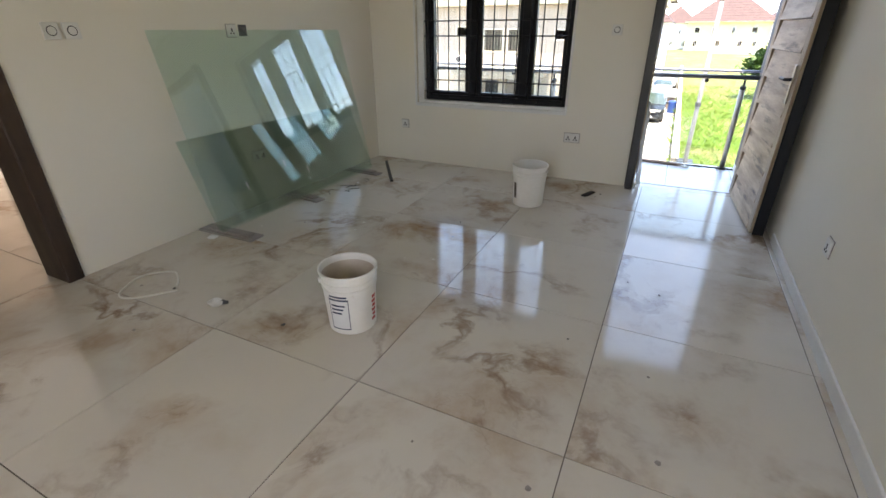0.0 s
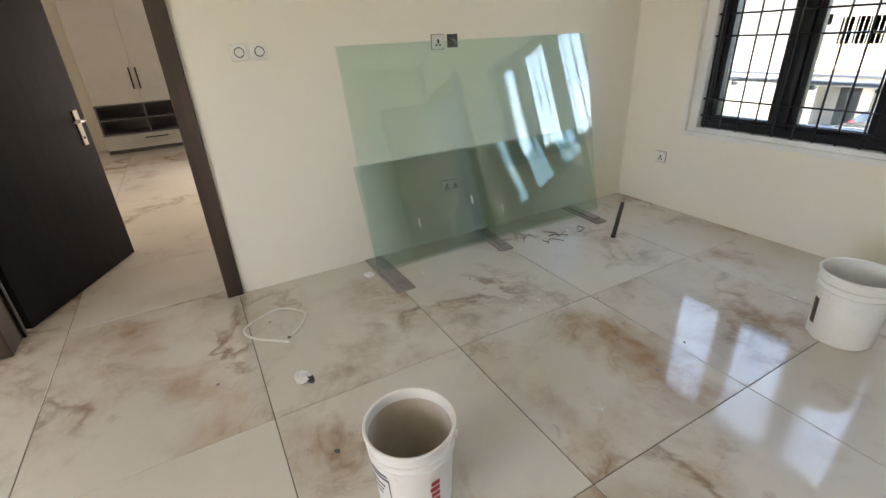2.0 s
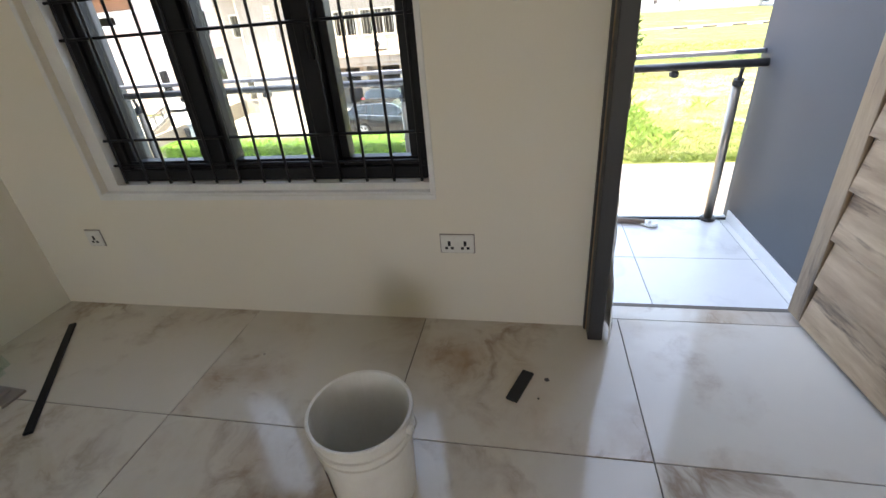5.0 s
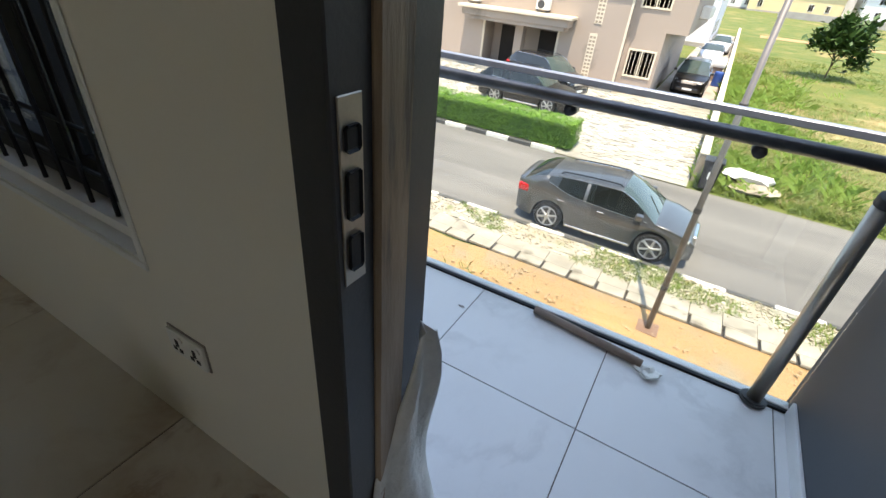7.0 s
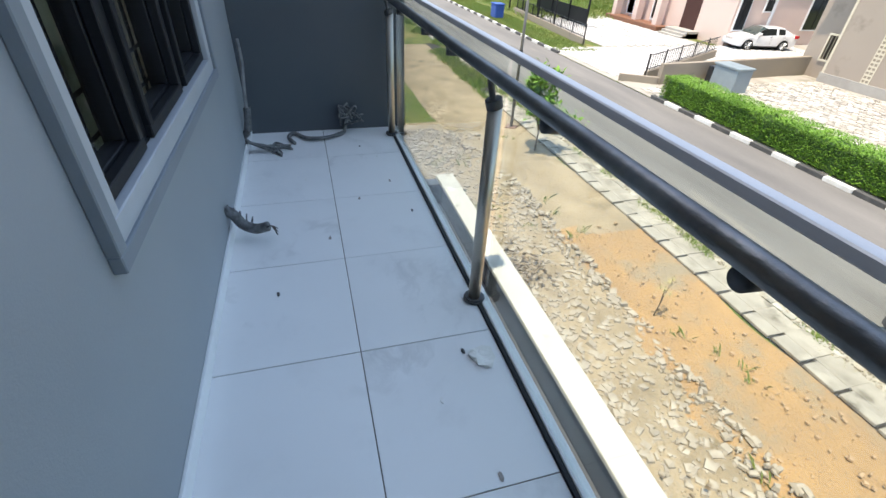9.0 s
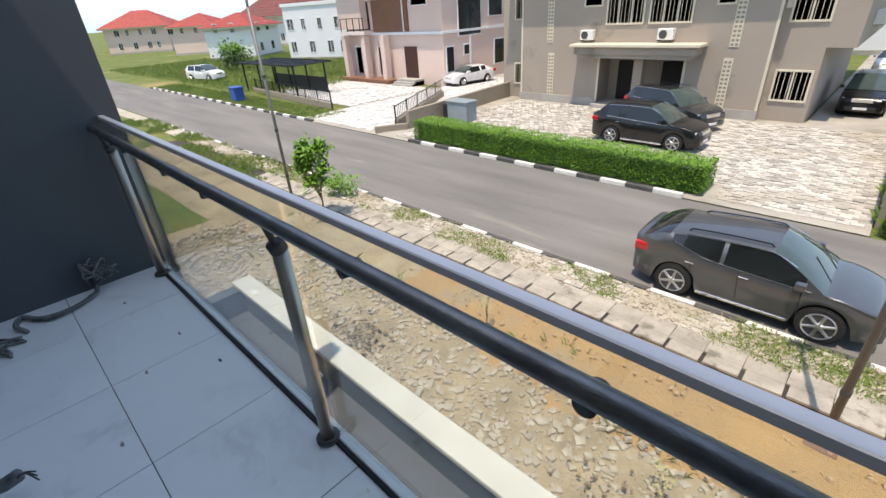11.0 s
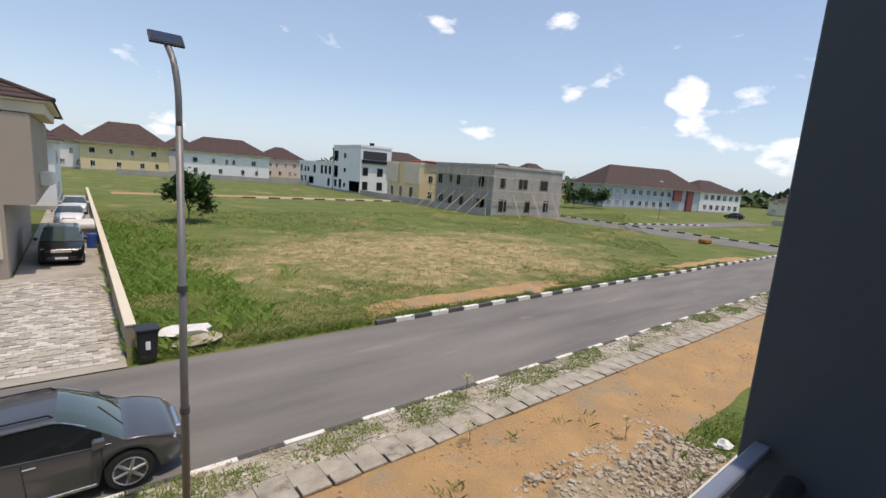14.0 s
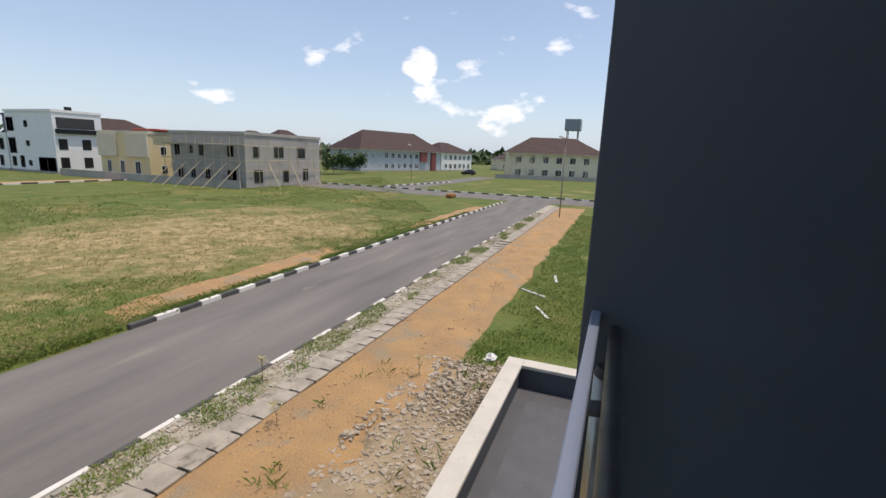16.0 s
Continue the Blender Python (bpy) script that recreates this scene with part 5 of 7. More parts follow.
# hedge and trees
def leaf_cloud(points, size, seed, bm_out=None):
    """Small folded leaves round the given points."""
    r = np.random.RandomState(seed)
    V, F = [], []
    n = 0
    for p in points:
        a, b = r.rand() * 6.283, (r.rand() - 0.3) * 1.6
        s = size * (0.6 + 0.8 * r.rand())
        d = np.array((math.cos(a) * math.cos(b), math.sin(a) * math.cos(b), math.sin(b)))
        t = np.cross(d, (0, 0, 1)); t /= np.linalg.norm(t) + 1e-9
        u = np.cross(t, d)
        p = np.array(p)
        V += [p, p + d * s * 0.5 + t * s * 0.28 + u * s * 0.08, p + d * s, p + d * s * 0.5 - t * s * 0.28 + u * s * 0.08]
        F.append((n, n + 1, n + 2, n + 3)); n += 4
    return [tuple(map(float, v)) for v in V], F


hedge = empty("hedge", (-10.7, 21.35, GZ), "neatly clipped bright green hedge along the yard", "hedge")
HX, HYW, HH = 6.85, 0.62, 1.02
# solid box behind the leaves, in the darker leaf colour
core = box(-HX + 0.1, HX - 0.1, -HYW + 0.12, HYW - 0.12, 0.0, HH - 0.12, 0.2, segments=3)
part("hedge_core", core, LEAFD, hedge)
r = np.random.RandomState(2)
pts = []
for k in range(44000):
    f = r.rand()
    x = (r.rand() * 2 - 1) * HX
    lump = 0.09 * noise.noise((x * 1.1, 3.0, 0)) + 0.07 * noise.noise((x * 3.3, 1.0, 9))
    if f < 0.42: p = (x, -HYW + abs(r.randn()) * 0.06 - lump, 0.08 + r.rand() * (HH - 0.1))
    elif f < 0.86: p = (x, (r.rand() * 2 - 1) * HYW, HH - abs(r.randn()) * 0.06 + lump)
    elif f < 0.94: p = (x, HYW - abs(r.randn()) * 0.05, 0.1 + r.rand() * (HH - 0.1))
    else: p = ((1 if r.rand() < 0.5 else -1) * (HX - abs(r.randn()) * 0.06), (r.rand() * 2 - 1) * HYW, 0.08 + r.rand() * (HH - 0.1))
    pts.append(p)
v, f = leaf_cloud(pts, 0.066, 4)
q = raw("foliage", v, f, LEAF, hedge); q["kind"] = "stuff"


def shrub(name, at, height, spread, leaves, leaf, label, seed, trunk_h=0.4, mat_leaf=None, cat="tree", stems=4):
    ob = empty(name, at, label, cat)
    r = np.random.RandomState(seed)
    part("trunk", rod((0, 0, -0.05), (0.03, 0.02, height * trunk_h), 0.035 * height / 2, r2=0.018 * height / 2, n=9), BARK, ob)
    pts = []
    for s in range(stems * 3):
        a = r.rand() * 6.283
        z0 = height * (trunk_h * 0.7 + 0.3 * r.rand())
        tip = Vector((math.cos(a) * spread * (0.3 + 0.7 * r.rand()), math.sin(a) * spread * (0.3 + 0.7 * r.rand()), min(height, z0 + height * (0.15 + 0.5 * r.rand()))))
        if s < stems * 2: part("limb", rod((0.02, 0.01, z0 * 0.8), tip, 0.016 * height / 2, r2=0.005 * height / 2, n=6), BARK, ob)
        for k in range(leaves // (stems * 3)):
            q = tip + Vector(r.randn(3) * spread * 0.22)
            pts.append((q.x, q.y, max(0.1, q.z)))
    v, f = leaf_cloud(pts, leaf, seed)
    q = raw("crown", v, f, mat_leaf or LEAFD, ob); q["kind"] = "stuff"
    return ob


shrub("street_tree", (-12.75, 12.2, GZ), 2.35, 0.55, 1500, 0.17, "young broad-leaved tree planted in the verge", 3, 0.35, LEAF)
shrub("palm_bush", (7.3, 52.7, GZ), 3.9, 1.55, 2600, 0.6, "dark spreading bushy tree alone in the field", 8, 0.3, LEAFD, stems=6)
shrub("bush", (-14.0, 13.9, GZ), 0.7, 0.6, 500, 0.13, "low green bush by the street lamp", 9, 0.2, LEAF, "bush")
shrub("bush", (101, 77, GZ), 5, 3.0, 900, 0.9, "round dark green bush near the far houses", 12, 0.2, LEAFD, "bush")
shrub("bush", (112, 78, GZ), 4.5, 3.0, 900, 0.9, "round dark bush near the far houses", 13, 0.2, LEAFD, "bush")
shrub("bush", (-74, 36, GZ), 3.0, 2.4, 900, 0.5, "yellow-green bush in a far garden", 14, 0.2, LEAF, "bush")
shrub("bush", (-66, 33, GZ), 2.2, 1.8, 700, 0.4, "dark green bush in a far garden", 15, 0.2, LEAFD, "bush")
for k, (x, y, h) in enumerate(((3.0, 9.6, 0.5), (-4.9, 11.0, 0.8), (-0.9, 9.7, 0.5), (6.2, 12.3, 0.5), (7.5, 13.9, 0.7), (9.6, 10.4, 0.6))):
    shrub("weed", (x, y, GZ + 0.04), h, 0.16, 60, 0.06, "thin dry weed standing in the sand", 30 + k, 0.5, DRYGRASS, "weed", 2)
wood = []
r = np.random.RandomState(77)
for k in range(7000):
    a = math.radians(-8 + 75 * r.rand()); d = 330 + 160 * r.rand()
    wood.append((d * math.cos(a), d * math.sin(a), GZ + 1 + 9 * r.rand() * (0.6 + 0.5 * noise.noise((a * 30, 0, 0)))))
v, f = leaf_cloud(wood, 6.5, 5)
tagged(raw("far_woodland", v, f, FARWOOD), "distant line of trees at the horizon", "trees", kind="stuff")


# street lamps
def solar_lamp(at, height, label, curve=0.5, panel=True):
    ob = empty("street_lamp", at, label, "street lamp", "street lamps")
    part("base_plate", box(-0.2, 0.2, -0.2, 0.2, 0.0, 0.06, 0.01), mat("rusty_base_plate", (0.22, 0.13, 0.09), rough=0.8), ob)
    part("pole", rod((0, 0, 0.05), (0, 0, height - 1.0), 0.056, r2=0.042, n=16), GALV, ob, smooth=True)
    arm = [(0, 0, height - 1.0), (0.0, 0.02, height - 0.6), (-0.05 * curve, 0.12, height - 0.25), (-0.14 * curve, 0.32, height)]
    part("arm", tube(curve_points(arm, 6), 0.038, 10), GALV, ob, smooth=True)
    for z in (1.0, 2.6, 4.3): part("band", rod((0, 0, z), (0, 0, z + 0.09), 0.062, n=16), DGREY, ob)
    if panel:
        h = part("lamp_head", box(-0.19, 0.19, -0.13, 0.13, -0.02, 0.02, 0.008), DGREY, ob)
        h.location, h.rotation_euler = (-0.14 * curve, 0.34, height + 0.05), (radians(38), 0, 0)
        part("solar_panel", box(-0.175, 0.175, -0.115, 0.115, 0.021, 0.025), SOLAR, h)
        part("light_module", box(-0.1, 0.1, -0.07, 0.07, -0.045, -0.021, 0.006), LAMPW, h)
    else:
        h = part("lamp_head", box(-0.16, 0.16, -0.35, 0.30, -0.07, 0.05, 0.05, segments=3), SOCKET, ob)
        h.location, h.rotation_euler = (-0.14 * curve, 0.5, height + 0.02), (radians(15), 0, 0)
    return ob


solar_lamp((0.5, 12.05, GZ), 7.4, "tall galvanised street lamp with a solar panel head")
q = solar_lamp((-14.9, 12.25, GZ), 7.3, "galvanised street lamp with a white head", panel=False); q.rotation_euler = (0, 0, 0.9)
q = solar_lamp((47.4, 11.5, GZ), 8.2, "galvanised street lamp down the road", panel=False); q.rotation_euler = (0, 0, 0.6)
q = solar_lamp((92, 50, GZ), 8.0, "galvanised street lamp on the side street", panel=False)

# yard things
bn = empty("wheelie_bin", (0.86, 20.55, GZ), "black plastic wheelie bin at the wall's end", "bin")
bm = bmesh.new(); bmesh.ops.create_cube(bm, size=1)
for vtx in bm.verts:
    s = 0.27 if vtx.co.z > 0 else 0.21
    vtx.co = Vector((vtx.co.x * 2 * s, vtx.co.y * 2 * s, 0.08 + (vtx.co.z + 0.5) * 0.92))
bmesh.ops.bevel(bm, geom=bm.edges[:], offset=0.03, segments=2, affect="EDGES")
part("body", bm, BINB, bn)
part("lid", box(-0.30, 0.30, -0.31, 0.33, 1.0, 1.07, 0.025, segments=2), BINB, bn)
for s in (-0.2, 0.2): part("wheel", rod((s - 0.03, 0.24, 0.1), (s + 0.03, 0.24, 0.1), 0.1, n=16), TYRE, bn)
part("number_mark", box(-0.06, 0.06, -0.262, -0.256, 0.45, 0.7), PAPER, bn, "white painted number")
bb = empty("blue_bin", (-40.4, 21.6, GZ), "blue plastic refuse bin by the road", "bin")
part("body", box(-0.55, 0.55, -0.4, 0.4, 0.05, 1.05, 0.06), BINBLUE, bb)
part("lid", box(-0.6, 0.6, -0.45, 0.45, 1.05, 1.15, 0.03), BINBLUE, bb)
tk = empty("steel_cabinet", (-18.2, 25.2, GZ), "grey-blue steel cabinet standing in the yard", "cabinet")
part("body", box(-0.75, 0.75, -0.45, 0.45, 0.05, 1.1, 0.03), BOXBLUE, tk)
part("lid", box(-0.8, 0.8, -0.5, 0.5, 1.1, 1.2, 0.02), BOXBLUE, tk)
part("side_bin", box(-1.15, -0.8, -0.4, 0.4, 0.0, 0.95, 0.03), BINB, tk)
q = crumple("white_sack", (2.1, 21.5, GZ + 0.25), (0.75, 0.4, 0.35), SACK, "white sheet thrown over a low heap", 51, "sack")
q = crumple("rubble_mound", (2.1, 21.2, GZ), (0.8, 0.5, 0.45), STONE, "small heap of rubble under the sheet", 52, "rubble heap")
crumple("torn_sheet", (0.35, 8.1, GZ + 0.08), (0.30, 0.18, 0.05), SACK, "torn white sheet among the rubble", 53, "sheet")
crumple("torn_sheet", (0.55, 7.8, GZ + 0.08), (0.36, 0.28, 0.10), mat("green_grey_rag", (0.30, 0.34, 0.28), rough=0.9), "grey-green rag among the rubble", 54, "rag")
tagged(finish("log", rod((-1.05, 9.0, GZ + 0.14), (-0.35, 9.35, GZ + 0.17), 0.06, r2=0.045, n=9), mat("bleached_wood", (0.55, 0.47, 0.36), rough=0.8)), "bleached broken log on the soil", "log")
for k, (x, y) in enumerate(((-1.0, 9.1), (-6.6, 9.2), (8.6, 8.4))):
    stones("brush_heap", 260, lambda r, x=x, y=y: (x + r.randn() * 0.45, y + r.randn() * 0.25, GZ + 0.12 + 0.1 * r.rand()), 0.008, 0.04, mat("dry_brush", (0.21, 0.16, 0.105), rough=0.95), "small heap of dry brush and twigs", 300 + k)
crumple("white_scrap", (11.5, 8.9, GZ), (0.25, 0.2, 0.18), SACK, "white scrap lying in the grass", 56, "scrap")
for k, (x, y, a) in enumerate(((16.5, 8.2, 0.5), (19, 9.0, 1.0), (22, 8.4, 0.2))):
    q = tagged(finish("plank", box(-0.7, 0.7, -0.06, 0.06, 0, 0.05, 0.01), SACK), "pale plank lying in the grass", "plank", "planks in the grass"); q.location, q.rotation_euler = (x, y, GZ), (0, 0, a)

# boundary walls
def low_wall(name, a, b, h, t, material, label, cap=None):
    d = Vector((b[0] - a[0], b[1] - a[1], 0)); L = d.length
    ob = empty(name, (a[0], a[1], GZ), label, "wall"); ob.rotation_euler = (0, 0, math.atan2(d.y, d.x))
    part("wall", box(0, L, -t / 2, t / 2, 0, h, 0.01), material, ob)
    if cap: part("cap", box(-0.02, L + 0.02, -t / 2 - 0.03, t / 2 + 0.03, h, h + 0.06, 0.01), cap, ob)
    return ob


WALLC = mat("stained_boundary_wall", (0.30, 0.25, 0.185), (0.27, 0.23, 0.18), rough=0.85, scale=0.8, fine=20, c=(0.18, 0.15, 0.12), spots=0.2, spot_scale=0.8)
low_wall("boundary_wall", (0.5, 21.0), (0.25, 80), 1.0, 0.22, WALLC, "long stained rendered boundary wall beside the field", CREAM)
low_wall("boundary_wall", (-19.6, 22.2), (-21.2, 40), 1.0, 0.25, WALLC, "stained rendered wall between the two yards")
low_wall("boundary_wall", (-20.6, 20.6), (-19.6, 22.2), 0.35, 0.22, WALLC, "low stepped end of the yard wall")
low_wall("boundary_wall", (-72, 50), (-39, 50), 1.8, 0.25, GREYBLK, "bare block wall behind the grass plot")
low_wall("boundary_wall", (-41.5, 38), (-30, 47), 1.3, 0.2, PINK, "pinkish garden wall beside the neighbour's house")
low_wall("boundary_wall", (50.5, 100), (50.5, 58), 1.2, 0.2, GREYBLK, "bare grey block wall along the plots")
low_wall("boundary_wall", (127.5, 40), (136, 10), 1.2, 0.2, GREYBLK, "grey wall in front of the cream house")
low_wall("boundary_wall", (7, 150), (70, 128), 1.4, 0.2, GREYBLK, "grey wall in front of the far houses")


def railing_fence(a, b, label, base=0.45, h=0.75):
    d = Vector((b[0] - a[0], b[1] - a[1], 0)); L = d.length
    ob = empty("yard_fence", (a[0], a[1], GZ), label, "fence"); ob.rotation_euler = (0, 0, math.atan2(d.y, d.x))
    part("base_wall", box(0, L, -0.1, 0.1, 0, base, 0.01), WALLC, ob)
    for z in (base + 0.08, base + h): part("rail", box(0, L, -0.02, 0.02, z, z + 0.04), BLACK, ob)
    me = None
    for k in range(int(L / 0.28)):
        if me is None:
            q = part("picket", box(-0.012, 0.012, -0.012, 0.012, base, base + h), BLACK, ob); me = q.data; q.location = (0.1, 0, 0)
        else:
            q = new("picket", me); q.parent = ob; q.location = (0.1 + k * 0.28, 0, 0)
    for k in range(int(L / 2) + 1):
        part("post", box(min(k * 2.0, L) - 0.03, min(k * 2.0, L) + 0.03, -0.03, 0.03, 0, base + h + 0.1), BLACK, ob)
    return ob


railing_fence((-20.4, 22.0), (-25.0, 30.6), "black iron railing fence on a low yard wall")
railing_fence((-29.0, 23.4), (-43.5, 24.6), "black iron railing fence in front of the drive")

cp = empty("carport", (-40.5, 26.0, GZ), "dark steel carport with a louvred flat roof", "carport")
for x in (-4.6, -1.6, 1.6, 4.6):
    for y in (-1.3, 1.6): part("post", box(x - 0.06, x + 0.06, y - 0.06, y + 0.06, 0, 2.5), BLACK, cp)
part("roof_frame", box(-5.2, 5.2, -1.7, -1.6, 2.5, 2.64, bm=box(-5.2, 5.2, 1.9, 2.0, 2.5, 2.64)), BLACK, cp)
for k in range(22): part("louvre", box(-5.15 + k * 0.48, -5.0 + k * 0.48, -1.6, 1.9, 2.52, 2.58), BLACK, cp)
part("screen", box(-4.6, 4.6, 1.62, 1.66, 0.1, 1.3), BLACK, cp)
tagged(finish("gate_pipe", rod((-10.2, 22.9, GZ + 0.08), (-8.9, 24.2, GZ + 0.08), 0.06, n=10), SHEDGR), "rusty pipe barrier lying across the yard", "pipe")

# ---- houses ----
def window_unit(parent, x, z, w, h, frame=WHITER, bars=False, lights=2, t=0.09, pane=WPANE):
    """A window on the face y=0 of a house (looking to -y), lower left corner at x, z."""
    ob = part("window", frame_bm(x, x + w, z, z + h, -0.06, 0.05, t), frame, parent)
    part("pane", box(x + t * 0.8, x + w - t * 0.8, 0.0, 0.03, z + t * 0.8, z + h - t * 0.8), pane, ob)
    bm = None
    for k in range(1, lights):
        xx = x + w * k / lights
        bm = box(xx - 0.035, xx + 0.035, -0.05, 0.03, z + t, z + h - t, bm=bm)
    if bm: part("mullion", bm, frame, ob)
    if bars:
        for k in range(1, int(w / 0.2)):
            xx = x + w * k / int(w / 0.2)
            part("burglar_bar", box(xx - 0.012, xx + 0.012, -0.03, -0.01, z + t, z + h - t), CREAM, ob)
    return ob


def hip_roof(parent, x0, x1, y0, y1, z, h, material, over=0.7, rows=14, fascia=True):
    """A hipped roof in stepped courses, over a fascia."""
    x0, x1, y0, y1 = x0 - over, x1 + over, y0 - over, y1 + over
    w, d = x1 - x0, y1 - y0
    inset = min(w, d) / 2
    bm = bmesh.new()
    def ring(t, zz):
        i = inset * t
        return [bm.verts.new(p) for p in ((x0 + i, y0 + i, zz), (x1 - i, y0 + i, zz), (x1 - i, y1 - i, zz), (x0 + i, y1 - i, zz))]
    prev = ring(0, z)
    for k in range(rows):
        t0, t1 = k / rows, (k + 1) / rows
        a = ring(t0, z + h * t0 + 0.045)
        b = ring(min(t1, 0.999), z + h * t1)
        for lo, hi in ((prev, a), (a, b)):
            for i in range(4): bm.faces.new((lo[i], lo[(i + 1) % 4], hi[(i + 1) % 4], hi[i]))
        prev = b
    bm.faces.new(prev)
    rf = part("roof", bm, material, parent)
    if fascia: part("fascia", box(x0 + 0.1, x1 - 0.1, y0 + 0.1, y1 - 0.1, z - 0.28, z - 0.005), CREAM, parent)
    return rf


def house(name, at, yaw, w, d, h, wall, roof, label, roof_h=2.6, fronts=(), sides=(), flat=False, over=0.6, rows=9, frame=WHITER, parapet=None):
    """A two-storey house. fronts: windows (x, z, w, h) on the front face; sides: windows on both gable sides, x along the depth."""
    ob = empty(name, (at[0], at[1], GZ), label, "house")
    ob.rotation_euler = (0, 0, yaw)
    part("wall", box(-w / 2, w / 2, 0, d, -0.1, h), wall, ob)
    part("plinth", box(-w / 2 - 0.05, w / 2 + 0.05, -0.05, d + 0.05, -0.1, 0.4), CONCRETE, ob)
    if flat:
        part("parapet", box(-w / 2 - 0.15, w / 2 + 0.15, -0.15, d + 0.15, h, h + 0.45), parapet or wall, ob)
    else:
        hip_roof(ob, -w / 2, w / 2, 0, d, h, roof_h, roof, over, rows)
    for x, z, ww, hh in fronts: window_unit(ob, x, z, ww, hh, frame)
    for s in (-1, 1):
        for x, z, ww, hh in sides:
            b = part("window", box(s * w / 2 - 0.05, s * w / 2 + 0.05, x, x + ww, z, z + hh, 0.01), frame, ob)
            part("pane", box(s * w / 2 - 0.07, s * w / 2 + 0.07, x + 0.1, x + ww - 0.1, z + 0.1, z + hh - 0.1), WPANE, b)
    return ob


# the taupe duplex across the road
MY, ML, MR, MH = 32.3, -19.1, -5.0, 7.35
main = empty("duplex_house", (0, MY, GZ), "taupe rendered two-storey duplex with a brown hipped roof", "house")
for b in ((ML, -13.6, 0, 14, -0.1, MH), (-13.6, -8.7, 1.6, 14, -0.1, 3.1), (-13.6, -8.7, 0, 14, 3.1, MH), (-8.7, MR, 0, 14, -0.1, MH)):
    part("wall", box(*b), TAUPE, main)
part("side_bay", box(MR, -2.05, 0.45, 13.5, 3.35, MH - 0.02), TAUPE, main)
part("side_bay_base", box(MR, -3.1, 0.45, 13.4, -0.1, 3.35), TAUPE, main)
part("side_bay", box(ML - 1.9, ML, 0.6, 13, -0.1, MH - 0.02), TAUPE, main)
part("porch_floor", box(-13.6, -8.7, -0.6, 1.6, -0.1, 0.25, 0.01), CONCRETE, main)
part("porch_pier", box(-11.45, -10.95, 0.0, 0.55, 0.25, 3.1), TAUPE, main)
# near-black panels put the dimness of the porch interior into colour
for x in (-13.0, -10.4): part("porch_dark_panel", box(x, x + 1.3, 1.52, 1.6, 0.25, 2.5, 0.01), WVOID, main)
can = part("porch_canopy", box(-14.7, -8.0, -1.0, 0.0, 3.05, 3.45, 0.02), TAUPE, main)
part("canopy_moulding", box(-14.9, -7.8, -1.2, 0.0, 3.45, 3.6, 0.02), CREAM, can)
part("canopy_shadow_band", box(-14.5, -8.2, -0.9, 0.0, 2.85, 3.05), TAUPE, can)
hip_roof(main, -20.35, -4.3, -0.9, 15.2, MH + 0.62, 4.36, ROOFB, 0.0, 20, fascia=False)
hip_roof(main, -21.3, -9.0, 0.25, 12.25, MH + 0.62, 3.4, ROOFB, 0.0, 16, fascia=False)
hip_roof(main, -19.2, -1.2, 0.25, 17.85, MH + 0.62, 3.5, ROOFB, 0.0, 16, fascia=False)
for x0, x1, y0, y1 in ((-20.35, -4.3, -0.9, 14.6), (-21.3, -1.2, 0.25, 12.2)):
    for inset, z0, z1 in ((0.08, 0.52, 0.615), (0.36, 0.02, 0.518)):
        part("cornice", box(x0 + inset, x1 - inset, y0 + inset, y1 - inset, MH + z0, MH + z1, 0.03), CREAM, main)
for a, b in (((-20.35, -0.9, 0.66), (-12.33, 7.13, 4.99)), ((-4.3, -0.9, 0.66), (-12.32, 7.13, 4.99)), ((-21.3, 0.25, 0.66), (-15.3, 6.2, 3.99)), ((-1.2, 0.25, 0.66), (-10.0, 9.05, 4.16))):
    part("hip_cap", rod((a[0], a[1], MH + a[2]), (b[0], b[1], MH + b[2]), 0.11, n=8), ROOFB, main)
for x0, x1 in ((ML, ML + 0.12), (MR - 0.12, MR), (-13.62, -13.5), (-8.8, -8.68)):
    part("corner_line", box(x0, x1, -0.03, 0.05, 0.3, MH - 0.05 if x0 in (ML, MR - 0.12) else 3.0), CREAM, main)
part("plinth", box(ML - 0.05, -13.6, -0.06, 0.0, -0.1, 0.5), CONCRETE, main)
part("plinth", box(-8.7, MR + 0.02, -0.06, 0.0, -0.1, 0.5), CONCRETE, main)
for x, z, w, h, n in ((-14.75, 5.45, 1.15, 0.72, 1), (-13.35, 4.5, 2.15, 1.5, 3), (-10.95, 4.5, 2.2, 1.5, 3), (-7.75, 5.25, 0.85, 0.7, 1)):
    window_unit(main, x, z, w, h, CREAM, n > 1, n)
def bay_window(x, z, w, h):
    q = window_unit(main, x, z, w, h, CREAM, True, 2); q.location = (0, 0.45, 0); return q
bay_window(-4.75, 4.4, 1.55, 1.6); bay_window(-4.75, 0.95, 1.5, 1.45); bay_window(-4.98, 5.0, 0.22, 0.9)
for z in (4.9, 0.9):
    q = window_unit(main, ML - 0.95, z, 0.8, 1.4, CREAM, True, 1); q.location = (0, 0.6, 0)
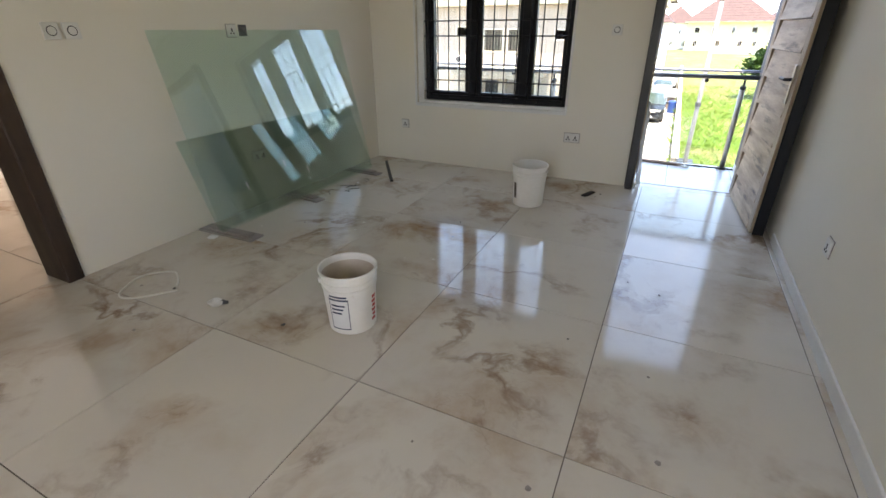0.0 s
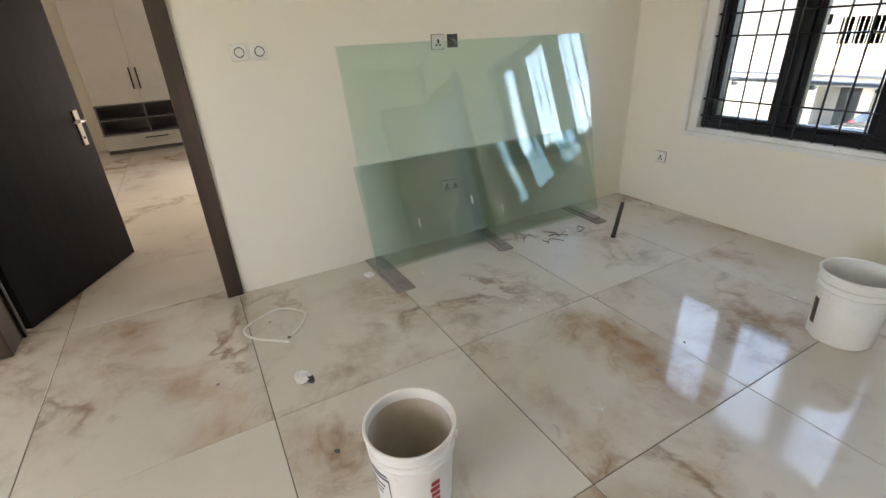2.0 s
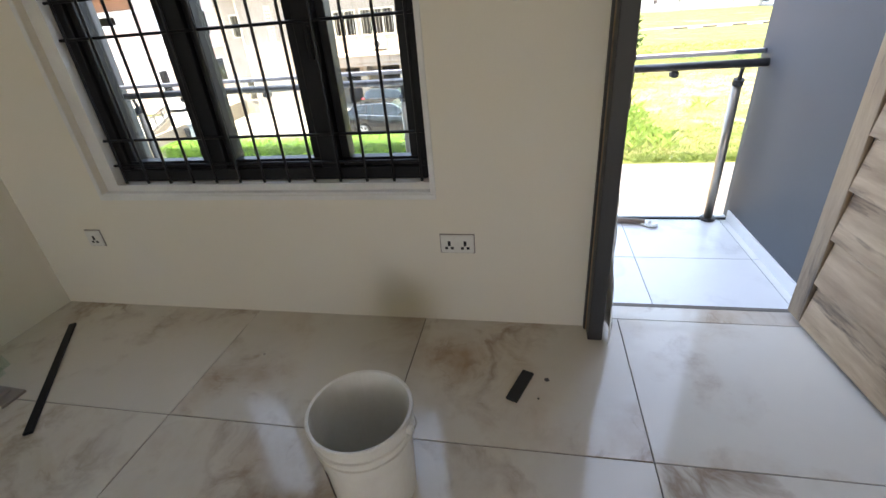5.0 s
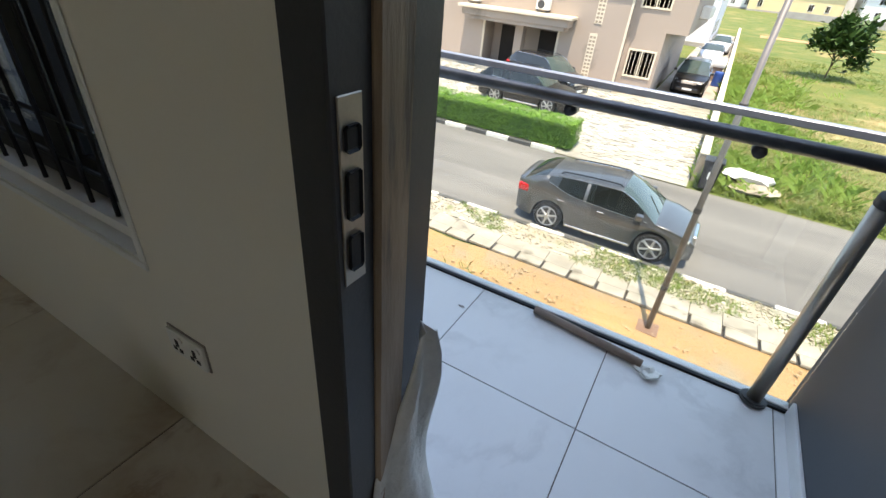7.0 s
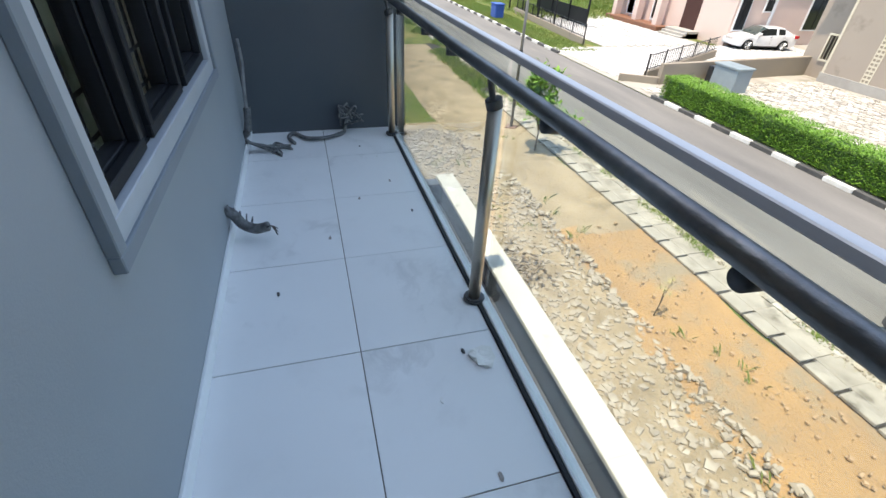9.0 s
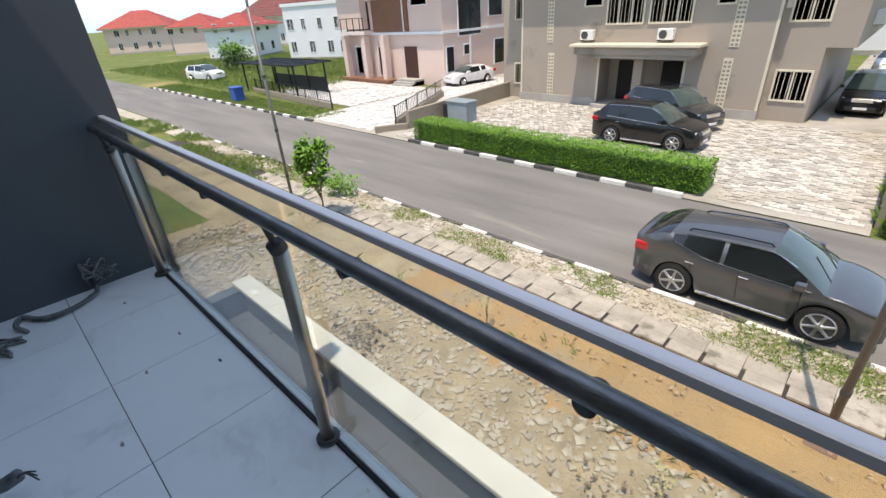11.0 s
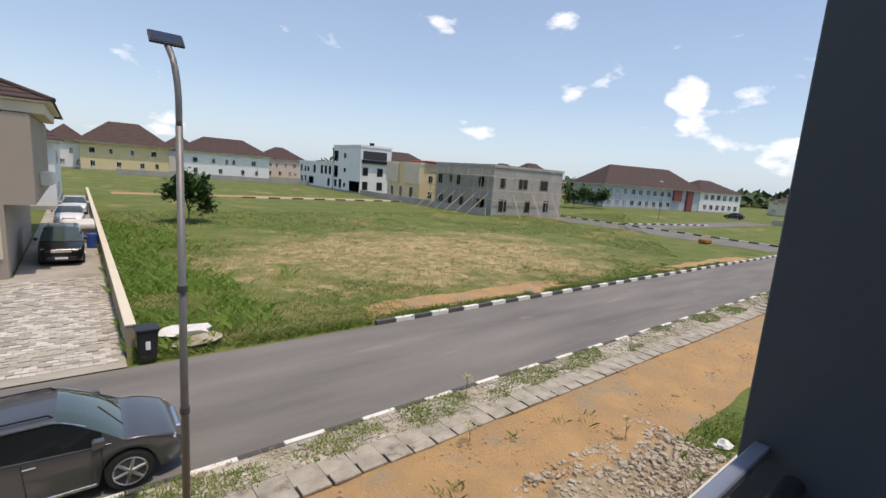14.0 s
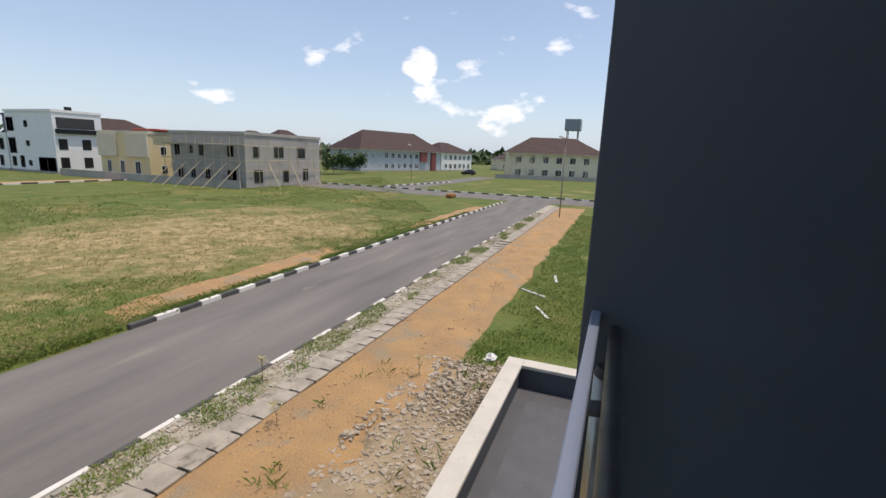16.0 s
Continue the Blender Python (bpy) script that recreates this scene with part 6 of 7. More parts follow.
# perforated block strips and air conditioners
for x, z0, z1 in ((-17.15, 3.6, 6.6), (-17.0, 0.5, 3.0), (-6.85, 3.4, 6.6), (-6.95, 0.4, 2.9)):
    st = part("vent_strip", box(x, x + 0.42, -0.03, 0.0, z0, z1), CREAM, main)
    bm = None
    n = int((z1 - z0) / 0.2)
    for k in range(n):
        for c in (0.05, 0.24): bm = box(x + c, x + c + 0.13, -0.036, -0.02, z0 + 0.05 + k * 0.2, z0 + 0.16 + k * 0.2, bm=bm)
    # darker boxes on the strip: colour stands in for shade in the holes
    part("vent_hole_fill", bm, WALLC, st)["kind"] = "stuff"
for x, z in ((-14.3, 3.75), (-9.85, 3.75)):
    q = empty("air_conditioner", (x, MY - 0.34, GZ + z), "wall-hung white air conditioner unit", "air conditioner", "air conditioners")
    part("case", box(-0.40, 0.40, -0.06, 0.32, 0, 0.54, 0.03), SOCKET, q)
    part("fan_grille", rod((-0.10, -0.055, 0.27), (-0.10, -0.075, 0.27), 0.21, n=24), DGREY, q)
    for s in (-0.35, 0.3): part("bracket", box(s, s + 0.05, -0.1, 0.33, -0.06, 0.0), DGREY, q)
for k, (y, z) in enumerate(((37, 4.0), (38.4, 4.0), (40, 3.9))):
    q = empty("air_conditioner", (-1.85, y, GZ + z), "wall-hung white air conditioner unit", "air conditioner", "air conditioners")
    part("case", box(-0.2, 0.3, -0.45, 0.45, 0, 0.62, 0.03), SOCKET, q)

# the pinkish modern house to its side
nb = empty("pink_house", (-41.5, 33.6, GZ), "pale pink modern two-storey house with rust-brown cladding", "house")
NW, ND = 13.2, 15
part("wall", box(0, NW, 0.8, ND, -0.1, 8.2, bm=box(0.0, 3.6, 0.0, 0.8, 4.6, 8.2)), PINK, nb)
part("roof_box", box(-0.9, NW + 0.25, -0.6, ND, 8.2, 10.6, 0.05), PINKW, nb)
part("roof_edge", box(-1.0, NW + 0.35, -0.7, ND, 10.6, 10.72), WHITER, nb)
part("cladding", box(0.3, NW + 0.06, 0.68, 0.8, 7.2, 8.2, bm=box(4.4, 9.2, 0.66, 0.8, 4.3, 7.2)), RUST, nb, "rust-brown cladding panels")
part("band", box(-0.1, NW + 0.12, 0.6, ND, 6.9, 7.12), WHITER, nb)
part("band", box(-0.1, NW + 0.12, 0.62, ND, 4.05, 4.25), WHITER, nb)
bal = part("balcony", box(0.4, 4.2, -0.3, 0.8, 4.15, 4.45), PINKW, nb)
part("balcony_door", box(0.8, 3.8, 0.74, 0.82, 4.5, 6.8), WPANE, bal)
for x in (0.6, 1.6, 2.6, 3.6, 4.1): part("baluster", box(x - 0.03, x + 0.03, -0.28, -0.22, 4.45, 5.5), BLACK, bal)
part("rail", box(0.5, 4.2, -0.3, -0.22, 5.5, 5.56), BLACK, bal)
for x in (0.3, 3.4, 6.2): part("porch_column", box(x, x + 0.55, -0.2, 0.4, 0.2, 4.05), PINK, nb)
part("porch_slab", box(0.0, 7.4, -0.6, 0.8, -0.1, 0.35, 0.02), RUST, nb)
for k in range(3): part("step", box(8.1, 10.6, -0.9 + 0.3 * k, 0.8, 0, 0.17 * (k + 1)), CONCRETE, nb)
part("front_door", box(8.4, 10.0, 0.72, 0.81, 0.5, 3.1, 0.01), mat("dark_red_door", (0.06, 0.02, 0.015), rough=0.4), nb)
def nb_win(x, z, w, h, y=0.8, n=2):
    q = window_unit(nb, x, z, w, h, WHITER, False, n); q.location = (0, y, 0)
nb_win(1.1, 0.5, 1.9, 2.6); nb_win(4.6, 0.5, 1.2, 2.6); nb_win(9.6, 6.2, 2.0, 0.7, n=1)
for y, z, w, h in ((2.6, 3.7, 3.0, 3.4), (6.6, 5.0, 2.0, 2.0), (1.0, 1.0, 1.0, 2.1), (3.2, 2.2, 0.8, 0.9), (7.4, 1.0, 1.9, 2.2), (11.2, 1.4, 1.6, 1.6), (11.0, 5.2, 1.6, 1.7)):
    q = part("window", box(NW - 0.02, NW + 0.08, y, y + w, z, z + h, 0.01), WHITER, nb)
    part("pane", box(NW + 0.02, NW + 0.1, y + 0.09, y + w - 0.09, z + 0.09, z + h - 0.09), WPANE, q)
    part("mullion", box(NW + 0.09, NW + 0.12, y + w / 2 - 0.04, y + w / 2 + 0.04, z + 0.09, z + h - 0.09), BLACK, q)
part("downpipe", tube([(9.1, 0.6, 8.2), (9.1, 0.6, 7.6), (8.7, 0.6, 7.2), (8.7, 0.6, 4.2)], 0.06, 8), WHITER, nb)
for y in (4.0, 10.2): part("pilaster", box(NW, NW + 0.09, y, y + 0.2, 0, 8.2), WHITER, nb)

# further houses
F2 = [(-5.5, 4.2, 1.4, 1.6), (-2.6, 4.2, 0.9, 1.6), (0.6, 4.2, 0.9, 1.6), (3.8, 4.2, 1.4, 1.6), (-5.4, 1.0, 1.2, 1.7), (-1.6, 1.0, 1.2, 1.7), (2.0, 1.0, 1.2, 1.7), (4.4, 1.0, 1.0, 1.7)]
S2 = [(2, 4.2, 1.2, 1.5), (5.2, 4.2, 1.2, 1.5), (2, 1.0, 1.2, 1.5), (6, 1.0, 1.2, 1.5)]
h = house("white_house", (-66, 46, 0), 0.28, 12, 13, 7.4, WHITER, ROOFR, "white two-storey house with a maroon roof behind the lawn", 1.2, F2, S2, flat=True, parapet=WHITER)
house("far_house", (-88, 62, 0), 0.5, 13, 12, 6.4, WHITER, ROOFR, "cream house with a wide maroon hipped roof", 4.6, F2, S2, over=1.0)
house("far_house", (-118, 66, 0), 0.5, 18, 14, 6.6, WHITER, ROOFR, "cream house with a tall maroon hipped roof", 6.0, F2, S2, over=1.2)
house("far_house", (-116, 46, 0), 0.7, 10, 10, 5.6, PINK, ROOFRED, "pinkish house with an orange-red roof", 2.6, F2[:4], S2, over=0.8)
house("far_house", (-150, 44, 0), 0.9, 16, 12, 6.2, PINK, ROOFRED, "pinkish house with a red roof at the street's end", 4.0, F2, S2, over=1.0)
house("far_house", (-158, 20, 0), 1.2, 18, 12, 6.4, PINK, ROOFR, "pinkish house with a maroon roof across the street's end", 4.4, F2, S2, over=1.0)
house("far_house", (-165, -6, 0), 1.4, 16, 12, 6.4, WHITER, ROOFRED, "white house with a red roof beyond the street's end", 4.0, F2, S2, over=1.0)
house("far_house", (-88, 42, 0), 0.6, 9, 10, 5.2, WHITER, ROOFRED, "small white house with a red roof down the street", 2.2, F2[1:3], S2, over=0.8)
house("far_house", (-5.2, 62, 0), 0.0, 6, 18, 6.6, WHITER, ROOFB, "white house with a brown roof behind the duplex", 3.0, F2[1:3], S2)
house("far_house", (10.8, 170, 0), 0.0, 21.5, 14, 8.0, YELLOWR, ROOFB, "pale yellow house with a tall brown hipped roof", 6.4, [(x * 1.6, z * 1.15, w, hh) for x, z, w, hh in F2], S2, over=1.2)
house("far_house", (-3.0, 175, 0), 0.05, 11, 14, 7.6, WHITER, ROOFB, "white house with a brown hipped roof", 5.0, F2, S2)
house("far_house", (28, 186, 0), 0.05, 12, 14, 7.6, WHITER, ROOFB, "white house with a dark brown hipped roof", 5.2, F2, S2)
house("far_house", (38, 167, 0), 0.0, 26, 14, 7.6, WHITER, ROOFB, "white house with a broad brown roof", 5.0, [(x * 1.9, z, w, hh) for x, z, w, hh in F2] + [(-1, 4.2, 0.8, 1.5)], S2, over=1.0)
house("far_house", (62, 185, 0), -0.1, 17, 14, 7.4, PINK, ROOFB, "pinkish white house with a brown roof", 4.6, F2, S2)
# white three-storey modern house and its wing
Q = -math.pi / 2
h = house("modern_house", (52.0, 130.0, 0), Q, 23.0, 9, 6.8, WHITER, ROOFB, "white modern wing with tall dark windows", 1, [(-10.5, 4.2, 1.1, 1.8), (-7.5, 4.2, 1.1, 1.4), (-5.4, 4.2, 1.1, 1.4), (-1.0, 4.0, 1.4, 2.2), (4.0, 4.0, 1.4, 2.2), (6.6, 4.0, 1.4, 2.2), (9.2, 4.0, 1.4, 2.2), (-10.2, 0.9, 1.2, 2.0), (-7.4, 0.9, 1.0, 2.0), (-4.2, 0.9, 3.2, 2.0), (8.6, 0.9, 1.2, 2.0)], S2, flat=True, frame=CHARC)
h = house("modern_house", (52.2, 111.0, 0), Q, 14.6, 8.5, 11.2, WHITER, ROOFB, "white three-storey modern house with black framed windows", 1, [(-7.0, 7.6, 2.2, 2.6), (-7.0, 3.4, 2.2, 3.0), (-1.4, 8.4, 1.0, 1.2), (-1.4, 4.9, 1.0, 1.0), (-1.4, 1.2, 1.0, 1.0), (-6.6, 1.0, 1.2, 1.8), (-4.0, 0.8, 1.3, 2.2), (1.8, 0.3, 5.2, 2.6)], [(0.6, 1.0, 1.5, 2.0), (4.6, 1.0, 1.6, 2.0), (0.6, 4.4, 1.5, 2.0), (4.6, 4.4, 1.6, 2.0), (0.6, 8.3, 6.6, 2.0)], flat=True, frame=CHARC)
part("loggia", box(7.0, 7.9, 0.3, 8.2, 7.4, 8.2), BLACK, h); part("water_tank", rod((3.5, 5, 11.65), (3.5, 5, 12.5), 0.6, n=16), BLACK, h)
h = house("modern_house", (57.5, 124.0, 0), Q, 13.0, 8, 11.0, CHARC, ROOFB, "charcoal stair tower behind the white house", 1, [], [], flat=True, parapet=CHARC)
part("water_tank", rod((-2.5, 4, 11.4), (-2.5, 4, 12.6), 0.8, n=16), BLACK, h)
house("far_house", (78, 122, 0), 0, 20, 12, 8.0, WHITER, ROOFB, "house with a dark brown roof behind the white one", 4.0, F2, S2)
h = house("yellow_house", (53.2, 86.6, 0), Q, 12.4, 12, 7.7, YELLOWR, ROOFRED, "cream and yellow house with a red lean-to roof", 1.0, [(-5.6, 4.6, 0.9, 2.0), (-3.2, 4.6, 0.9, 2.0), (2.4, 4.6, 0.9, 2.0), (-4.6, 0.9, 1.1, 2.2), (-1.2, 0.9, 1.1, 2.2), (2.6, 0.9, 1.3, 2.2)], S2, flat=True, parapet=CREAM)
part("upper_render", box(-6.25, -1.5, -0.35, 0, 3.8, 7.7, bm=box(1.0, 6.25, -0.35, 0, 3.8, 7.7)), CREAM, h)
part("red_roof", box(1.2, 6.8, 1.0, 12.4, 8.2, 8.6, 0.1), ROOFRED, h)
# unfinished block house in scaffolding
h = house("unfinished_house", (52.2, 66.2, 0), Q, 15.4, 18, 7.9, GREYBLK, ROOFB, "unfinished bare block house wrapped in pole scaffolding", 1.0, [(-6.9, 4.5, 1.3, 1.8), (-3.6, 4.8, 0.8, 1.4), (-1.6, 4.5, 1.1, 1.8), (4.2, 4.5, 1.4, 1.8), (-6.4, 0.9, 1.2, 1.9), (-3.6, 0.3, 1.1, 2.4), (-0.6, 0.9, 1.2, 1.8), (4.0, 0.4, 2.0, 2.4)], [(1.5, 4.5, 1.5, 1.8), (6.0, 4.5, 2.4, 2.0), (11.5, 4.5, 2.4, 2.0), (1.5, 0.6, 2.0, 2.2), (8.0, 0.5, 1.6, 2.2), (13, 0.6, 1.6, 2.2)], flat=True, frame=GREYBLK)
rs = random.Random(3)
for x in [-7.7 + 1.7 * k for k in range(10)]:
    part("scaffold_pole", rod((x, -1.2, 0), (x + rs.uniform(-0.15, 0.15), -1.1, 6.8 + rs.random()), 0.05, n=6), SCAFF, h)
for y in [1.5 + 2.2 * k for k in range(8)]:
    part("scaffold_pole", rod((8.9, y, 0), (8.85, y + rs.uniform(-0.2, 0.2), 6.9 + rs.random()), 0.05, n=6), SCAFF, h)
for z in (2.6, 4.2, 6.3):
    part("scaffold_ledger", rod((-7.9, -1.25, z), (8.9, -1.2, z + rs.uniform(-0.2, 0.2)), 0.05, n=6), SCAFF, h)
    part("scaffold_ledger", rod((8.95, -1.2, z), (8.95, 17.5, z + rs.uniform(-0.2, 0.2)), 0.05, n=6), SCAFF, h)
part("scaffold_boards", box(-7.6, 8.6, -1.5, -0.6, 6.35, 6.42), SCAFF, h)
for k in range(6): part("raking_prop", rod((-7 + 2.7 * k, -4.6, 0), (-5.4 + 2.7 * k, -1.2, 3.8), 0.07, n=6), SCAFF, h)
for k in range(3): part("raking_prop", rod((12.4, 2 + 5 * k, 0), (8.9, 3.5 + 5 * k, 3.8), 0.07, n=6), SCAFF, h)
house("far_house", (101, 98, 0), 0, 15, 12, 6.8, CREAM, ROOFB, "cream house with a brown roof and dark windows", 4.0, F2, S2)
house("far_house", (122, 104, 0), 0, 18, 14, 6.8, CREAM, ROOFB, "cream house with a broad brown roof", 5.4, F2, S2)
h = house("terrace_house", (143, 77, 0), -0.30, 40, 15, 7.0, BLUEGR, ROOFB, "long pale blue-grey terrace with a brown roof", 6.4, [(-18.5 + 3.0 * k, z, 1.7, 1.7) for k in range(9) for z in (0.9, 4.3)], S2, over=1.0)
part("red_bay", box(8.0, 11.5, -0.7, 0.1, 3.3, 7.0), PINKRED, h); part("red_bay", box(14.0, 16.5, -0.7, 0.1, 0, 7.0), PINKRED, h)
house("terrace_house", (172, 68, 0), -0.30, 20, 15, 6.8, WHITER, ROOFB, "pale terrace with a brown roof and balconies", 4.2, [(-8 + 3 * k, z, 1.7, 1.8) for k in range(6) for z in (0.9, 4.3)], S2)
h = house("cream_house", (134.5, 24.3, 0), -1.26, 27, 14, 7.4, CREAM, ROOFB, "long cream house with a brown hipped roof", 4.8, [(-11.5 + 3.9 * k, z, 1.8, 1.9) for k in range(7) for z in (1.0, 4.6)], S2, over=1.0)
part("gate_pillar", box(-14.2, -13.6, -1.4, -0.8, 0, 7.3), CREAM, h)
house("far_house", (160, 0, 0), -1.4, 16, 14, 6.4, CREAM, ROOFB, "cream house with a brown roof at the street's end", 4.0, F2, S2)
house("far_house", (205, 52, 0), -1.1, 16, 14, 5.2, CREAM, ROOFB, "low cream house with a brown roof far off", 3.0, F2, S2)
wt = empty("water_tower", (152, 22, GZ), "steel water tower with a square tank", "water tower")
for a in (-1.6, 1.6):
    for b in (-1.6, 1.6): part("leg", rod((a, b, 0), (a, b, 15), 0.14, n=6), GALV, wt)
part("tank", box(-2.4, 2.4, -2.4, 2.4, 15, 18.5, 0.1), BOXBLUE, wt)
for z in (5, 10): part("brace", box(-1.7, 1.7, -1.7, -1.6, z, z + 0.15, bm=box(-1.7, -1.6, -1.7, 1.7, z, z + 0.15)), GALV, wt)


# ---- vehicles ----
def car(name, at, yaw, paint, label, L=4.8, W=1.88, H=1.70, hood=0.98, wr=0.37, style="suv", bars=True):
    """A car along +x (nose), lofted from cross sections; panes, lamps and wheels are parts."""
    ob = empty(name, at, label, "car"); ob.rotation_euler = (0, 0, yaw)
    hb, n = W / 2, 56
    fx, rx = (L / 2 - 0.88, -L / 2 + 0.95) if style == "crossover" else (L / 2 - 0.93, -L / 2 + 1.02)   # axles
    low = 0.24
    cowl, screen = L / 2 - 1.12, L / 2 - 2.08      # foot and top of the windscreen
    tail0, tail1 = (-L / 2 + 0.62, -L / 2 + 0.16) if style == "suv" else (-L / 2 + 1.15, -L / 2 + 0.55)
    if style == "crossover": cowl, screen, tail0, tail1 = L / 2 - 0.93, L / 2 - 1.86, -L / 2 + 0.72, -L / 2 + 0.14
    sm = lambda t: max(0, min(1, t)) ** 2 * (3 - 2 * max(0, min(1, t)))
    def belt(x):
        z = hood + 0.02 + 0.14 * sm((cowl - x) / (L * 0.75))
        if x > cowl: z = hood - 0.17 * sm((x - cowl) / (L / 2 - cowl)) ** 1.5
        if x > L / 2 - 0.25: z -= 0.16 * ((x - L / 2 + 0.25) / 0.25) ** 2
        if style == "crossover": z += 0.19 * sm((screen - 0.9 - x) / (screen - 0.9 - tail0)) ** 1.4 - 0.12 * sm((tail0 - x) / 0.6)
        if style == "saloon" and x < tail1: z = hood + 0.06
        return z
    def roof(x):
        if x >= cowl: return belt(x) + 0.035
        if x > screen: return belt(x) + 0.03 + (H - 0.06 - belt(x)) * (1 - ((x - screen) / (cowl - screen)) ** 1.25)
        if style == "crossover" and x > tail0: return H - 0.02 - 0.11 * ((screen - x) / (screen - tail0)) ** 2
        if x > tail0: return H - 0.045 * ((x - screen + 0.5) / 1.6) ** 2 - 0.02
        if x > tail1: return roof(tail0 + 0.001) - (roof(tail0 + 0.001) - 0.03 - belt(x)) * ((tail0 - x) / (tail0 - tail1)) ** 1.15
        return belt(x) + 0.02
    def width(x):
        e = max(0, (abs(x) - L / 2 + 0.75) / 0.75)
        return hb * (1 - 0.20 * e ** 2.2)
    xs = sorted({*[-L / 2 + L * i / n for i in range(n + 1)], cowl, screen, tail0, tail1})
    secs = []
    for x in xs:
        w = width(x); zb, zr = belt(x), roof(x)
        b = low + 0.05 * max(0, (abs(x) - L / 2 + 0.5) / 0.5) ** 2
        for ax in (fx, rx):
            r = wr + 0.06
            if abs(x - ax) < r: b = max(b, wr + math.sqrt(r * r - (x - ax) ** 2) - 0.02)
        b = min(b, zb - 0.12)
        cab = max(0, min(1, (zr - zb - 0.03) / (H - zb - 0.08)))
        wt = w * (0.97 - 0.20 * cab) if cab > 0 else w * 0.90
        mid = (b + zb) / 2
        secs.append([(x, w * 0.95, b), (x, w, mid), (x, w * 0.985, zb - 0.07), (x, w * 0.955, zb), (x, wt, zr - 0.055 * (0.4 + 0.6 * cab)), (x, wt * 0.90, zr - 0.012), (x, wt * 0.45, zr + 0.012), (x, 0, zr + 0.018)])
    K = len(secs[0])
    groups = {}
    vs = {}
    def region(xm, k):
        glassy = k == 3
        if screen < xm < cowl - 0.05 and k >= 4: return "windscreen"
        if tail1 < xm < tail0 and k >= 4 : return "rear_window"
        if glassy:
            if style == "suv":
                if screen - 0.95 < xm < cowl - 0.42: return "front_side_window"
                if tail0 + 0.75 < xm < screen - 1.03: return "rear_side_window"
                if tail0 + 0.12 < xm < tail0 + 0.68: return "quarter_window"
            elif style == "crossover":
                if screen - 0.78 < xm < cowl - 0.36: return "front_side_window"
                if tail0 + 0.10 < xm < screen - 0.84: return "rear_side_window"
            else:
                if screen - 0.75 < xm < cowl - 0.45: return "front_side_window"
                if tail0 + 0.02 < xm < screen - 0.85: return "rear_side_window"
        return "body"
    for i in range(len(xs) - 1):
        for k in range(K - 1):
            g = region((xs[i] + xs[i + 1]) / 2, k)
            for s in (1, -1):
                key = g + ("L" if s > 0 else "R") if "side" in g or "quarter" in g else g
                quad = [(secs[i][k]), (secs[i + 1][k]), (secs[i + 1][k + 1]), (secs[i][k + 1])]
                quad = [(a, s * b_, c) for a, b_, c in quad]
                if s < 0: quad = quad[::-1]
                groups.setdefault(key, []).append(quad)
    for end in (0, -1):
        sec = secs[end]
        for k in range(K - 1):
            quad = [(sec[k][0], sec[k][1], sec[k][2]), (sec[k][0], -sec[k][1], sec[k][2]), (sec[k + 1][0], -sec[k + 1][1], sec[k + 1][2]), (sec[k + 1][0], sec[k + 1][1], sec[k + 1][2])]
            groups["body"].append(quad)
    for i in range(len(xs) - 1):
        groups.setdefault("underside", []).append([secs[i][0], secs[i + 1][0], (xs[i + 1], -secs[i + 1][0][1], secs[i + 1][0][2]), (xs[i], -secs[i][0][1], secs[i][0][2])])
    body = None
    for key in sorted(groups, key=lambda q: q != "body"):
        bm = bmesh.new()
        for quad in groups[key]:
            try: bm.faces.new([bm.verts.new(p) for p in quad])
            except ValueError: pass
        bmesh.ops.remove_doubles(bm, verts=bm.verts, dist=1e-4)
        bmesh.ops.dissolve_degenerate(bm, edges=bm.edges, dist=1e-4)
        nm = key.rstrip("LR") if key[-1] in "LR" else key
        m = paint if nm == "body" else RUBBER if nm == "underside" else SCREENG if nm == "windscreen" else CARGLASS
        q = part(nm, bm, m, ob if body is None or nm == "underside" else body, smooth=True)
        body = body or q
    z = belt(0)
    for s in (1, -1):
        strip = [(x, s * (width(x) * 0.957 + 0.004), belt(x) + 0.006) for x in np.linspace(tail0 + 0.1, cowl - 0.2, 14)]
        part("belt_trim", tube(strip, 0.011, 6), CHROME, body)
        top = [(x, s * (width(x) * 0.775 + 0.01), roof(x) - 0.035) for x in np.linspace(tail0 + 0.15, cowl - 0.3, 18) if roof(x) > belt(x) + 0.15]
        part("roof_trim", tube(top, 0.010, 6), CHROME, body)
        if bars:
            rb = [(x, s * hb * 0.62, roof(x) + 0.045) for x in np.linspace(tail0 + 0.35, screen - 0.1, 9)]
            part("roof_rail", tube([(rb[0][0] - 0.06, rb[0][1], rb[0][2] - 0.05)] + rb + [(rb[-1][0] + 0.06, rb[-1][1], rb[-1][2] - 0.05)], 0.016, 8), BLACK, body)
        for x in (screen - 0.35, screen - 1.35):
            part("door_handle", box(x - 0.09, x + 0.09, s * hb * 0.985 - 0.018, s * hb * 0.985 + 0.022, z - 0.13, z - 0.10, 0.008), CHROME, body)
        part("side_mirror", box(cowl - 0.48, cowl - 0.30, s * (hb + 0.09) - 0.10, s * (hb + 0.09) + 0.07, z + 0.02, z + 0.17, 0.04, segments=2), paint, body)
        for x in (screen + 0.62, screen - 0.40, screen - 1.28):
            part("door_seam", tube([(x, s * hb * 1.0, low + 0.16), (x - 0.02, s * hb * 1.003, (low + z) / 2), (x - 0.05, s * hb * 0.985, z - 0.03)], 0.006, 4), RUBBER, body)
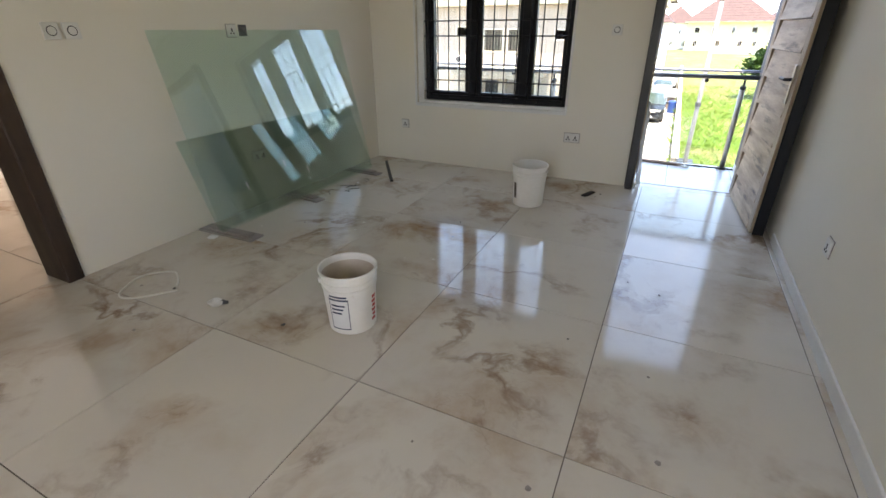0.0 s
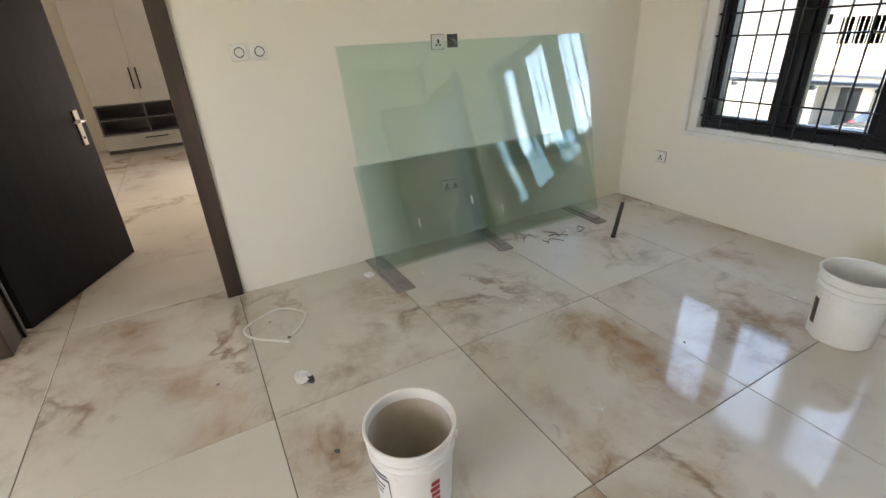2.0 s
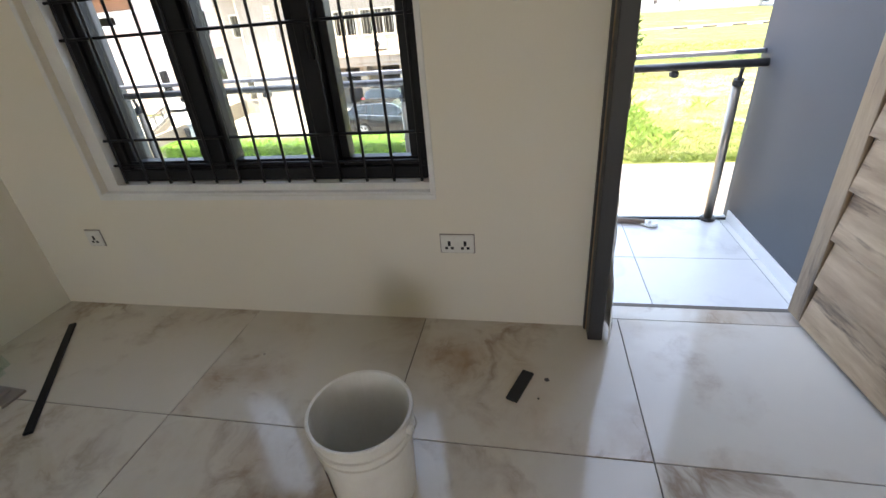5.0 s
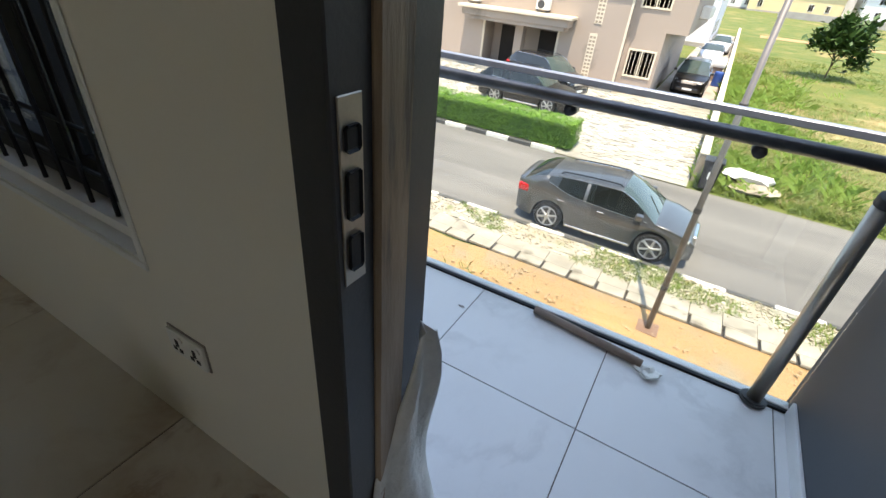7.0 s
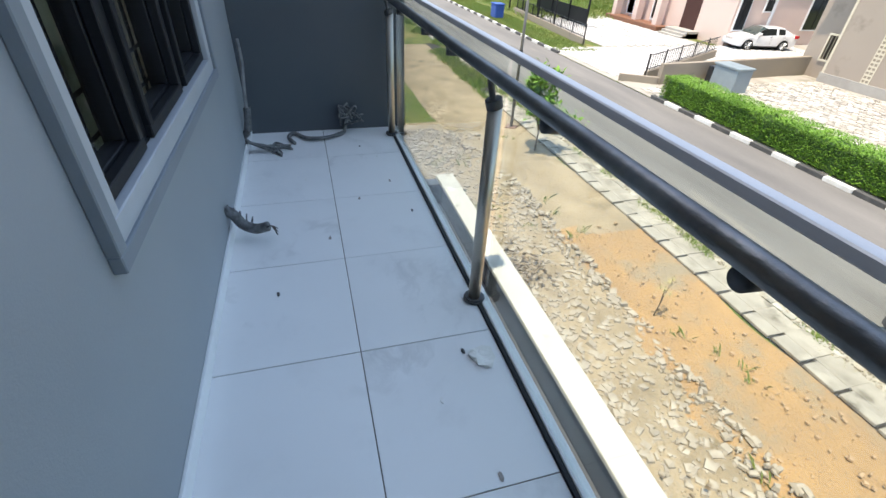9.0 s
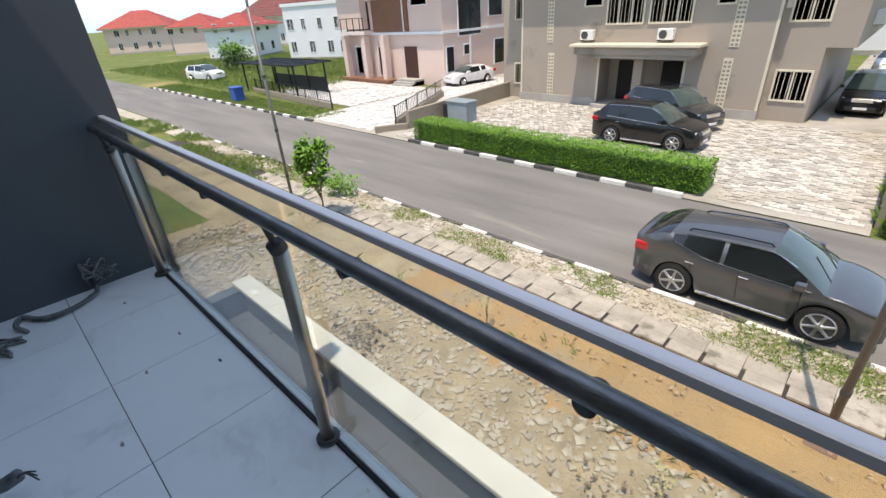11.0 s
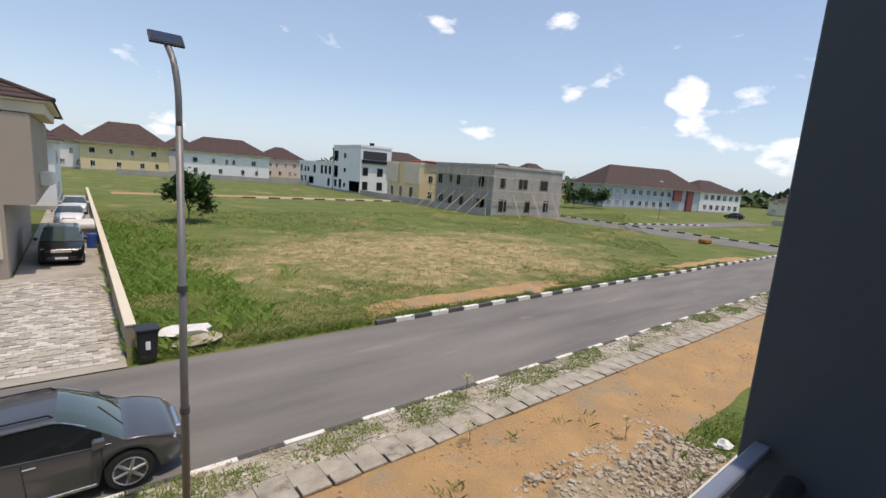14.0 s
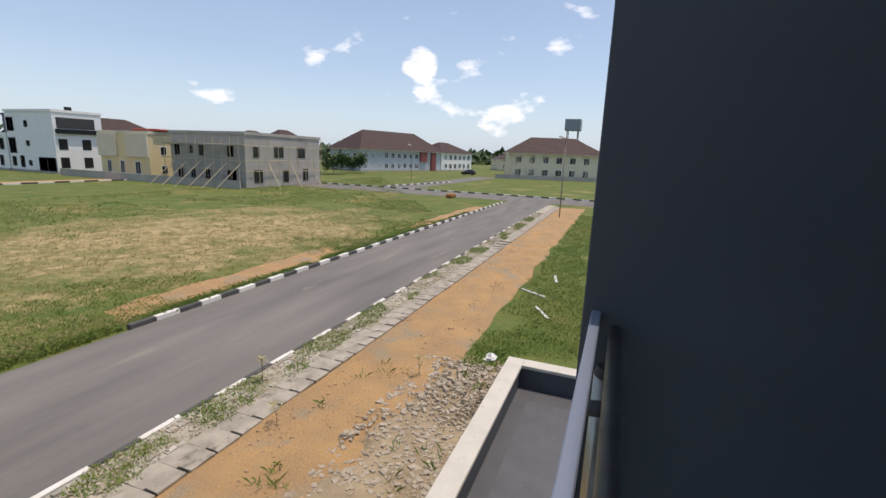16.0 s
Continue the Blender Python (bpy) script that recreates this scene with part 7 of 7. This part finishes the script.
        part("sill_trim", box(rx + wr + 0.1, fx - wr - 0.1, s * hb * 0.955 - 0.02, s * hb * 0.955 + 0.025, low - 0.01, low + 0.06, 0.01), RUBBER if style == "saloon" else CHROME, body)
        hl = part("headlight", box(L / 2 - 0.42, L / 2 - 0.13, s * hb * 0.70 - 0.15, s * hb * 0.70 + 0.15, hood - 0.30, hood - 0.155, 0.04, segments=2), LAMPW, body)
        part("tail_light", box(-L / 2 + 0.02, -L / 2 + 0.34, s * hb * 0.80 - 0.12, s * hb * 0.80 + 0.155, z - 0.17, z + 0.03, 0.04, segments=2), LAMPR, body)
        for ax in (fx, rx):
            wh = part("wheel", rod((ax, s * (hb - 0.23), wr), (ax, s * (hb + 0.005), wr), wr, n=32, bevel=0.03), TYRE, ob, "black tyre")
            rim = part("rim", rod((ax, s * (hb + 0.000), wr), (ax, s * (hb + 0.010), wr), wr * 0.68, n=28), DGREY, wh)
            for q in range(6):
                a = q * math.pi / 3 + 0.3
                part("spoke", rod((ax, s * (hb + 0.010), wr), (ax + math.cos(a) * wr * 0.66, s * (hb + 0.010), wr + math.sin(a) * wr * 0.66), 0.036, r2=0.027, n=6), ALLOY, wh)
            part("rim_lip", tube([(ax + math.cos(a) * wr * 0.68, s * (hb + 0.008), wr + math.sin(a) * wr * 0.68) for a in np.linspace(0, 2 * math.pi, 25)], 0.016, 6), ALLOY, wh)
            part("hub_cap", rod((ax, s * (hb + 0.0), wr), (ax, s * (hb + 0.022), wr), 0.06, n=14), ALLOY, wh)
    part("grille", box(L / 2 - 0.10, L / 2 + 0.004, -0.42, 0.42, hood - 0.36, hood - 0.18, 0.02), CHROME, body)
    part("front_bumper", box(L / 2 - 0.2, L / 2 + 0.02, -0.62, 0.62, low + 0.08, low + 0.28, 0.05, segments=2), paint, body)
    part("number_plate", box(L / 2 + 0.018, L / 2 + 0.03, -0.26, 0.26, low + 0.14, low + 0.25), PAPER, body)
    part("number_plate", box(-L / 2 - 0.012, -L / 2 + 0.03, -0.26, 0.26, 0.66, 0.77), PAPER, body)
    for y in (-0.35, 0.3): part("wiper", rod((cowl + 0.0, y, belt(cowl) + 0.05), (cowl - 0.35, y + 0.42, roof(cowl - 0.35) + 0.03), 0.008, n=5), BLACK, body)
    return ob


car("parked_suv", (-1.32, 15.52, GZ), 0.0, CARGREY, "dark grey crossover parked at the near kerb", 4.42, 1.84, 1.57, 0.95, 0.375, "crossover")
car("parked_suv", (-7.75, 26.0, GZ + 0.02), -0.03, CARBLACK, "black off-road car parked behind the hedge", 4.7, 1.86, 1.74, 1.05, 0.38)
car("parked_suv", (-8.25, 29.9, GZ + 0.02), -0.42, CARSIL, "graphite off-road car parked in the yard", 4.9, 1.90, 1.80, 1.08, 0.39)
car("parked_suv", (-1.35, 37.3, GZ + 0.02), -math.pi / 2, CARBLACK, "black off-road car parked beside the house", 4.6, 1.85, 1.78, 1.06, 0.38)
car("white_car", (-27.4, 36.5, GZ + 0.02), -1.75, CARWHITE, "white saloon parked at the neighbour's house", 4.6, 1.82, 1.45, 0.92, 0.33, "saloon", False)
car("parked_car", (-1.2, 52, GZ + 0.02), -math.pi / 2, CARWHITE, "white saloon parked beside the house", 4.6, 1.82, 1.45, 0.92, 0.33, "saloon", False)
car("parked_car", (-0.9, 60, GZ + 0.02), -math.pi / 2, CARWHITE, "white car parked far down the side yard", 4.6, 1.82, 1.5, 0.92, 0.33, "saloon", False)
car("far_pickup", (-60, 26.5, GZ), 0.3, CARWHITE, "white pick-up parked far down the street", 5.0, 1.85, 1.75, 1.05, 0.37)
car("far_car", (139, 52, GZ), 1.5, CARBLACK, "black car parked at the far junction", 4.6, 1.85, 1.7, 1.0, 0.37)
q = empty("covered_heap", (-0.5, 43.5, GZ + 0.02), "heap of boards under a white tarpaulin by the wall", "heap")
part("boards", box(-0.9, 0.6, -1.4, 1.4, 0, 0.9, 0.05), SHEDGR, q)
part("tarpaulin", box(-0.95, 0.7, -1.5, 1.5, 0.9, 1.25, 0.12, segments=2), SACK, q)
q = empty("blue_drum", (0.0, 40.4, GZ + 0.02), "blue plastic drum beside the wall", "drum")
part("body", lathe([(0, 0), (0.28, 0), (0.3, 0.05), (0.3, 0.8), (0.27, 0.88), (0, 0.88)], 20), BINBLUE, q)
q = empty("yellow_digger", (60.5, 28.6, GZ), "small rust-orange mound of broken plant in the grass", "plant")
part("body", box(-0.9, 0.9, -0.5, 0.5, 0, 0.6, 0.15), mat("rust_orange", (0.3, 0.14, 0.04), rough=0.8), q)

# ---- tiles and paving pieces ----
def tile_field(parent, x_lines, y_lines, clip, gap, top, thick, material, name="tile"):
    cache = {}
    for xa, xb in zip(x_lines, x_lines[1:]):
        for ya, yb in zip(y_lines, y_lines[1:]):
            for c in clip:
                x0, x1, y0, y1 = max(xa, c[0]), min(xb, c[1]), max(ya, c[2]), min(yb, c[3])
                if x1 - x0 < 0.02 or y1 - y0 < 0.02: continue
                key = (round(x1 - x0, 3), round(y1 - y0, 3))
                if key not in cache:
                    w, d = key[0] - gap, key[1] - gap
                    q = finish(name, box(-w / 2, w / 2, -d / 2, d / 2, -thick, 0, 0.0012), material); cache[key] = q.data
                    bpy.data.objects.remove(q)
                q = new(name, cache[key]); q.parent = parent
                q.location = ((x0 + x1) / 2, (y0 + y1) / 2, top + rnd.uniform(-0.0004, 0.0004))


TX = [-1.949 + 0.9 * k for k in range(-9, 5)]
TY = [2.044 + 0.9 * k for k in range(-6, 4)]
tile_field(floor, [-3.27] + TX[9:], TY, [(-3.26, 0.80, -2.21, 4.60)], 0.004, 0.0, 0.01, TILE)
tile_field(floor, [-9.42, -7.62, -5.82, -4.02, -3.25], TY, [(-9.41, -3.26, -1.21, 2.61)], 0.004, 0.0, 0.01, TILE)
tile_field(floor, [-0.20, 0.70], [4.60, 4.705], [(-0.2, 0.7, 4.6, 4.71)], 0.003, 0.0, 0.01, TILE)
tile_field(bfloor, [-1.19 + 0.62 * k for k in range(-5, 5)], [5.257 - 0.62, 5.257, 5.257 + 0.62], [(-3.58, 0.72, FY, 5.784)], 0.004, BZ, 0.01, BTILE)

# loose-laid interlocking blocks of the yard
def blocks(name, x0, x1, y0, y1, w, d, material, label, keep=None, seed=1, lift=0.03):
    r = np.random.RandomState(seed)
    V, F, n = [], [], 0
    ny, nx = int((y1 - y0) / d), int((x1 - x0) / w)
    for j in range(ny):
        for i in range(nx):
            x, y = x0 + (i + 0.5 * (j % 2)) * w, y0 + j * d
            if keep and not keep(x, y): continue
            z = GZ + lift + r.rand() * 0.03
            a, b = x + 0.012, x + w - 0.012
            c, e = y + 0.012, y + d - 0.012
            t = (r.rand(4) - 0.5) * 0.03
            V += [(a, c, z + t[0]), (b, c, z + t[1]), (b, e, z + t[2]), (a, e, z + t[3]), (a, c, z - 0.05), (b, c, z - 0.05), (b, e, z - 0.05), (a, e, z - 0.05)]
            F += [(n, n + 1, n + 2, n + 3), (n, n + 4, n + 5, n + 1), (n + 1, n + 5, n + 6, n + 2), (n + 3, n + 7, n + 4, n)]
            n += 8
    ob = raw(name, V, F, material)
    return tagged(ob, label, "paving", kind="stuff")


def islands(name, a, b, c):
    m = bpy.data.materials.new(name); m.use_nodes = True
    n, l = m.node_tree.nodes, m.node_tree.links
    p = n["Principled BSDF"]; p.inputs["Roughness"].default_value = 0.9
    g = n.new("ShaderNodeNewGeometry"); rmp = n.new("ShaderNodeValToRGB")
    rmp.color_ramp.elements[0].color, rmp.color_ramp.elements[1].color = (*a, 1), (*b, 1)
    l.new(g.outputs["Random Per Island"], rmp.inputs[0])
    co = n.new("ShaderNodeTexCoord"); t = n.new("ShaderNodeTexNoise"); t.inputs["Scale"].default_value = 0.6; t.inputs["Detail"].default_value = 6
    l.new(co.outputs["Object"], t.inputs["Vector"])
    mr = n.new("ShaderNodeMapRange"); mr.inputs["From Min"].default_value, mr.inputs["From Max"].default_value = 0.5, 0.68
    l.new(t.outputs["Fac"], mr.inputs["Value"])
    mxx = n.new("ShaderNodeMix"); mxx.data_type = "RGBA"; mxx.inputs["B"].default_value = (*c, 1)
    l.new(mr.outputs[0], mxx.inputs["Factor"]); l.new(rmp.outputs[0], mxx.inputs["A"])
    l.new(mxx.outputs["Result"], p.inputs["Base Color"])
    return m


PAVE = islands("yard_blocks", (0.57, 0.535, 0.475), (0.28, 0.26, 0.225), (0.37, 0.335, 0.27))
PAVE2 = islands("drive_blocks", (0.63, 0.62, 0.59), (0.46, 0.45, 0.43), (0.54, 0.52, 0.49))
PAVE3 = islands("verge_blocks", (0.50, 0.47, 0.40), (0.28, 0.26, 0.215), (0.17, 0.18, 0.09))
blocks("yard_paving", -19.0, 0.25, 20.8, 32.2, 0.30, 0.22, PAVE, "uneven interlocking paving blocks of the yard", lambda x, y: not (-17.7 < x < -3.6 and 20.5 < y < 22.1))
blocks("drive_paving", -28.3, -20.9, 20.8, 40, 0.5, 0.3, PAVE2, "pale paving blocks of the neighbour's drive", seed=2)
blocks("forecourt_paving", -42.3, -28.6, 24.8, 33.0, 0.5, 0.3, PAVE2, "pale paving blocks of the neighbour's forecourt", seed=4)
blocks("verge_paving", -25, 35, 13.5, 14.36, 0.24, 0.14, PAVE3, "old broken paving blocks of the verge", lambda x, y: noise.noise((x * 0.6, y * 1.2, 2)) > -0.12, seed=3, lift=0.05)
